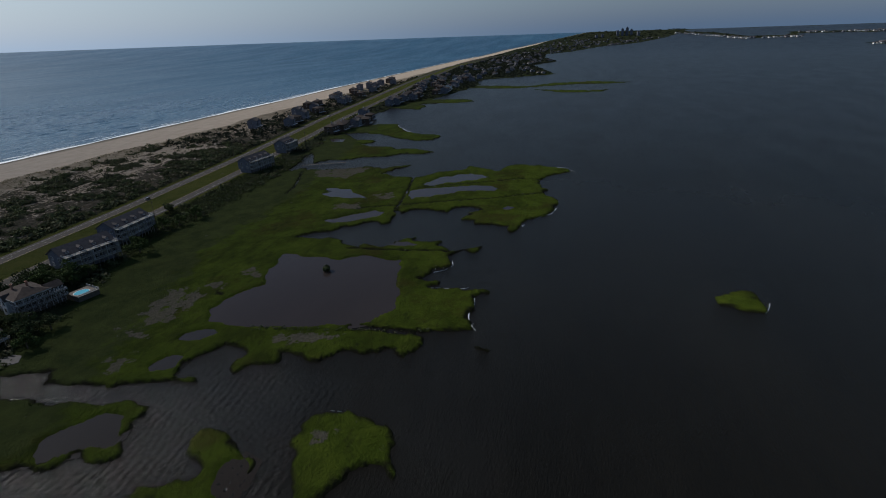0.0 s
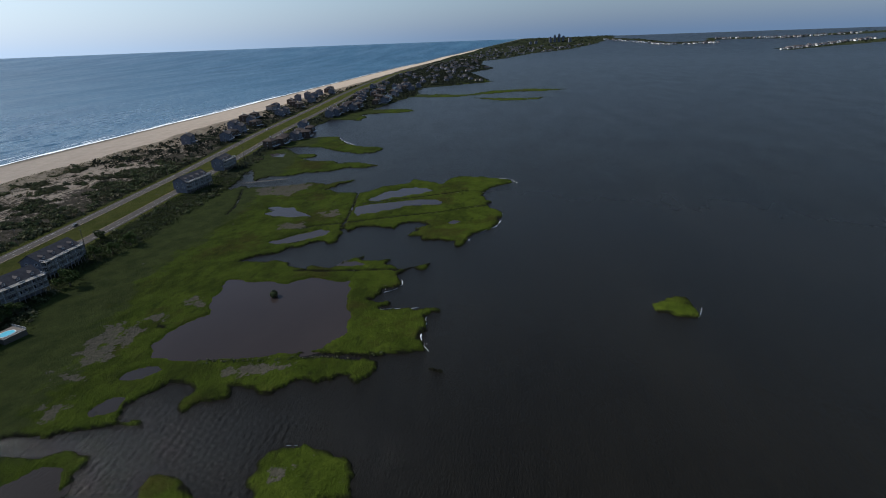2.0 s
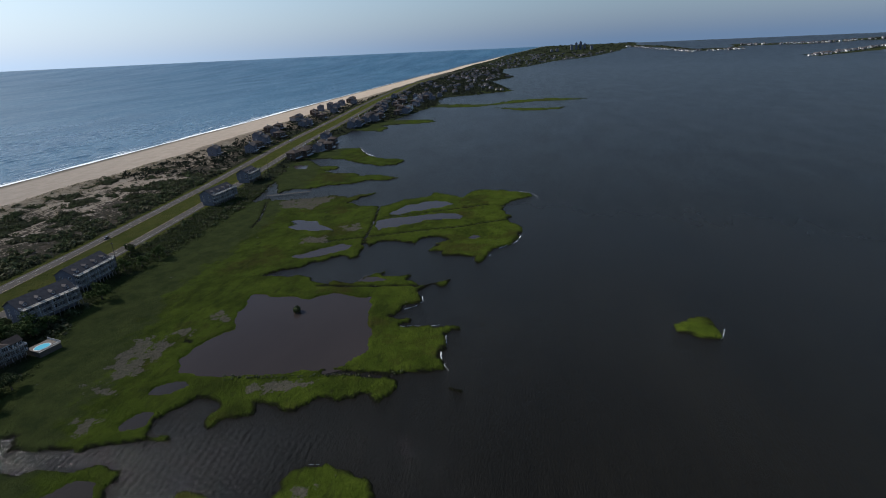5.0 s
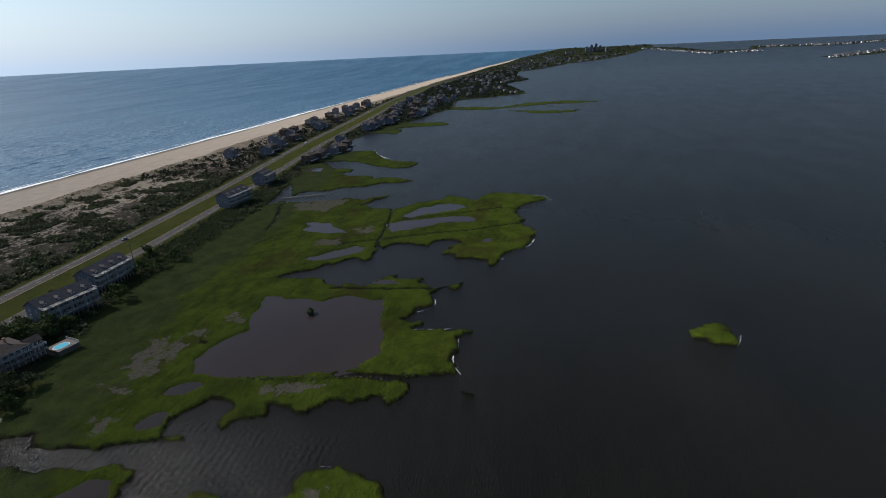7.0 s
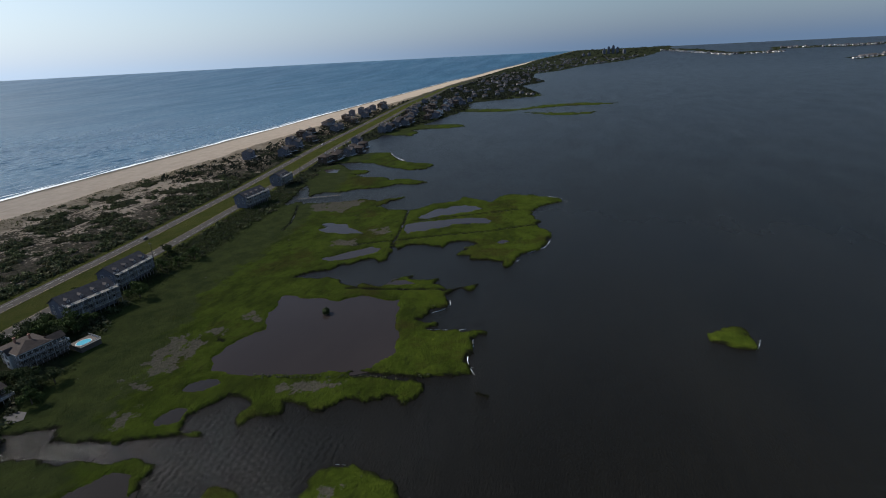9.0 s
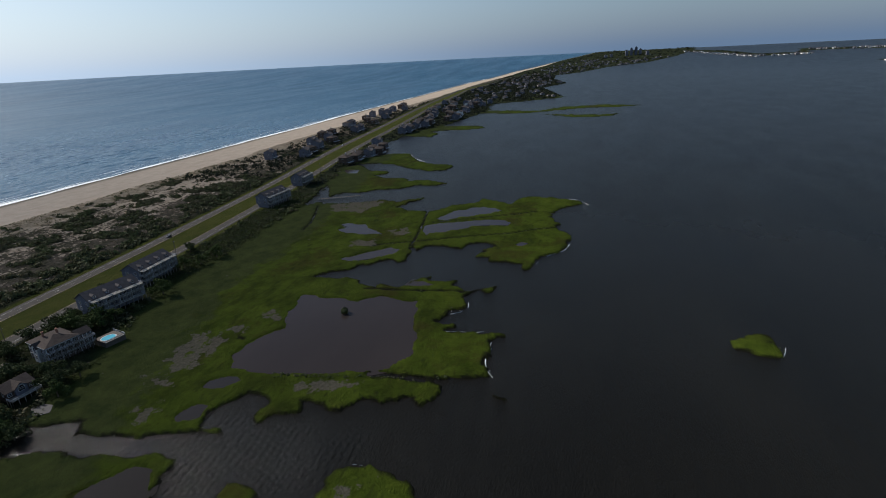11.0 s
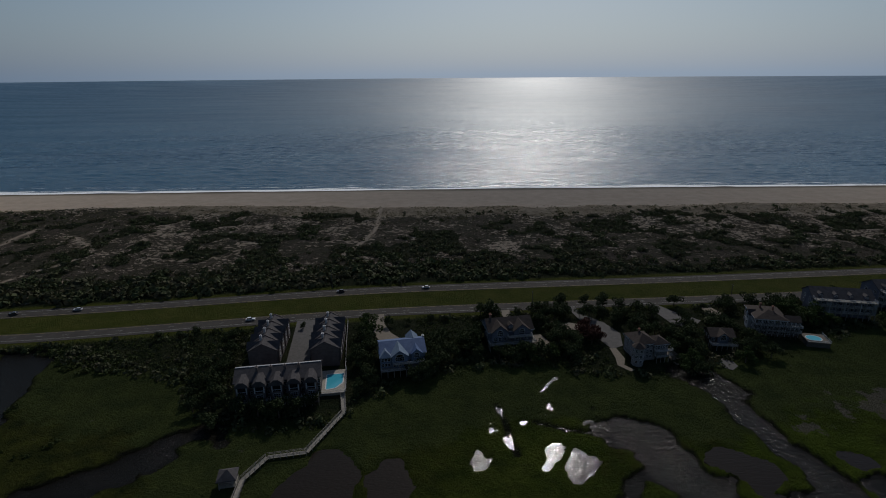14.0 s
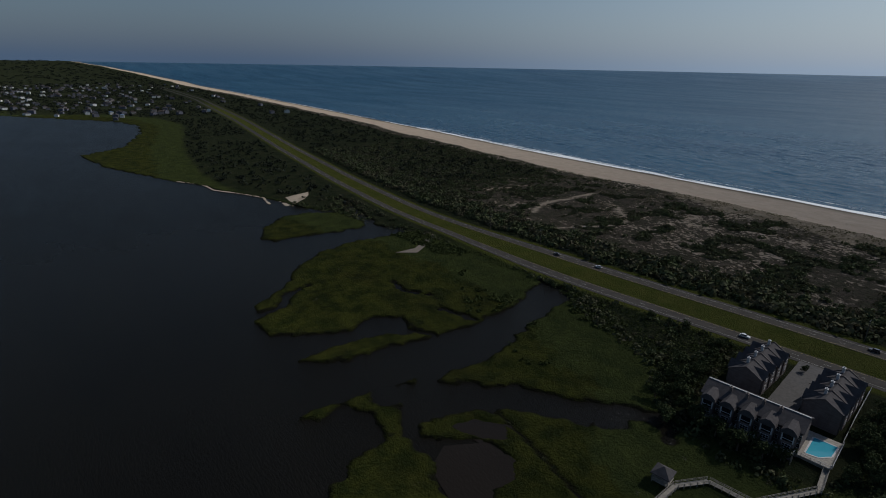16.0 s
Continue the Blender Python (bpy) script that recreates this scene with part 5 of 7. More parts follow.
def deck(parent, x0, x1, y0, y1, z, material=None, rails="flr", ground=None, rail_material=None):
    """A raised deck or balcony with a post and rail guard on its open sides, on posts down to the ground if asked."""
    material, rail_material = material or TIMBER, rail_material or TRIM
    part("deck", box(x0, x1, y0, y1, z - 0.22, z), material, parent)
    bm = bmesh.new()
    runs = [((x0, y0), (x1, y0))] * ("f" in rails) + [((x0, y0), (x0, y1))] * ("l" in rails) + [((x1, y0), (x1, y1))] * ("r" in rails)
    for (ax, ay), (bx, by) in runs:
        n = max(1, round(math.hypot(bx - ax, by - ay) / 2.6))
        for zz in (z + 1.0, z + 0.12):
            block(bm, min(ax, bx) - 0.05, max(ax, bx) + 0.05, min(ay, by) - 0.05, max(ay, by) + 0.05, zz, zz + 0.09)
        m = max(2, round(math.hypot(bx - ax, by - ay) / 0.3))
        for k in range(1, m):
            px, py = ax + (bx - ax) * k / m, ay + (by - ay) * k / m
            block(bm, px - 0.025, px + 0.025, py - 0.025, py + 0.025, z + 0.2, z + 1.0)
        for k in range(n + 1):
            px, py = ax + (bx - ax) * k / n, ay + (by - ay) * k / n
            post(parent, px, py, z, z + 1.12, 0.08, rail_material, "railing_post")
            if ground is not None:
                post(parent, px, py, ground, z - 0.22, 0.12, material, "deck_post")
    if runs:
        part("railing", bm, rail_material, parent, "white painted railing")
    else:
        bm.free()


def row(a, b, n):
    return [a + (b - a) * (k + 0.5) / n for k in range(n)]


def chimney(parent, x, y, z0, z1, material=None):
    bm = box(x - 0.45, x + 0.45, y - 0.45, y + 0.45, z0, z1, 0.03)
    block(bm, x - 0.58, x + 0.58, y - 0.58, y + 0.58, z1, z1 + 0.2)
    block(bm, x - 0.18, x + 0.18, y - 0.18, y + 0.18, z1 + 0.2, z1 + 0.65)
    part("chimney", bm, material or TRIM, parent)


def pilings(parent, xs, ys, top, material=None, down=1.0):
    for px in xs:
        for py in ys:
            post(parent, px, py, -down, top, 0.17, material or DARK_TIMBER, "piling")


def foundation(parent, x0, x1, y0, y1, top, material):
    """The ground floor: set back walls between the piles."""
    part("ground_floor", box(x0 + 0.8, x1 - 0.8, y0 + 1.2, y1 - 0.8, -1.0, top), material, parent, "shaded ground floor between piles")
    pilings(parent, row(x0, x1, max(2, round((x1 - x0) / 4))), (y0 + 0.3, y1 - 0.4), top)


def eaves(parent, x0, x1, y0, y1, z):
    """White fascia boards under the eaves."""
    bm = bmesh.new()
    for a in ((x0, x1, y0 - 0.06, y0), (x0, x1, y1, y1 + 0.06), (x0 - 0.06, x0, y0, y1), (x1, x1 + 0.06, y0, y1)):
        block(bm, *a, z - 0.32, z)
    part("fascia", bm, TRIM, parent)


# ---------------------------------------------------------------- beach houses along the marsh
def dormer(parent, x, y0, y1, z, w, h, wall, roof):
    """A small gabled dormer that looks out over the bay."""
    ob = part("dormer", gable_wall(x - w / 2, x + w / 2, y0, y1, z, z + h, w * 0.35, "y"), wall, parent)
    part("dormer_roof", gable_roof(x - w / 2, x + w / 2, y0, y1, z + h, w * 0.35, "y", 0.25, 0.14), roof, ob)
    window(ob, x, y0 - 0.02, z + h * 0.5, w * 0.55, h * 0.6)


def blue_house():
    h = thing("beach_house", -9.5, 206.5, height(-9.5, 206.5), 9, "large pale blue beach house with blue metal roofs on piles", "house", "houses beside the marsh")
    foundation(h, -9.5, 9.5, -7, 7, 3.0, SIDE_GREY)
    part("wall", gable_wall(-9.5, 9.5, -6.5, 7, 3.0, 9.0, 3.2, "x"), SIDE_BLUE, h)
    part("roof", gable_roof(-9.5, 9.5, -6.5, 7, 9.0, 3.2, "x", 0.6), ROOF_BLUE, h)
    # the wing that faces the bay, with a great arched window
    part("wall", gable_wall(-5.2, 1.6, -9.0, 0, 3.0, 9.2, 2.9, "y"), SIDE_BLUE, h)
    part("roof", gable_roof(-5.2, 1.6, -9.0, 0, 9.2, 2.9, "y", 0.5), ROOF_PALE, h)
    window(h, -1.8, -9.02, 7.7, 3.6, 2.0, 0, "arched_window", True)
    part("wall", gable_wall(3.4, 8.0, -7.6, 0, 3.0, 9.0, 2.2, "y"), SIDE_BLUE, h)
    part("roof", gable_roof(3.4, 8.0, -7.6, 0, 9.0, 2.2, "y", 0.4), ROOF_BLUE, h)
    window(h, 5.7, -7.62, 7.6, 2.2, 1.7, 0, "arched_window", True)
    part("wall", gable_wall(3.0, 7.8, 2, 9.0, 3.0, 9.4, 2.6, "y"), SIDE_BLUE, h)
    part("roof", gable_roof(3.0, 7.8, 2, 9.0, 9.4, 2.6, "y", 0.4), ROOF_PALE, h)
    part("wall", box(-9.9, -5.4, -8.2, -2, 3.0, 8.8), SIDE_BLUE, h)
    part("roof", hip_roof(-9.9, -5.4, -8.2, -1, 8.8, 2.2, 0.5), ROOF_PALE, h)
    for z in (4.6, 7.4):
        for x in row(-9.6, -5.6, 3):
            window(h, x, -8.22, z, 0.9, 1.5)
        for x in row(-5, 8, 6):
            if z < 5:
                window(h, x, -9.02 if x < 1.6 else (-7.62 if x > 3.4 else -6.52), z, 1.1, 1.6)
        for y in row(-6, 6, 4):
            window(h, 9.52, y, z, 1.1, 1.5, 90)
            window(h, -9.92 if y < -2 else -9.52, y, z, 1.1, 1.5, -90)
    deck(h, -9.9, 8.6, -11.4, -6.5, 3.1, TIMBER, "flr", -1)
    deck(h, -4.8, 8.4, -11.0, -9.05, 6.0, TIMBER, "flr", 3.1)
    eaves(h, -10.1, 10.1, -7.1, 7.6, 8.9)
    chimney(h, 9.9, 3, -0.5, 12.0)
    h.scale.z = 0.88
    return h


def gabled_house():
    h = thing("beach_house", 40, 225, height(40, 225), 8, "grey blue beach house with twin gables and a long white deck", "house", "houses beside the marsh")
    foundation(h, -10.5, 10.5, -6.5, 7, 2.8, SIDE_GREY)
    part("wall", gable_wall(-10.5, 10.5, -6.0, 7, 2.8, 8.0, 3.6, "x"), SIDE_GREY, h)
    part("roof", gable_roof(-10.5, 10.5, -6.0, 7, 8.0, 3.6, "x", 0.6), ROOF_BROWN, h)
    for x in (-5.6, 4.8):
        part("wall", gable_wall(x - 3.8, x + 3.8, -7.4, 0, 2.8, 8.2, 3.1, "y"), SIDE_GREY, h)
        part("roof", gable_roof(x - 3.8, x + 3.8, -7.4, 0, 8.2, 3.1, "y", 0.5), ROOF_BROWN, h)
        window(h, x, -7.42, 7.0, 2.6, 1.7, 0, "arched_window", True)
        for u in (-2.2, 0, 2.2):
            window(h, x + u, -7.42, 4.5, 1.3, 1.6)
    dormer(h, 0, -5.2, -1, 8.4, 2.2, 1.6, SIDE_GREY, ROOF_BROWN)
    for z in (4.5, 6.8):
        for y in row(-5, 6, 4):
            window(h, -10.52, y, z, 1.1, 1.4, -90), window(h, 10.52, y, z, 1.1, 1.4, 90)
    deck(h, -10.8, 10.8, -10.2, -6.0, 3.0, TIMBER, "flr", -1)
    deck(h, -2, 9.2, -9.6, -7.4, 5.9, TIMBER, "flr", 3.0)
    eaves(h, -11.1, 11.1, -6.6, 7.6, 7.9)
    chimney(h, -8, 2, 9, 13.0, BRICK_RED)
    return h


def tower_house():
    h = thing("beach_house", 99, 208, height(99, 208), 10, "cream three storey house with an eight sided corner tower", "house", "houses beside the marsh")
    part("wall", box(-7.5, 4, -6, 8, -1, 10.0), SIDE_TAN, h)
    part("roof", hip_roof(-7.5, 4, -6, 8, 10.0, 3.6, 0.7, 2.5), ROOF_BROWN, h)
    part("wall", box(2.5, 11, -7, 2.5, 3.0, 9.4), SIDE_TAN, h)
    part("roof", hip_roof(2.5, 11, -7, 2.5, 9.4, 2.8, 0.7, 1.0), ROOF_BROWN, h)
    foundation(h, 2.5, 11, -7, 2.5, 3.0, SIDE_TAUPE)
    bm = bmesh.new()
    for z0, z1 in ((-1, 10.2),):
        ring = [[bm.verts.new((-8.2 + 3.3 * math.cos(math.tau * (k + 0.5) / 8), -8.0 + 3.3 * math.sin(math.tau * (k + 0.5) / 8), z)) for k in range(8)] for z in (z0, z1)]
        bm.faces.new(ring[0][::-1]), bm.faces.new(ring[1])
        for k in range(8):
            bm.faces.new((ring[0][k], ring[0][(k + 1) % 8], ring[1][(k + 1) % 8], ring[1][k]))
    tower = part("tower", bm, SIDE_TAN, h)
    bm = bmesh.new()
    base = [bm.verts.new((-8.2 + 3.9 * math.cos(math.tau * (k + 0.5) / 8), -8.0 + 3.9 * math.sin(math.tau * (k + 0.5) / 8), 10.1)) for k in range(8)]
    top = bm.verts.new((-8.2, -8.0, 12.6))
    bm.faces.new(base[::-1])
    for k in range(8):
        bm.faces.new((base[k], base[(k + 1) % 8], top))
    part("tower_roof", bm, ROOF_BROWN, tower)
    r = 3.3 * math.cos(math.pi / 8) + 0.02
    for k in range(8):
        a = math.tau * k / 8
        if math.sin(a) < 0.5:
            for z in (2.2, 5.2, 8.4):
                window(tower, -8.2 + r * math.cos(a), -8.0 + r * math.sin(a), z, 1.3, 1.6, math.degrees(a) + 90)
    for x in row(-4.5, 2.2, 3):
        for z in (2.2, 5.2, 8.2):
            window(h, x, -6.02, z, 1.3, 1.7)
    for x in row(2.8, 10.8, 5):
        window(h, x, -7.02, 7.6, 1.1, 2.2)
        window(h, x, -7.02, 4.6, 1.1, 1.7)
    for y in row(-4, 7, 4):
        for z in (2.2, 5.2, 8.2):
            window(h, -7.52, y, z, 1.2, 1.5, -90)
    for y in row(-6, 2, 3):
        window(h, 11.02, y, 7.4, 1.2, 1.6, 90)
    deck(h, 2.5, 12.5, -10.2, -7.0, 3.1, TIMBER, "flr", -1)
    deck(h, 2.5, 12.5, -9.8, -7.0, 6.1, TIMBER, "flr", 3.1)
    eaves(h, -8.2, 4.7, -6.7, 8.7, 9.8)
    eaves(h, 1.8, 11.7, -7.7, 3.2, 9.2)
    chimney(h, -2, 3, 11, 14.6, BRICK_RED)
    h.scale = (0.78, 0.78, 0.82)
    return h


def small_house():
    h = thing("beach_house", 139, 218, height(139, 218), -8, "small brown house with white decks among trees", "house", "houses beside the marsh")
    foundation(h, -6, 6, -5, 5.5, 2.4, SIDE_BROWN)
    part("wall", gable_wall(-6, 6, -5, 5.5, 2.4, 5.6, 2.4, "x"), SIDE_BROWN, h)
    part("roof", gable_roof(-6, 6, -5, 5.5, 5.6, 2.4, "x", 0.6), ROOF_BROWN, h)
    part("wall", gable_wall(-2.6, 2.6, -6.2, 0, 2.4, 6.0, 2.0, "y"), SIDE_GREY, h)
    part("roof", gable_roof(-2.6, 2.6, -6.2, 0, 6.0, 2.0, "y", 0.4), ROOF_BROWN, h)
    window(h, 0, -6.22, 5.0, 2.6, 1.6, 0, "arched_window", True)
    for x in (-4.6, 4.6):
        window(h, x, -5.02, 4.2, 1.5, 1.4)
    for y in row(-4, 5, 3):
        window(h, -6.02, y, 4.2, 1.1, 1.3, -90)
    deck(h, -6.4, 6.4, -9.2, -5, 2.6, TIMBER, "flr", -1)
    h.scale = (0.88, 0.88, 0.92)
    return h


def pool_house():
    h = thing("beach_house", 169, 231, height(169, 231), -14, "dark brown shingled house with white framed windows and decks", "house", "houses beside the marsh")
    part("wall", box(-8, 8, -9, 9, -1, 9.2), SIDE_BROWN, h)
    part("roof", hip_roof(-8, 8, -9, 9, 9.2, 3.0, 0.7, 5.0), ROOF_BROWN, h)
    part("wall", box(8, 15, -8.4, -1.5, -1, 8.4), SIDE_BROWN, h)
    part("roof", gable_roof(8, 15, -8.4, -1.5, 8.4, 1.9, "x", 0.5), ROOF_BROWN, h)
    part("wall", gable_wall(-9.4, -8, -2.6, 2.6, -1, 8.2, 2.2, "x"), TRIM, h)
    part("roof", gable_roof(-9.6, -6, -2.6, 2.6, 8.2, 2.2, "x", 0.3), ROOF_BROWN, h)
    window(h, -9.42, 0, 6.6, 1.8, 2.0, -90, "arched_window", True)
    window(h, -9.42, 0, 3.0, 1.8, 2.2, -90)
    for z in (1.8, 4.8, 7.6):
        for y in (-7.4, -4.4, 4.4, 7.0):
            window(h, -8.02, y, z, 1.5, 1.5, -90)
        for x in row(-7.4, 7.4, 5):
            window(h, x, -9.02, z, 1.6, 1.6)
        for x in row(8.4, 14.6, 3):
            window(h, x, -8.42, z - 0.2, 1.3, 1.5)
    for z in (3.2, 6.2):
        deck(h, -8.2, 15.2, -11.4, -9.05, z, DARK_TIMBER, "flr", -1 if z < 4 else 3.2)
    for y in (-8.95, -5.9, -2.9, 2.9, 5.7, 8.95):
        part("trim_board", box(-8.10, -8.003, y - 0.14, y + 0.14, -0.5, 9.1), TRIM, h)
    for x in (-7.95, -4.5, -1.5, 1.5, 4.5, 7.9):
        part("trim_board", box(x - 0.14, x + 0.14, -9.10, -9.003, -0.5, 9.1), TRIM, h)
    for x in (8.2, 10.45, 12.6, 14.85):
        part("trim_board", box(x - 0.13, x + 0.13, -8.50, -8.403, -0.5, 8.3), TRIM, h)
    for z in (3.2, 6.2, 9.0):
        part("trim_board", box(-8.14, -8.003, -9, -2.7, z - 0.14, z + 0.14), TRIM, h)
        part("trim_board", box(-8.14, -8.003, 2.7, 9, z - 0.14, z + 0.14), TRIM, h)
    eaves(h, -8.7, 8.7, -9.7, 9.7, 9.1)
    for x, y in ((-3, 2), (2.5, -1)):
        chimney(h, x, y, 10.5, 13.6, BRICK_RED)
    h.scale = (0.86, 0.86, 0.9)
    return h


def balcony_block(x, y, turn, half, peaks, label):
    """A long grey apartment block: stacked balconies towards the bay, dormers in the roof."""
    h = thing("apartment_block", x, y, height(x, y), turn, label, "apartments", "grey apartment blocks")
    foundation(h, -half, half, -5.0, 5.0, 2.8, SIDE_GREY)
    part("wall", gable_wall(-half, half, -4.4, 5.0, 2.8, 8.8, 3.4, "x"), SIDE_GREY, h)
    part("roof", gable_roof(-half, half, -4.4, 5.0, 8.8, 3.4, "x", 0.6), ROOF_GREY, h)
    for px in row(-half, half, peaks):
        dormer(h, px, -4.0, 0, 9.4, 1.9, 1.2, SIDE_GREY, ROOF_GREY)
        part("divider", box(px + half / peaks - 0.12, px + half / peaks + 0.12, -6.9, -4.4, 2.8, 8.6), TRIM, h)
        for z in (4.1, 7.0):
            window(h, px - half / peaks * 0.45, -4.42, z, 1.9, 2.0, 0, "glass_door"), window(h, px + half / peaks * 0.45, -4.42, z, 1.4, 1.5)
    for z in (3.0, 5.9, 8.7):
        deck(h, -half, half, -7.0, -4.4, z, TIMBER, "flr", -1 if z < 4 else z - 2.9)
    for side in (-1, 1):
        for z in (4.4, 7.2):
            for y_ in (-2.2, 2.2):
                window(h, side * (half + 0.02), y_, z, 1.1, 1.4, 90 * side)
    h.scale = (0.97, 1.32, 1.12)
    return h


blue_house(), gabled_house(), tower_house(), small_house(), pool_house()
balcony_block(217, 247, -13, 14.5, 4, "grey apartment block with stacked white balconies over the marsh")
balcony_block(257, 257, 1, 14.5, 4, "tall grey apartment block with white balconies and roof dormers")
balcony_block(431, 275, -5, 16, 4, "grey apartment block with white balconies beside the road")
balcony_block(508, 287, 3, 11, 3, "short grey apartment block near the pier")


# ---------------------------------------------------------------- the townhouse court
def townhouse_front():
    """Five bay fronted units in a row, seen from the marsh."""
    h = thing("townhouse_row", -57, 184.5, height(-57, 184.5), 7, "row of five taupe townhouses with barrel fronted bays", "townhouses", "townhouses round a court")
    part("wall", gable_wall(-16, 16, -5.5, 6.5, -1, 9.4, 3.0, "x"), SIDE_TAUPE, h)
    part("roof", gable_roof(-16, 16, -5.5, 6.5, 9.4, 3.0, "x", 0.5), ROOF_GREY, h)
    part("ridge_cap", box(-16.4, 16.4, 0.25, 0.75, 12.35, 12.72), TRIM, h, "white ridge capping")
    for px in row(-16, 16, 5):
        bay = part("bay", gable_wall(px - 2.1, px + 2.1, -8.6, -2, -1, 9.3, 1.7, "y"), SIDE_TAUPE, h)
        # a clipped roof over each bay
        bm = bmesh.new()
        prism(bm, [(px - 2.6, 8.9), (px + 2.6, 8.9), (px + 2.3, 10.0), (px + 0.8, 11.3), (px - 0.8, 11.3), (px - 2.3, 10.0)], "y", -9.0, -0.5)
        part("bay_roof", bm, ROOF_GREY, bay)
        # no real opening: a dark panel on the wall gives the balcony's shade
        part("recess", box(px - 1.5, px + 1.5, -8.64, -8.55, 6.2, 8.8), GLASS, bay, "shaded balcony opening")
        bm = bmesh.new()
        block(bm, px - 1.9, px - 1.5, -8.75, -8.5, 6.0, 9.1), block(bm, px + 1.5, px + 1.9, -8.75, -8.5, 6.0, 9.1), block(bm, px - 1.9, px + 1.9, -8.75, -8.5, 6.9, 7.05)
        part("balcony_frame", bm, TRIM, bay)
        for z in (1.6, 4.4):
            window(bay, px, -8.62, z, 2.4, 1.5)
        for z in (1.6, 4.4, 7.4):
            window(h, px + 2.75, -5.52, z, 0.8, 1.4)
        deck(h, px - 2.6, px + 2.6, -10.4, -8.7, 3.0, TIMBER, "flr", -1)
    for px in row(-16, 16, 6)[1:-1]:
        chimney(h, px, -1.5, 10.0, 13.2, SIDE_TAUPE)
    return h


def townhouse_side(x, y, turn, label):
    """A terrace across the court, with a stepped, saw toothed roof."""
    h = thing("townhouse_row", x, y, height(x, y), turn, label, "townhouses", "townhouses round a court")
    part("wall", gable_wall(-5.8, 5.8, -14.5, 14.5, -1, 8.8, 3.2, "y"), SIDE_TAUPE, h)
    part("roof", gable_roof(-5.8, 5.8, -14.5, 14.5, 8.8, 3.2, "y", 0.5), ROOF_GREY, h)
    for py in row(-14.5, 14.5, 4):
        for side in (-1, 1):
            cross = part("cross_gable", gable_wall(*sorted((side * 1.0, side * 6.6)), py - 2.3, py + 2.3, 2, 9.0, 2.3, "x"), SIDE_TAUPE, h)
            part("cross_roof", gable_roof(*sorted((side * 0.6, side * 6.6)), py - 2.3, py + 2.3, 9.0, 2.3, "x", 0.4), ROOF_GREY, cross)
            for z in (4.6, 7.6):
                window(cross, side * 6.62, py, z, 1.6, 1.4, 90 * side)
            part("garage_door" if side > 0 else "patio_door", box(*sorted((side * 5.78, side * 5.9)), py + 2.45, py + 3.3, -0.2, 2.1), TRIM, h)
        bm = bmesh.new()
        block(bm, -6.3, 6.3, py + 3.45, py + 3.75, 2.0, 9.4)
        prism(bm, [(-6.3, 9.0), (6.3, 9.0), (0, 12.7)], "y", py + 3.45, py + 3.75)
        part("party_wall", bm, SIDE_TAUPE, h, "dark stepped party wall")
        chimney(h, -1.2, py + 1.0, 11, 13.6, TRIM)
    return h


townhouse_front()
townhouse_side(-70, 217.5, 4, "terrace of taupe townhouses with a grey stepped roof"), townhouse_side(-43.5, 218.5, 4, "terrace of taupe townhouses beside a white fence")


def slab(name, outline, material, lift, label, category, thick=0.25):
    """A thin paved patch that lies on the ground."""
    bm = bmesh.new()
    top = [bm.verts.new((px, py, height(px, py) + lift)) for px, py in outline]
    low = [bm.verts.new((v.co.x, v.co.y, v.co.z - thick - lift)) for v in top]
    bm.faces.new(top)
    n = len(top)
    for k in range(n):
        bm.faces.new((top[k], low[k], low[(k + 1) % n], top[(k + 1) % n]))
    bmesh.ops.triangulate(bm, faces=[f for f in bm.faces if len(f.verts) > 4])
    return tagged(new(name, as_mesh(name, bm, material)), label, category, kind="structure")


slab("courtyard_paving", [(-65.5, 250), (-55, 251), (-50.5, 206), (-60.5, 205)], PAVING, 0.14, "grey brown paved parking court", "paving")
slab("driveway", [(-30, 255), (-21, 256), (-20, 244), (-16, 234), (-8, 224), (-5, 216), (-12, 216), (-19, 222), (-25, 234), (-28, 246)], GRAVEL, 0.14, "pale gravel drive with a bend", "driveway")
slab("driveway", [(41, 257), (46, 258), (47, 246), (45, 236), (40, 236), (42, 246)], GRAVEL, 0.14, "short pale gravel drive", "driveway")
slab("driveway", [(52, 228), (57, 229), (60, 220), (58, 213), (53, 214)], GRAVEL, 0.14, "pale gravel patch beside the house", "driveway")
slab("driveway", [(78, 259), (82, 260), (84, 250), (92, 240), (96, 228), (93, 216), (87, 213), (84, 222), (85, 234), (80, 246)], PAVING, 0.14, "brown paved drive to the tower house", "driveway")
slab("driveway", [(68, 239), (74, 241), (80, 238), (78, 233), (71, 233)], GRAVEL, 0.16, "oval of pale sand beside the drive", "driveway")
slab("path", [(86, 214), (89, 214), (90, 205), (88, 200), (91, 196), (89, 195), (85, 200), (86, 206)], GRAVEL, 0.16, "curving pale garden path", "path")
slab("path", [(110, 213), (114, 213), (116, 205), (113, 199), (110, 203)], GRAVEL, 0.14, "pale gravel strip beside the tower house", "path")
slab("driveway", [(122, 259), (128, 260), (134, 250), (142, 240), (134, 232), (126, 236), (124, 246)], PAVING, 0.14, "brown parking court behind hedges", "driveway")
slab("driveway", [(150, 256), (155, 257), (158, 246), (153, 238), (147, 242)], GRAVEL, 0.14, "pale drive beside the brown house", "driveway")
slab("sand_patch", [(131, 202), (134, 204), (137, 201), (137, 197), (133, 194), (130, 197)], PAVING, 0.12, "bare sandy landing beside the creek", "sand")
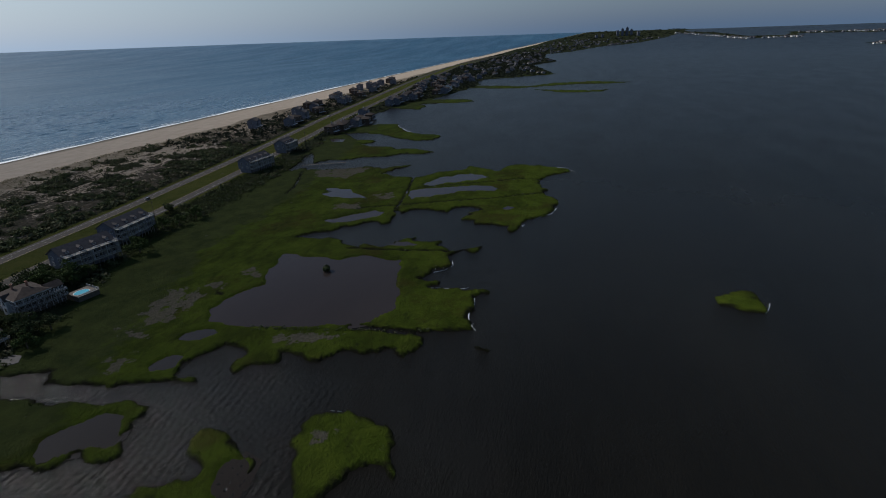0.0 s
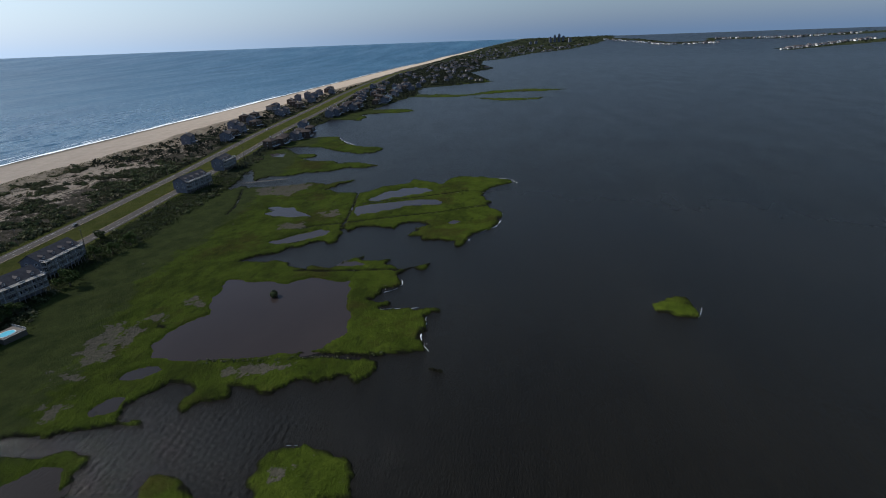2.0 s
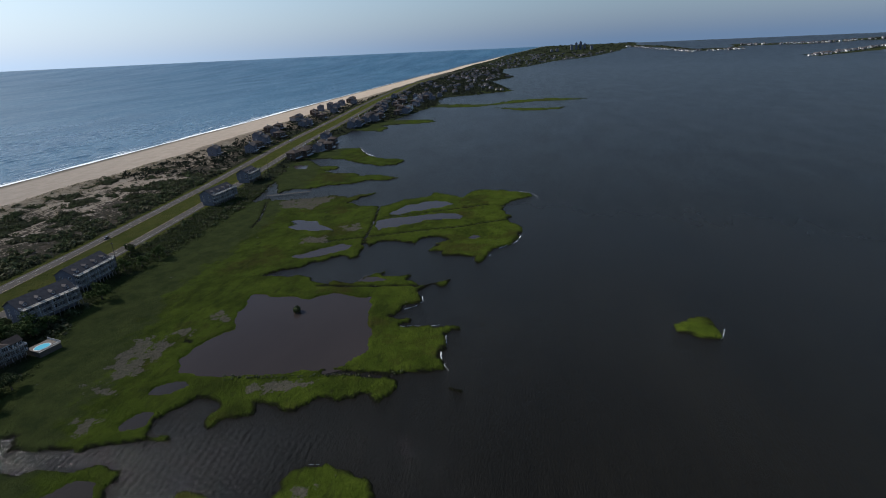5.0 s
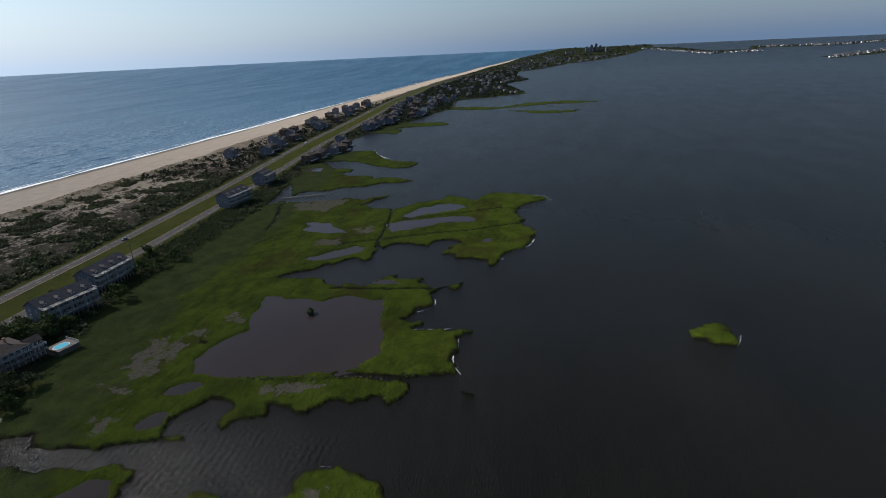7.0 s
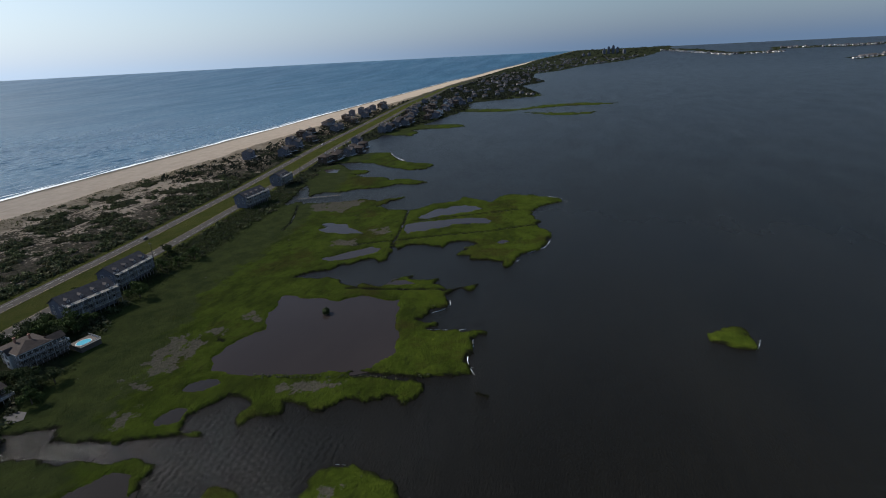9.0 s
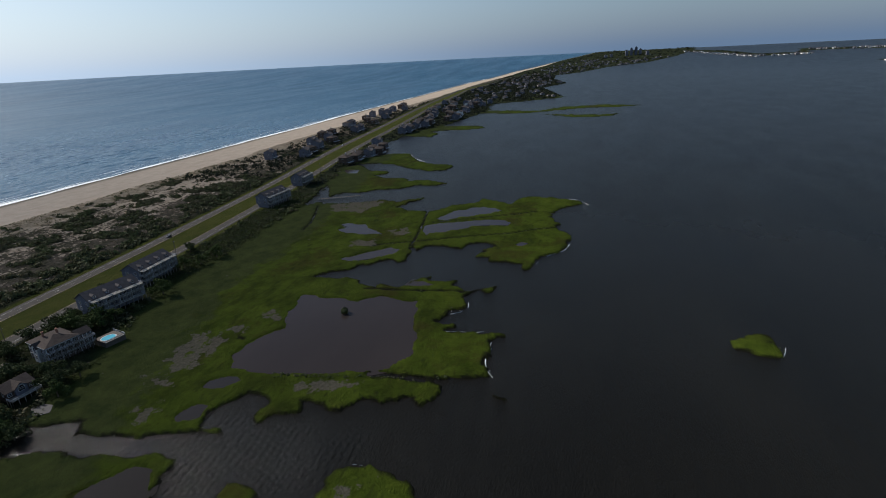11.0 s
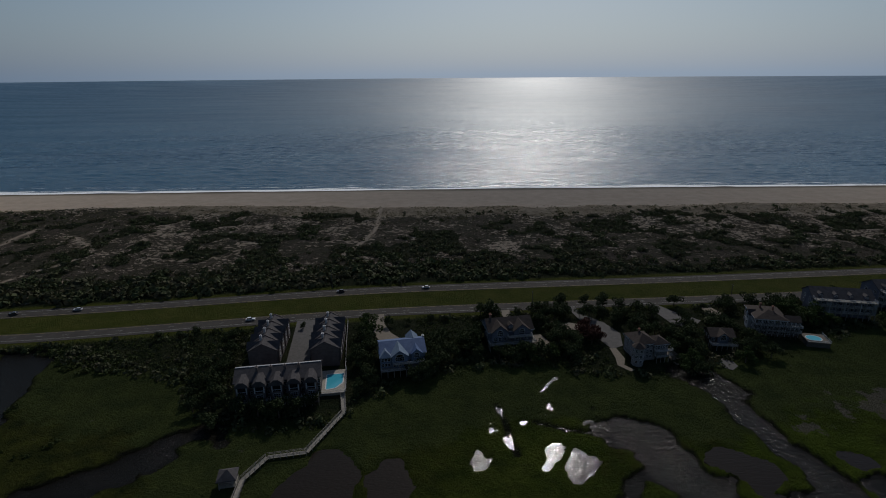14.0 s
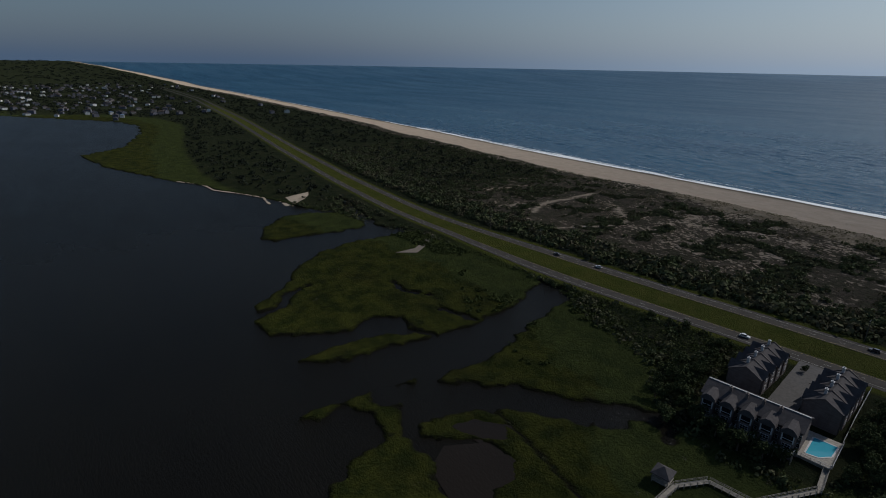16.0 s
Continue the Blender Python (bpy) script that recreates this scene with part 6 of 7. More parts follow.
slab("sand_beach", [(-471, 157), (-476, 178), (-482, 199), (-470, 194), (-461, 187), (-452, 176), (-442, 170), (-432, 160), (-448, 154)], plain("bay_sand", (0.30, 0.24, 0.175), (0.39, 0.32, 0.24), 0.2, 0.95), 0.25, "small pale sand beach on the bay", "sand")
slab("sand_patch", [(-286.8, 178.1), (-287.1, 194.4), (-297.2, 208.6), (-306.7, 223.5), (-298.8, 220.4), (-289.3, 206.6), (-278.7, 190.2)], GRAVEL, 0.2, "bare sandy strip between thickets beside the road", "sand")


# ---------------------------------------------------------------- pools
def court_pool():
    h = thing("swimming_pool", -37.2, 190, height(-37.2, 190) + 0.9, 7, "blue swimming pool on a raised deck behind a white rail", "pool", "swimming pools")
    bm = bmesh.new()
    prism(bm, [(-6.0, -2.0), (4.9, -2.0), (4.9, 0.2), (-6.0, 0.2)], "y", -8.0, 9.0)
    part("pool_deck", bm, TIMBER, h)
    bm = bmesh.new()
    ring = [(-2.6, -5.6), (1.0, -5.0), (3.8, -1.5), (4.2, 5.5), (-2.6, 5.5)]
    up, dn = [bm.verts.new((a, b, 0.26)) for a, b in ring], [bm.verts.new((a, b, -0.5)) for a, b in ring]
    bm.faces.new(up), bm.faces.new(dn[::-1])
    for k in range(5):
        bm.faces.new((up[k], dn[k], dn[(k + 1) % 5], up[(k + 1) % 5]))
    part("pool_water", bm, POOL, h, "clear blue pool water")
    bm = bmesh.new()
    for k in range(5):
        (ax, ay), (bx, by) = ring[k], ring[(k + 1) % 5]
        L = math.hypot(bx - ax, by - ay)
        nx, ny = (by - ay) / L, -(bx - ax) / L
        v = [bm.verts.new(p) for p in ((ax, ay, 0.2), (bx, by, 0.2), (bx + nx * 0.5, by + ny * 0.5, 0.2), (ax + nx * 0.5, ay + ny * 0.5, 0.2),
                                       (ax, ay, 0.32), (bx, by, 0.32), (bx + nx * 0.5, by + ny * 0.5, 0.32), (ax + nx * 0.5, ay + ny * 0.5, 0.32))]
        for f in ((0, 3, 2, 1), (4, 5, 6, 7), (0, 1, 5, 4), (1, 2, 6, 5), (2, 3, 7, 6), (3, 0, 4, 7)):
            bm.faces.new([v[q] for q in f])
    part("coping", bm, TRIM, h, "pale stone coping")
    deck(h, -6.0, 4.9, -8.6, -7.8, 0.24, TIMBER, "flr")
    deck(h, 4.5, 5.3, -8, 9, 0.245, TIMBER, "r")
    return h


def round_pool():
    h = thing("swimming_pool", 184.5, 216, height(184.5, 216), -14, "oval blue pool in a raised timber deck", "pool", "swimming pools")
    part("pool_deck", box(-5, 4.6, -4.6, 4.6, -1, 2.5), DARK_TIMBER, h)
    for r, z0, z1, m, n in ((3.6, 2.4, 2.75, TRIM, "coping"), (3.2, 2.5, 2.79, POOL, "pool_water")):
        bm = bmesh.new()
        ring = [[bm.verts.new((-1 + r * math.cos(math.tau * k / 20), -0.5 + r * 0.85 * math.sin(math.tau * k / 20), z)) for k in range(20)] for z in (z0, z1)]
        bm.faces.new(ring[0][::-1]), bm.faces.new(ring[1])
        for k in range(20):
            bm.faces.new((ring[0][k], ring[0][(k + 1) % 20], ring[1][(k + 1) % 20], ring[1][k]))
        part(n, bm, m, h)
    deck(h, -5, 4.6, -4.8, 4.6, 2.6, DARK_TIMBER, "fr")
    return h


court_pool(), round_pool()


# ---------------------------------------------------------------- fences, boardwalk, gazebo, pier
def runs(line, spacing):
    """Places and headings at even steps along a line."""
    out = []
    for (ax, ay), (bx, by) in zip(line, line[1:]):
        L = math.hypot(bx - ax, by - ay)
        n = max(1, round(L / spacing))
        out += [(ax + (bx - ax) * k / n, ay + (by - ay) * k / n, math.degrees(math.atan2(by - ay, bx - ax)), L / n) for k in range(n)]
    return out


def fence(line, tall, material, label):
    x0, y0 = line[0]
    h = thing("fence", x0, y0, 0, 0, label, "fence", "garden fences")
    bm = bmesh.new()
    for px, py, a, L in runs(line, 2.4):
        z = height(px, py)
        post(h, px - x0, py - y0, z - 0.2, z + tall, 0.07, material, "fence_post")
        c, s = math.cos(radians(a)), math.sin(radians(a))
        for k in range(8):
            u = L * (k + 0.5) / 8
            v = block(bm, -0.12, 0.12, -0.02, 0.02, 0.1, tall - 0.1)
            bmesh.ops.transform(bm, matrix=pose(px - x0 + c * u, py - y0 + s * u, z, 0, 0, a), verts=v)
        v = block(bm, 0, L, -0.05, 0.05, tall - 0.2, tall - 0.1)
        bmesh.ops.transform(bm, matrix=pose(px - x0, py - y0, z, 0, 0, a), verts=v)
    part("fence_panel", bm, material, h)
    return h


fence([(-39, 248), (-36.2, 222), (-33.5, 200)], 1.9, TRIM, "white board fence beside the townhouses")
fence([(57, 254), (80, 257)], 1.2, TIMBER, "low grey fence along the road")
fence([(150, 256), (198, 262)], 1.4, TIMBER, "weathered fence beside the road")


def walkway(name, line, wide, z, label, category, rail=True, material=None, step_=2.2):
    """A boardwalk on posts: boards, side rails and their posts."""
    material = material or TIMBER
    x0, y0 = line[0]
    h = thing(name, x0, y0, 0, 0, label, category)
    walk_bm, rail_bm = bmesh.new(), bmesh.new()
    for px, py, a, L in runs(line, step_):
        g = height(px, py)
        top = max(z, g + 0.4)
        m = pose(px - x0, py - y0, 0, 0, 0, a)
        n = 6
        for k in range(n):
            v = block(walk_bm, L * k / n, L * (k + 1) / n - 0.04, -wide / 2, wide / 2, top - 0.08, top)
            bmesh.ops.transform(walk_bm, matrix=m, verts=v)
        for side in (-1, 1):
            q = m @ Vector((0, side * wide / 2, 0))
            post(h, q.x, q.y, min(g, 0) - 0.6, top + (1.05 if rail else 0.5), 0.09, material, "walkway_post")
            if rail:
                for zz in (top + 0.95, top + 0.5):
                    v = block(rail_bm, 0, L, side * wide / 2 - 0.05, side * wide / 2 + 0.05, zz, zz + 0.1)
                    bmesh.ops.transform(rail_bm, matrix=m, verts=v)
    part("walkway_surface", walk_bm, material, h)
    if rail:
        part("handrail", rail_bm, material, h, "pale weathered handrail")
    else:
        rail_bm.free()
    return h


walkway("boardwalk", [(-32.5, 184), (-30, 170.5), (-39.5, 148.5), (-52, 146.5), (-57, 136.5), (-56, 111), (-53, 88)], 1.7, 1.5, "long pale timber boardwalk across the marsh", "boardwalk")
walkway("pier", [(450, 239), (466, 202)], 2.2, 1.1, "dark timber pier on piles over the creek", "pier", False, DARK_TIMBER, 2.6)


def gazebo():
    h = thing("gazebo", -61, 135.5, height(-61, 135.5), 10, "small timber gazebo with a grey pyramid roof", "gazebo")
    part("floor", box(-2.6, 2.6, -2.6, 2.6, 0.8, 1.0), TIMBER, h)
    for px in (-2.4, 2.4):
        for py in (-2.4, 2.4):
            post(h, px, py, -0.8, 3.6, 0.11, TIMBER)
    part("roof", hip_roof(-2.5, 2.5, -2.5, 2.5, 3.6, 2.0, 0.5, 0.3), ROOF_GREY, h)
    deck(h, -2.5, 2.5, -2.5, 2.5, 1.02, TIMBER, "fl", None, TIMBER)


gazebo()


# ---------------------------------------------------------------- trees by the houses
def tree_model(name, material, label, tall, wide, leaves, leaf):
    h = thing(name, 0, 0, -60, 0, label, "tree", "garden trees")
    bm = bmesh.new()
    r = tall * 0.03
    bmesh.ops.create_cone(bm, cap_ends=True, segments=7, radius1=r * 1.5, radius2=r * 0.6, depth=tall * 0.6, matrix=pose(0, 0, tall * 0.3 - 0.3))
    for k in range(5):
        a = math.tau * k / 5 + random.random()
        m = pose(0, 0, tall * (0.32 + 0.05 * k), 0, 0, math.degrees(a)) @ pose(0, 0, 0, 0, 48, 0) @ pose(0, 0, wide * 0.35)
        bmesh.ops.create_cone(bm, cap_ends=True, segments=5, radius1=r * 0.6, radius2=r * 0.2, depth=wide * 0.7, matrix=m)
    part("trunk", bm, BARK, h)
    lobes = rng.normal(size=(9, 3)) * np.array([0.42, 0.42, 0.25]) * wide + np.array([0, 0, tall * 0.64])
    pick = lobes[rng.integers(0, 9, leaves)]
    d = rng.normal(size=(leaves, 3))
    d /= np.linalg.norm(d, axis=1)[:, None]
    c = pick + d * (0.30 + 0.2 * rng.random((leaves, 1))) * wide * np.array([1, 1, 0.8])
    c[:, 2] = np.maximum(c[:, 2], tall * 0.2)
    co = cards(c, d + 0.6 * rng.normal(size=d.shape), leaf * (0.6 + 0.8 * rng.random(leaves)))
    crown = raw_mesh("crown", co, np.arange(len(co)).reshape(-1, 4), material)
    crown.parent = h
    return h


TREES = [tree_model("tree", TREE_LEAF, "leafy green garden tree", 6.5, 3.2, 900, 0.30), tree_model("tree", PINE_LEAF, "dark round topped pine", 6.0, 3.0, 900, 0.28),
         tree_model("tree", RED_LEAF, "dark purple leaved garden tree", 5.0, 2.8, 700, 0.28)]


def plant(kind, x, y, size):
    m = pose(x, y, height(x, y), 0, 0, random.uniform(0, 360)) @ Matrix.Scale(size, 4)
    return copy_thing(TREES[kind], m)


for kind, places in ((1, [(30, 252), (34, 249), (60, 249), (63, 245), (74, 259), (88, 262), (26, 226), (24, 220), (63, 217), (65, 224), (66, 211), (112, 250), (118, 244), (105, 232), (120, 226), (125, 218), (121, 210),
                          (145, 228), (150, 222), (128, 224), (152, 214), (146, 208), (156, 250), (163, 255), (176, 256), (190, 256), (184, 250), (136, 258), (105, 256), (97, 259), (-30, 232), (-28, 222), (-25, 212), (-84, 196), (-86, 206),
                          (-88, 216), (-86, 188), (-82, 180), (-90, 226), (3, 210), (5, 216), (-24, 203), (66, 206), (20, 216), (117, 218), (112, 226), (108, 238), (240, 262), (228, 262), (300, 262)]),
                     (0, [(189, 243), (194, 240), (192, 247), (-28, 241), (-26, 228), (114, 196), (118, 200), (142, 200), (236, 230), (274, 246), (282, 240), (296, 238), (48, 206), (58, 208)]),
                     (2, [(79, 229), (82, 226), (77, 224), (83, 221), (79, 218)])):
    for px, py in places:
        plant(kind, px, py, random.uniform(1.0, 1.6))
for px, py, size in ((194, 233, 1.35), (199, 238, 1.5), (190, 241, 1.2), (203, 232, 1.1), (33, 221, 1.2), (28, 229, 1.3), (58, 238, 1.2), (-24, 211, 1.2), (6, 208, 1.3), (-27, 203, 1.3), (98, 240, 1.25), (118, 214, 1.3)):
    plant(0 if px > 180 else 1, px, py, size)
for px in range(-130, 330, 7):           # a loose hedge of dark trees along the bay side of the road
    if random.random() < 0.42:
        plant(1, px + random.uniform(-3, 3), float(ROAD(px)) - random.uniform(27, 33), random.uniform(0.5, 0.95))
for px, py in ((22, 213), (25, 209), (19, 222), (23, 229), (62, 230), (67, 218), (70, 214), (60, 212), (68, 246), (73, 250), (86, 246), (92, 250), (100, 243), (101, 227), (107, 222), (104, 246), (112, 208), (118, 193), (124, 206),
               (129, 230), (131, 238), (144, 234), (151, 230), (150, 208), (156, 204), (162, 250), (196, 252), (188, 234), (196, 232), (-32, 214), (-29, 205), (-92, 192), (-94, 200), (-78, 164), (-88, 174), (-92, 182), (-76, 175), (-70, 171), (-62, 170), (-54, 169), (-47, 171), (-42, 176), (-25, 196), (-22, 190), (-26, 184), (3, 204), (5, 198), (1, 194), (-4, 192), (34, 208), (40, 206), (46, 209), (52, 208), (6, 203), (8, 222), (12, 210)):
    plant(1, px, py, random.uniform(0.9, 1.5))
for t_ in TREES:
    for o in (*t_.children, t_):
        bpy.data.objects.remove(o)


# ---------------------------------------------------------------- houses further along the coast
def coast_house(wall, roof, tall, w, d, hip, label, windows=True):
    h = thing("coast_house", 0, 0, -80, 0, label, "house", "houses along the coast")
    if hip:
        part("wall", box(-w, w, -d, d, -1, tall), wall, h)
        part("roof", hip_roof(-w, w, -d, d, tall, 2.8, 0.6), roof, h)
    else:
        part("wall", gable_wall(-w, w, -d, d, -1, tall, 3.2, "x"), wall, h)
        part("roof", gable_roof(-w, w, -d, d, tall, 3.2, "x", 0.5), roof, h)
        part("wall", gable_wall(-w * 0.45, w * 0.45, -d - 1.2, 0, -1, tall + 0.2, 2.4, "y"), wall, h)
        part("roof", gable_roof(-w * 0.45, w * 0.45, -d - 1.2, 0, tall + 0.2, 2.4, "y", 0.4), roof, h)
    if windows:
        for z in (tall * 0.35, tall * 0.75):
            for x in (-w * 0.7, 0, w * 0.7):
                window(h, x, -d - (0.02 if hip or x else 1.22), z, 1.6, 1.5)
            window(h, -w - 0.02, 0, z, 1.4, 1.5, -90)
        part("deck", box(-w, w, -d - 3.2, -d, 2.6, 2.85), TRIM, h)
        chimney(h, w * 0.5, d * 0.3, tall, tall + 4)
    return h


NEAR_MODELS = [coast_house(SIDE_GREY, ROOF_GREY, 9.5, 7, 6, False, "tall grey shingled beach house among trees"), coast_house(SIDE_BROWN, ROOF_BROWN, 9.0, 7.5, 6, True, "tall brown beach house with a hipped roof"),
               coast_house(SIDE_WHITE, ROOF_GREY, 8.5, 7, 6, False, "white beach house with a grey gabled roof"), coast_house(SIDE_TAN, ROOF_BROWN, 8.5, 8, 6.5, True, "cream beach house with a brown roof")]
FAR_MODELS = [coast_house(SIDE_GREY, ROOF_GREY, 7, 8, 6, False, "distant grey house in the resort town", False), coast_house(SIDE_WHITE, ROOF_GREY, 7, 8, 6, False, "distant white house in the resort town", False),
              coast_house(SIDE_WHITE, ROOF_PALE, 8, 9, 6, True, "distant pale house in the resort town", False), coast_house(SIDE_TAN, ROOF_BROWN, 7, 8, 6, True, "distant cream house in the resort town", False)]


def settle(models, x, y, turn, size=1.0, weights=None):
    m = pose(x, y, height(x, y), 0, 0, turn) @ Matrix.Scale(size, 4)
    return copy_thing(random.choices(models, weights)[0], m)


for px, py in ((622, 286), (640, 280), (656, 284), (676, 276), (698, 270), (712, 284), (735, 278), (760, 296)):
    settle(NEAR_MODELS, px, py, random.uniform(-12, 12), 1.0, (5, 5, 0, 0.5))
for k in range(26):                      # seaward side, among the trees
    px = 640 + k * 29 + random.uniform(-8, 8)
    settle(NEAR_MODELS, px, float(ROAD(px)) + random.choice((42, 62, 80)) + random.uniform(-4, 4), random.uniform(-15, 15), 1.0, (5, 5, 0.2, 0.5))
for k in range(44):                      # bay side
    px = 880 + k * 13 + random.uniform(-6, 6)
    lo, hi = float(BAYSIDE(px)) + 14, float(ROAD(px)) - 34
    if hi > lo:
        settle(NEAR_MODELS, px, random.uniform(lo, hi), random.uniform(-20, 20), 1.0, (5, 4, 1.2, 1))
def town(name, places, label):
    """Many far houses in one mesh, each with its own size, turn and colours."""
    mats = [SIDE_GREY, SIDE_WHITE, SIDE_TAN, ROOF_GREY, ROOF_BROWN, ROOF_PALE]
    bm = bmesh.new()
    for x, y, size, wall, roof in places:
        m = pose(x, y, height(x, y), 0, 0, random.uniform(-25, 25)) @ Matrix.Scale(size, 4)
        w, d, tall = random.uniform(6, 9), random.uniform(5, 7), random.uniform(5, 8.5)
        v = block(bm, -w, w, -d, d, -2, tall)
        q = [bm.verts.new(p) for p in ((-w - 0.5, -d - 0.5, tall), (w + 0.5, -d - 0.5, tall), (w + 0.5, d + 0.5, tall), (-w - 0.5, d + 0.5, tall), (-w * 0.6, 0, tall + 3), (w * 0.6, 0, tall + 3))]
        made = [bm.faces.new([q[k] for k in f]) for f in ((0, 1, 5, 4), (1, 2, 5), (2, 3, 4, 5), (3, 0, 4))]
        bmesh.ops.transform(bm, matrix=m, verts=v + q)
        for g in made:
            g.material_index = roof
        for g in {g for u in v for g in u.link_faces}:
            g.material_index = wall
    me = as_mesh(name, bm, mats[0])
    for extra in mats[1:]:
        me.materials.append(extra)
    return tagged(new(name, me), label, "town", kind="stuff")


nearer, places = [], []
while len(places) < 300:                 # the town up the coast
    px, py = random.uniform(1450, 4100), random.uniform(-600, 500)
    if float(BAYSIDE(px)) + 15 < py < float(DUNES(px)) - 40 and abs(py - float(ROAD(px))) > 30:
        places.append((px, py, random.uniform(0.6, 1.0), random.choice((0, 0, 0, 2)), random.choice((3, 3, 4))))
town("far_town", places, "distant resort town along the beach")
places = []
while len(places) < 560:                 # the town down the coast, on the bay
    px, py = random.uniform(-3000, -1290), random.uniform(-900, 560)
    if float(BAYSIDE(px)) + 12 < py < float(DUNES(px)) - 50 and abs(py - float(ROAD(px))) > 32 and random.random() < (1.0 if py < 260 else 0.45):
        if px > -1480 and len(nearer) < 110:
            nearer.append((px, py))
        else:
            places.append((px, py, random.uniform(0.55, 0.95), random.choice((0, 0, 0, 1, 2)), random.choice((3, 3, 4, 4))))
town("far_town", places, "crowded grey and white houses of a bayside town")
for px, py in nearer:
    settle(FAR_MODELS, px, py, random.uniform(-20, 20), random.uniform(0.6, 1.0), (6, 1.2, 0.5, 2))
places = []
for ax, ay, bx, by, n in ((4380, -720, 3720, -1010, 70), (3700, -1010, 3690, -1280, 40), (3960, -1380, 3800, -1690, 50), (3000, -1350, 3400, -2000, 150), (3790, -1700, 3770, -2150, 60)):
    for k in range(n):
        u = random.random()
        places.append((ax + (bx - ax) * u + random.uniform(5, 70), ay + (by - ay) * u + random.uniform(-25, 25), random.uniform(0.7, 1.0), random.choice((0, 1, 1, 2)), random.choice((3, 3, 4))))
town("far_town", places, "rows of white houses on the far shore of the bay")
for model in NEAR_MODELS + FAR_MODELS:
    for o in (*model.children_recursive, model):
        bpy.data.objects.remove(o)


# tall hotels on the skyline up the coast
def tower_block(x, y, w, d, tall):
    h = thing("hotel_tower", x, y, height(x, y), random.uniform(-10, 10), "distant hotel tower in the haze", "hotel", "hotel towers")
    part("wall", box(-w, w, -d, d, -2, tall), SIDE_GREY, h)
    part("roof", box(-w * 0.4, w * 0.4, -d * 0.4, d * 0.4, tall, tall + 6), ROOF_GREY, h)
    for k in range(3, int(tall), 8):
        part("balcony", box(-w - 0.8, w + 0.8, -d - 1.2, -d, k, k + 0.8), TRIM, h)


for px, py, w, tall in ((4330, -300, 16, 34), (4344, -333, 24, 46), (4350, -365, 14, 52), (4344, -395, 18, 38), (4300, -440, 22, 26), (4250, -190, 14, 20), (4240, -150, 18, 16)):
    tower_block(px, py, w, 9, tall)


# ---------------------------------------------------------------- poles, cars, surf
def utility_pole(x, y):
    h = thing("utility_pole", x, y, height(x, y), random.uniform(-4, 4), "tall grey timber utility pole with a crossarm", "utility pole", "poles along the road")
    bm = bmesh.new()
    bmesh.ops.create_cone(bm, cap_ends=True, segments=8, radius1=0.19, radius2=0.12, depth=12.5, matrix=pose(0, 0, 5.75))
    part("pole", bm, DARK_TIMBER, h)
    part("crossarm", box(-0.07, 0.07, -1.2, 1.2, 10.9, 11.06), DARK_TIMBER, h)
    for k in (-1.0, -0.4, 0.4, 1.0):
        part("insulator", box(-0.05, 0.05, k - 0.05, k + 0.05, 11.06, 11.26), TRIM, h)


for px in (57, 167, 290, 420, 560):
    utility_pole(*road_point(px, -22.5))
for px in (-470, -287, -240, -52, 62, 292, 480):
    utility_pole(*road_point(px, 24.0))


def car(x, off, colour, name, label):
    px, py = road_point(x, off)
    slope = math.degrees(math.atan2(float(ROAD(x + 3) - ROAD(x - 3)), 6))
    h = thing(name, px, py, 1.63, slope + (180 if off > 0 else 0), label, "car", "cars on the road")
    bm = bmesh.new()
    prism(bm, [(-2.3, 0.35), (2.3, 0.35), (2.35, 0.75), (2.1, 0.95), (-2.2, 1.0), (-2.35, 0.7)], "y", -0.9, 0.9)
    bmesh.ops.bevel(bm, geom=bm.edges[:], offset=0.07, segments=2, affect="EDGES")
    body = part("body", bm, colour, h)
    bm = bmesh.new()
    prism(bm, [(-1.9, 0.95), (1.0, 0.95), (0.45, 1.52), (-1.5, 1.55)], "y", -0.78, 0.78)
    bmesh.ops.bevel(bm, geom=bm.edges[:], offset=0.06, segments=2, affect="EDGES")
    cabin = part("cabin", bm, GLASS, h, "dark glazed cabin")
    part("roof_panel", box(-1.45, 0.40, -0.72, 0.72, 1.52, 1.60, 0.03), colour, cabin)
    for wx in (-1.4, 1.45):
        for wy in (-0.86, 0.86):
            bm = bmesh.new()
            bmesh.ops.create_cone(bm, cap_ends=True, segments=14, radius1=0.34, radius2=0.34, depth=0.22, matrix=pose(wx, wy, 0.34, 90))
            wheel = part("wheel", bm, RUBBER, h)
            bm = bmesh.new()
            bmesh.ops.create_cone(bm, cap_ends=True, segments=10, radius1=0.2, radius2=0.2, depth=0.24, matrix=pose(wx, wy, 0.34, 90))
            part("rim", bm, STEEL, wheel)
    for wy in (-0.65, 0.65):
        part("headlight", box(2.26, 2.36, wy - 0.16, wy + 0.16, 0.66, 0.8), TRIM, h)
        part("tail_light", box(-2.36, -2.26, wy - 0.14, wy + 0.14, 0.7, 0.86), plain("red_lamp", (0.35, 0.02, 0.02), (0.42, 0.03, 0.03), 3, 0.3), h)
    return h


WHITE_CAR, DARK_CAR, SILVER_CAR = car_paint("white_car_paint", (0.75, 0.75, 0.74)), car_paint("black_car_paint", (0.03, 0.03, 0.035)), car_paint("silver_car_paint", (0.42, 0.43, 0.45))
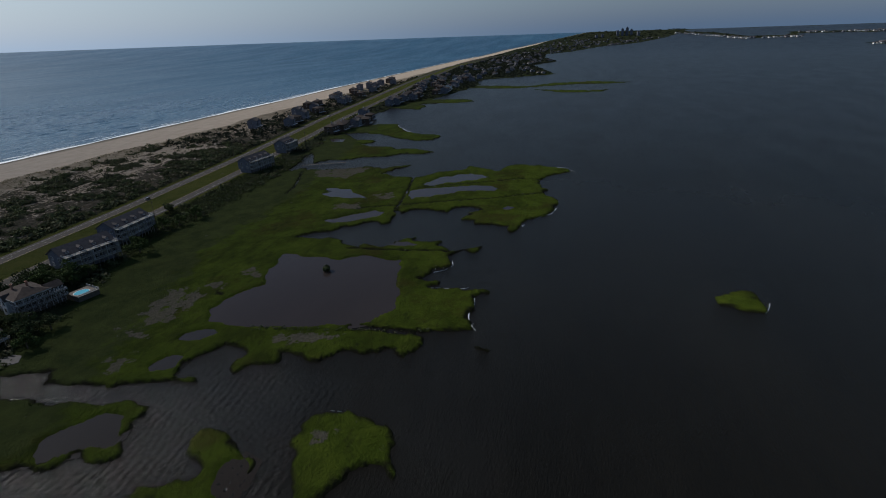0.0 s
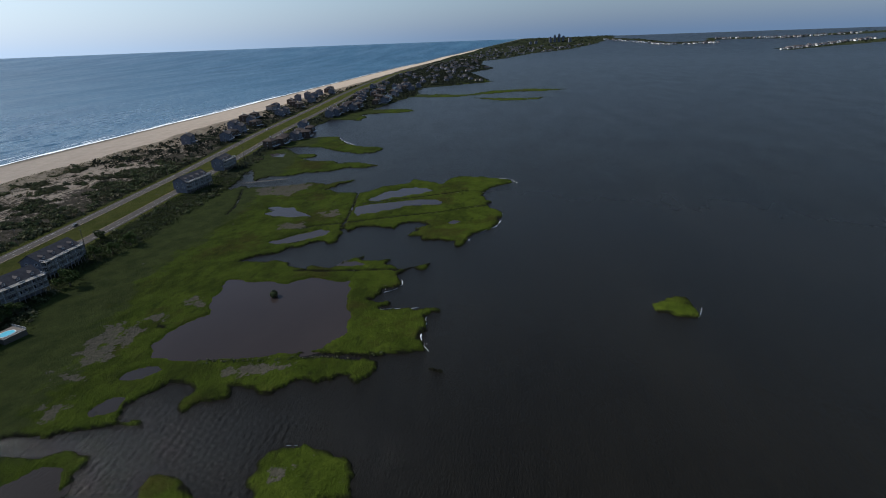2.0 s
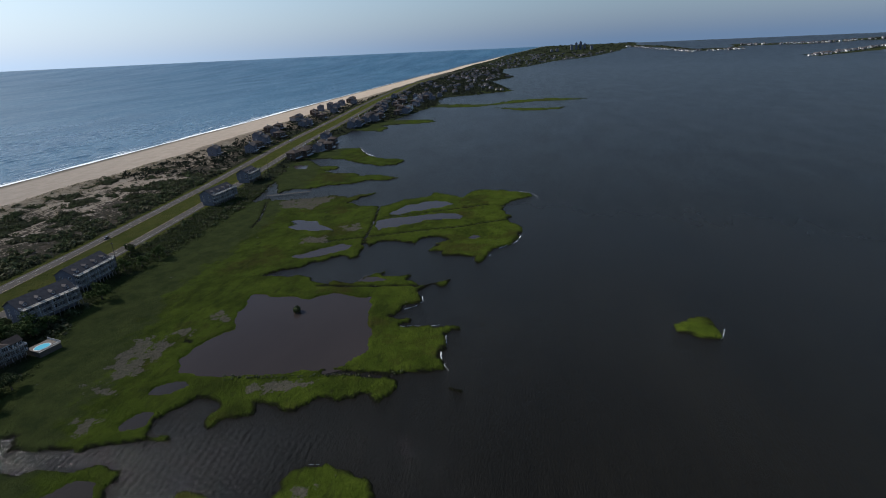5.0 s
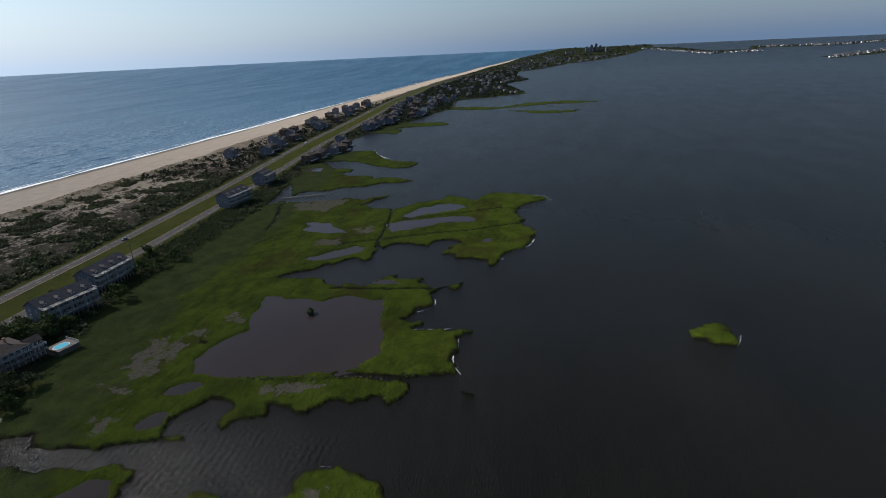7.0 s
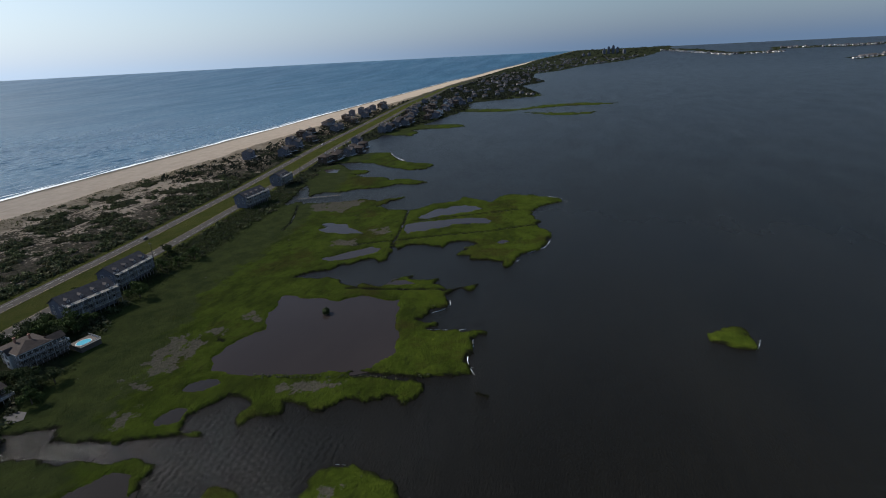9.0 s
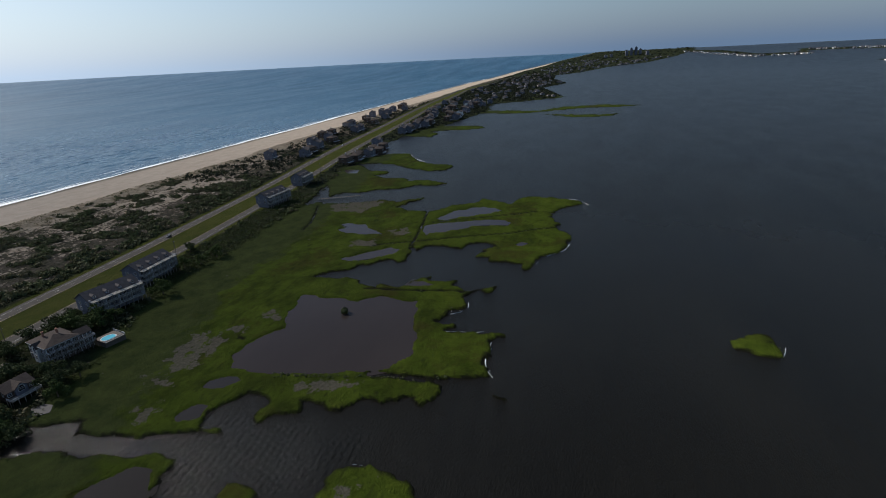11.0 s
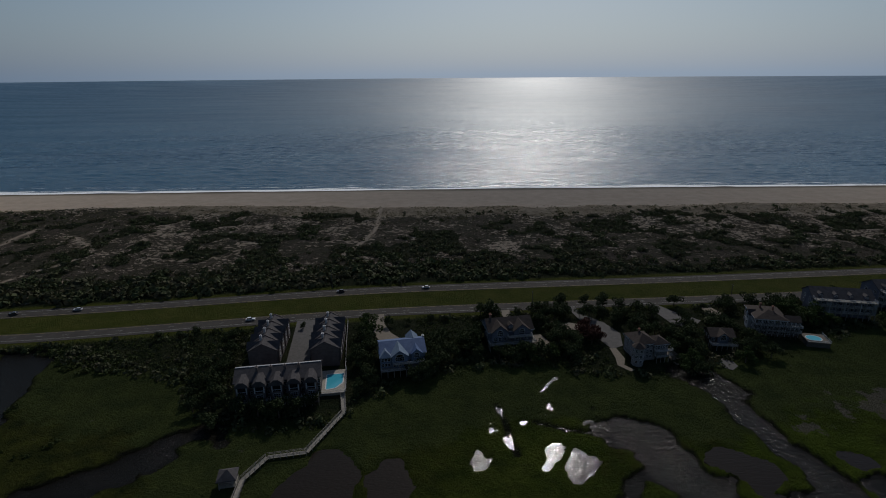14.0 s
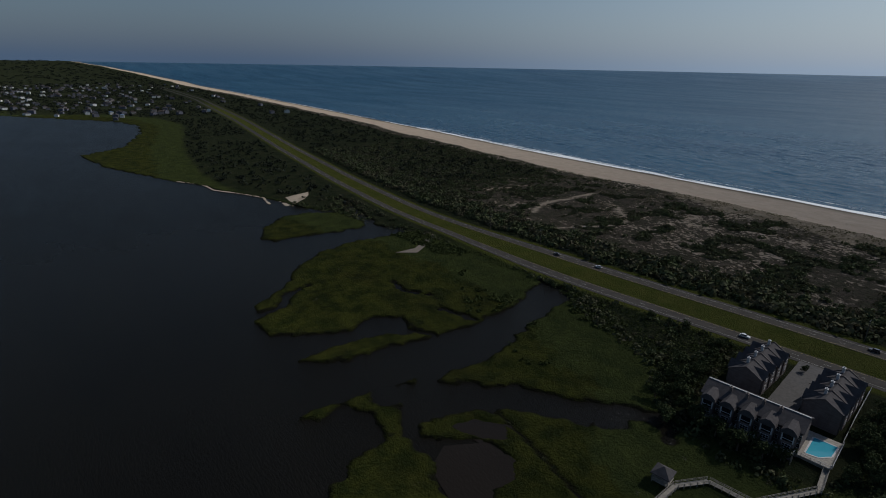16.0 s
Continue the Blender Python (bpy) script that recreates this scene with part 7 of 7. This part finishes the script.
for cx, off, paint, lab in ((-187, 15.5, SILVER_CAR, "silver car on the seaward carriageway"), (-47, 16, DARK_CAR, "black car on the seaward carriageway"), (-92, -14, WHITE_CAR, "white car on the bay side carriageway"),
                            (330, 13, DARK_CAR, "dark car beside the dunes"), (-219, 15, DARK_CAR, "dark car by the thicket"), (2, 15.5, SILVER_CAR, "silver car on the far lanes"), (760, 15, WHITE_CAR, "white car far up the road")):
    car(cx, off, paint, "car", lab)


def foam_line(name, line, wide, broken, label, seed, material=FOAM, lift=0.07, category="foam"):
    """A ragged ribbon of foam along a line of (x, y) places, lying on the water."""
    co, quads = [], []
    pts = np.array(line, float)
    seg = np.hypot(*np.diff(pts, axis=0).T)
    s = np.concatenate([[0], np.cumsum(seg)])
    u = np.arange(0, s[-1], max(0.35, wide * 0.35))
    px, py = np.interp(u, s, pts[:, 0]), np.interp(u, s, pts[:, 1])
    tx, ty = np.gradient(px), np.gradient(py)
    n = np.hypot(tx, ty)
    nx, ny = -ty / n, tx / n
    wob = wide * 1.2 * (fractal(u, u * 0, wide * 12, 3, seed) - 0.5)
    w = wide * np.clip(fractal(u, u * 0 + 9, wide * 7, 3, seed + 3) * 2.2 - broken, 0, 1.4)
    z = lift + 0.0 * u
    a = np.stack([px + nx * (wob - w / 2), py + ny * (wob - w / 2), z], 1)
    b = np.stack([px + nx * (wob + w / 2), py + ny * (wob + w / 2), z], 1)
    mid = np.stack([px + nx * wob, py + ny * wob, z + 0.10], 1)
    co = np.stack([a, mid, b], 1).reshape(-1, 3)
    k = np.where((w[:-1] > 0.02) | (w[1:] > 0.02))[0]
    q = np.concatenate([np.stack([3 * k, 3 * k + 1, 3 * k + 4, 3 * k + 3], 1), np.stack([3 * k + 1, 3 * k + 2, 3 * k + 5, 3 * k + 4], 1)])
    return tagged(raw_mesh(name, co, q, material), label, category, kind="stuff")


sx = np.arange(-2400, 3000, 12.0)
near = np.arange(-900, 1300, 6.0)
foam_line("surf", [(a, float(SHORE(a)) + 2.5 + 3 * math.sin(a / 90)) for a in near], 7.0, 0.15, "white wash of small waves on the beach", 61)
foam_line("surf", [(a, float(SHORE(a)) + 9 + 4 * math.sin(a / 60 + 2)) for a in near], 4.2, 0.62, "broken white crests just off the beach", 65)
foam_line("surf", [(a, float(SHORE(a)) + 17 + 5 * math.sin(a / 48)) for a in near], 3.0, 0.95, "thin broken crests behind the surf", 67)
foam_line("surf", [(a, float(SHORE(a)) + 27 + 6 * math.sin(a / 75 + 1)) for a in near], 2.6, 1.10, "scattered breaking crests off the beach", 69)
foam_line("surf", [(a, float(SHORE(a)) + 3) for a in sx if not -900 < a < 1290 and math.hypot(a, float(SHORE(a))) < 2900], 4.5, 0.45, "distant white wash along the beach", 71)

foam_line("shore_sand", [(-650, 91), (-603, 107), (-579, 124), (-544, 127), (-517, 144), (-487, 156), (-460, 152)], 2.8, 0.1, "thin strip of pale sand along the bay shore", 75, bpy.data.materials["bay_sand"], 0.45, "sand")


def edge_foam(spots):
    """Flecks of foam where ripples break against the marsh banks."""
    steep = np.zeros(GZ.shape, bool)
    top = np.maximum.reduce([GZ[1:-1, 2:], GZ[1:-1, :-2], GZ[2:, 1:-1], GZ[:-2, 1:-1]])
    steep[1:-1, 1:-1] = (GZ[1:-1, 1:-1] < 0.0) & (top > 0.0)
    jj, ii = np.where(steep)
    ex, ey = gx[ii], gy[jj]
    co, quads = [], []
    for cx, cy, r, share in spots:
        near_ = np.hypot(ex - cx, ey - cy) < r
        for bx_, by_ in zip(ex[near_], ey[near_]):
            if random.random() > share:
                continue
            for _ in range(random.randint(2, 6)):
                px, py, rad = bx_ + random.gauss(0, 0.3), by_ + random.gauss(0, 0.3), random.uniform(0.04, 0.13)
                a_ = len(co)
                co += [(px + rad * random.uniform(0.5, 1.3) * math.cos(math.tau * k / 4 + 0.4), py + rad * random.uniform(0.5, 1.3) * math.sin(math.tau * k / 4 + 0.4), random.uniform(0.05, 0.12)) for k in range(4)]
                quads.append((a_, a_ + 1, a_ + 2, a_ + 3))
    return tagged(raw_mesh("edge_foam", np.array(co), np.array(quads), FOAM), "flecks of white foam against the marsh banks", "foam", kind="stuff")


edge_foam(((189, 30, 6, 0.3), (174, 24, 7, 0.2), (241, 58, 8, 0.15), (304, 26, 12, 0.15)))
for k, (line, wide, broken) in enumerate([
    ([(705.6, 227.1), (676, 214.9), (656.1, 202.8), (640.8, 189.6), (629.5, 176.4)], 1.8, 0.35),
    ([(220.1, 32.6), (213.8, 34.3), (208.4, 33.7), (203.1, 34.9), (197.2, 34), (191.4, 32.1), (186.7, 29.1)], 0.9, 0.3),
    ([(254.2, 53.1), (248.2, 51.6), (242.3, 54.6), (238.8, 59.2), (232.6, 60.9)], 0.7, 0.5),
    ([(220.9, 59), (221.9, 52.3), (221.9, 44.2), (224, 39.1)], 0.6, 0.45),
    ([(367.5, 2.4), (351.8, 2.9), (339.3, 6), (332.6, 11.8), (326.2, 17.3), (312.2, 22.5)], 1.1, 0.6),
    ([(429.4, 18.1), (414.8, 19.7), (402.6, 17.3)], 1, 0.5),
    ([(452.2, -9.4), (465.2, -3.1), (469.1, 6.9)], 1, 0.7),
    ([(130.4, 68.3), (130.7, 62.6), (129.9, 55.6)], 0.3, 0.7),
    ([(230.1, -89.1), (223.8, -86.8), (218.1, -83.2)], 0.9, 0.5)]):
    foam_line("edge_foam", line, 0.6 * wide, 0.45 + broken, "thin white foam line against a marsh bank", 93 + 2 * k)


def pond_islet():
    """The dark bushy islet that stands in the great pond."""
    h = thing("bush_islet", 231.3, 114, -0.2, 0, "dark bushy islet standing in the still pond", "bush")
    bm = bmesh.new()
    ring = [(2.6 * (0.8 + 0.3 * math.sin(3 * k)) * math.cos(math.tau * k / 12), 2.0 * (0.85 + 0.25 * math.cos(2 * k)) * math.sin(math.tau * k / 12)) for k in range(12)]
    lo, hi = [bm.verts.new((a, b, -0.3)) for a, b in ring], [bm.verts.new((a * 0.8, b * 0.8, 0.55)) for a, b in ring]
    bm.faces.new(hi), bm.faces.new(lo[::-1])
    for k in range(12):
        bm.faces.new((lo[k], lo[(k + 1) % 12], hi[(k + 1) % 12], hi[k]))
    part("mound", bm, BARK, h)
    d = rng.normal(size=(420, 3))
    d /= np.linalg.norm(d, axis=1)[:, None]
    c = d * (0.55 + 0.5 * rng.random((420, 1))) * np.array([2.3, 1.9, 1.9]) + np.array([0, 0, 1.6])
    c[:, 2] = np.maximum(c[:, 2], 0.4)
    co = cards(c, d + 0.6 * rng.normal(size=d.shape), 0.22 + 0.25 * rng.random(420))
    crown = raw_mesh("foliage", co, np.arange(len(co)).reshape(-1, 4), PINE_LEAF)
    crown.parent = h


pond_islet()
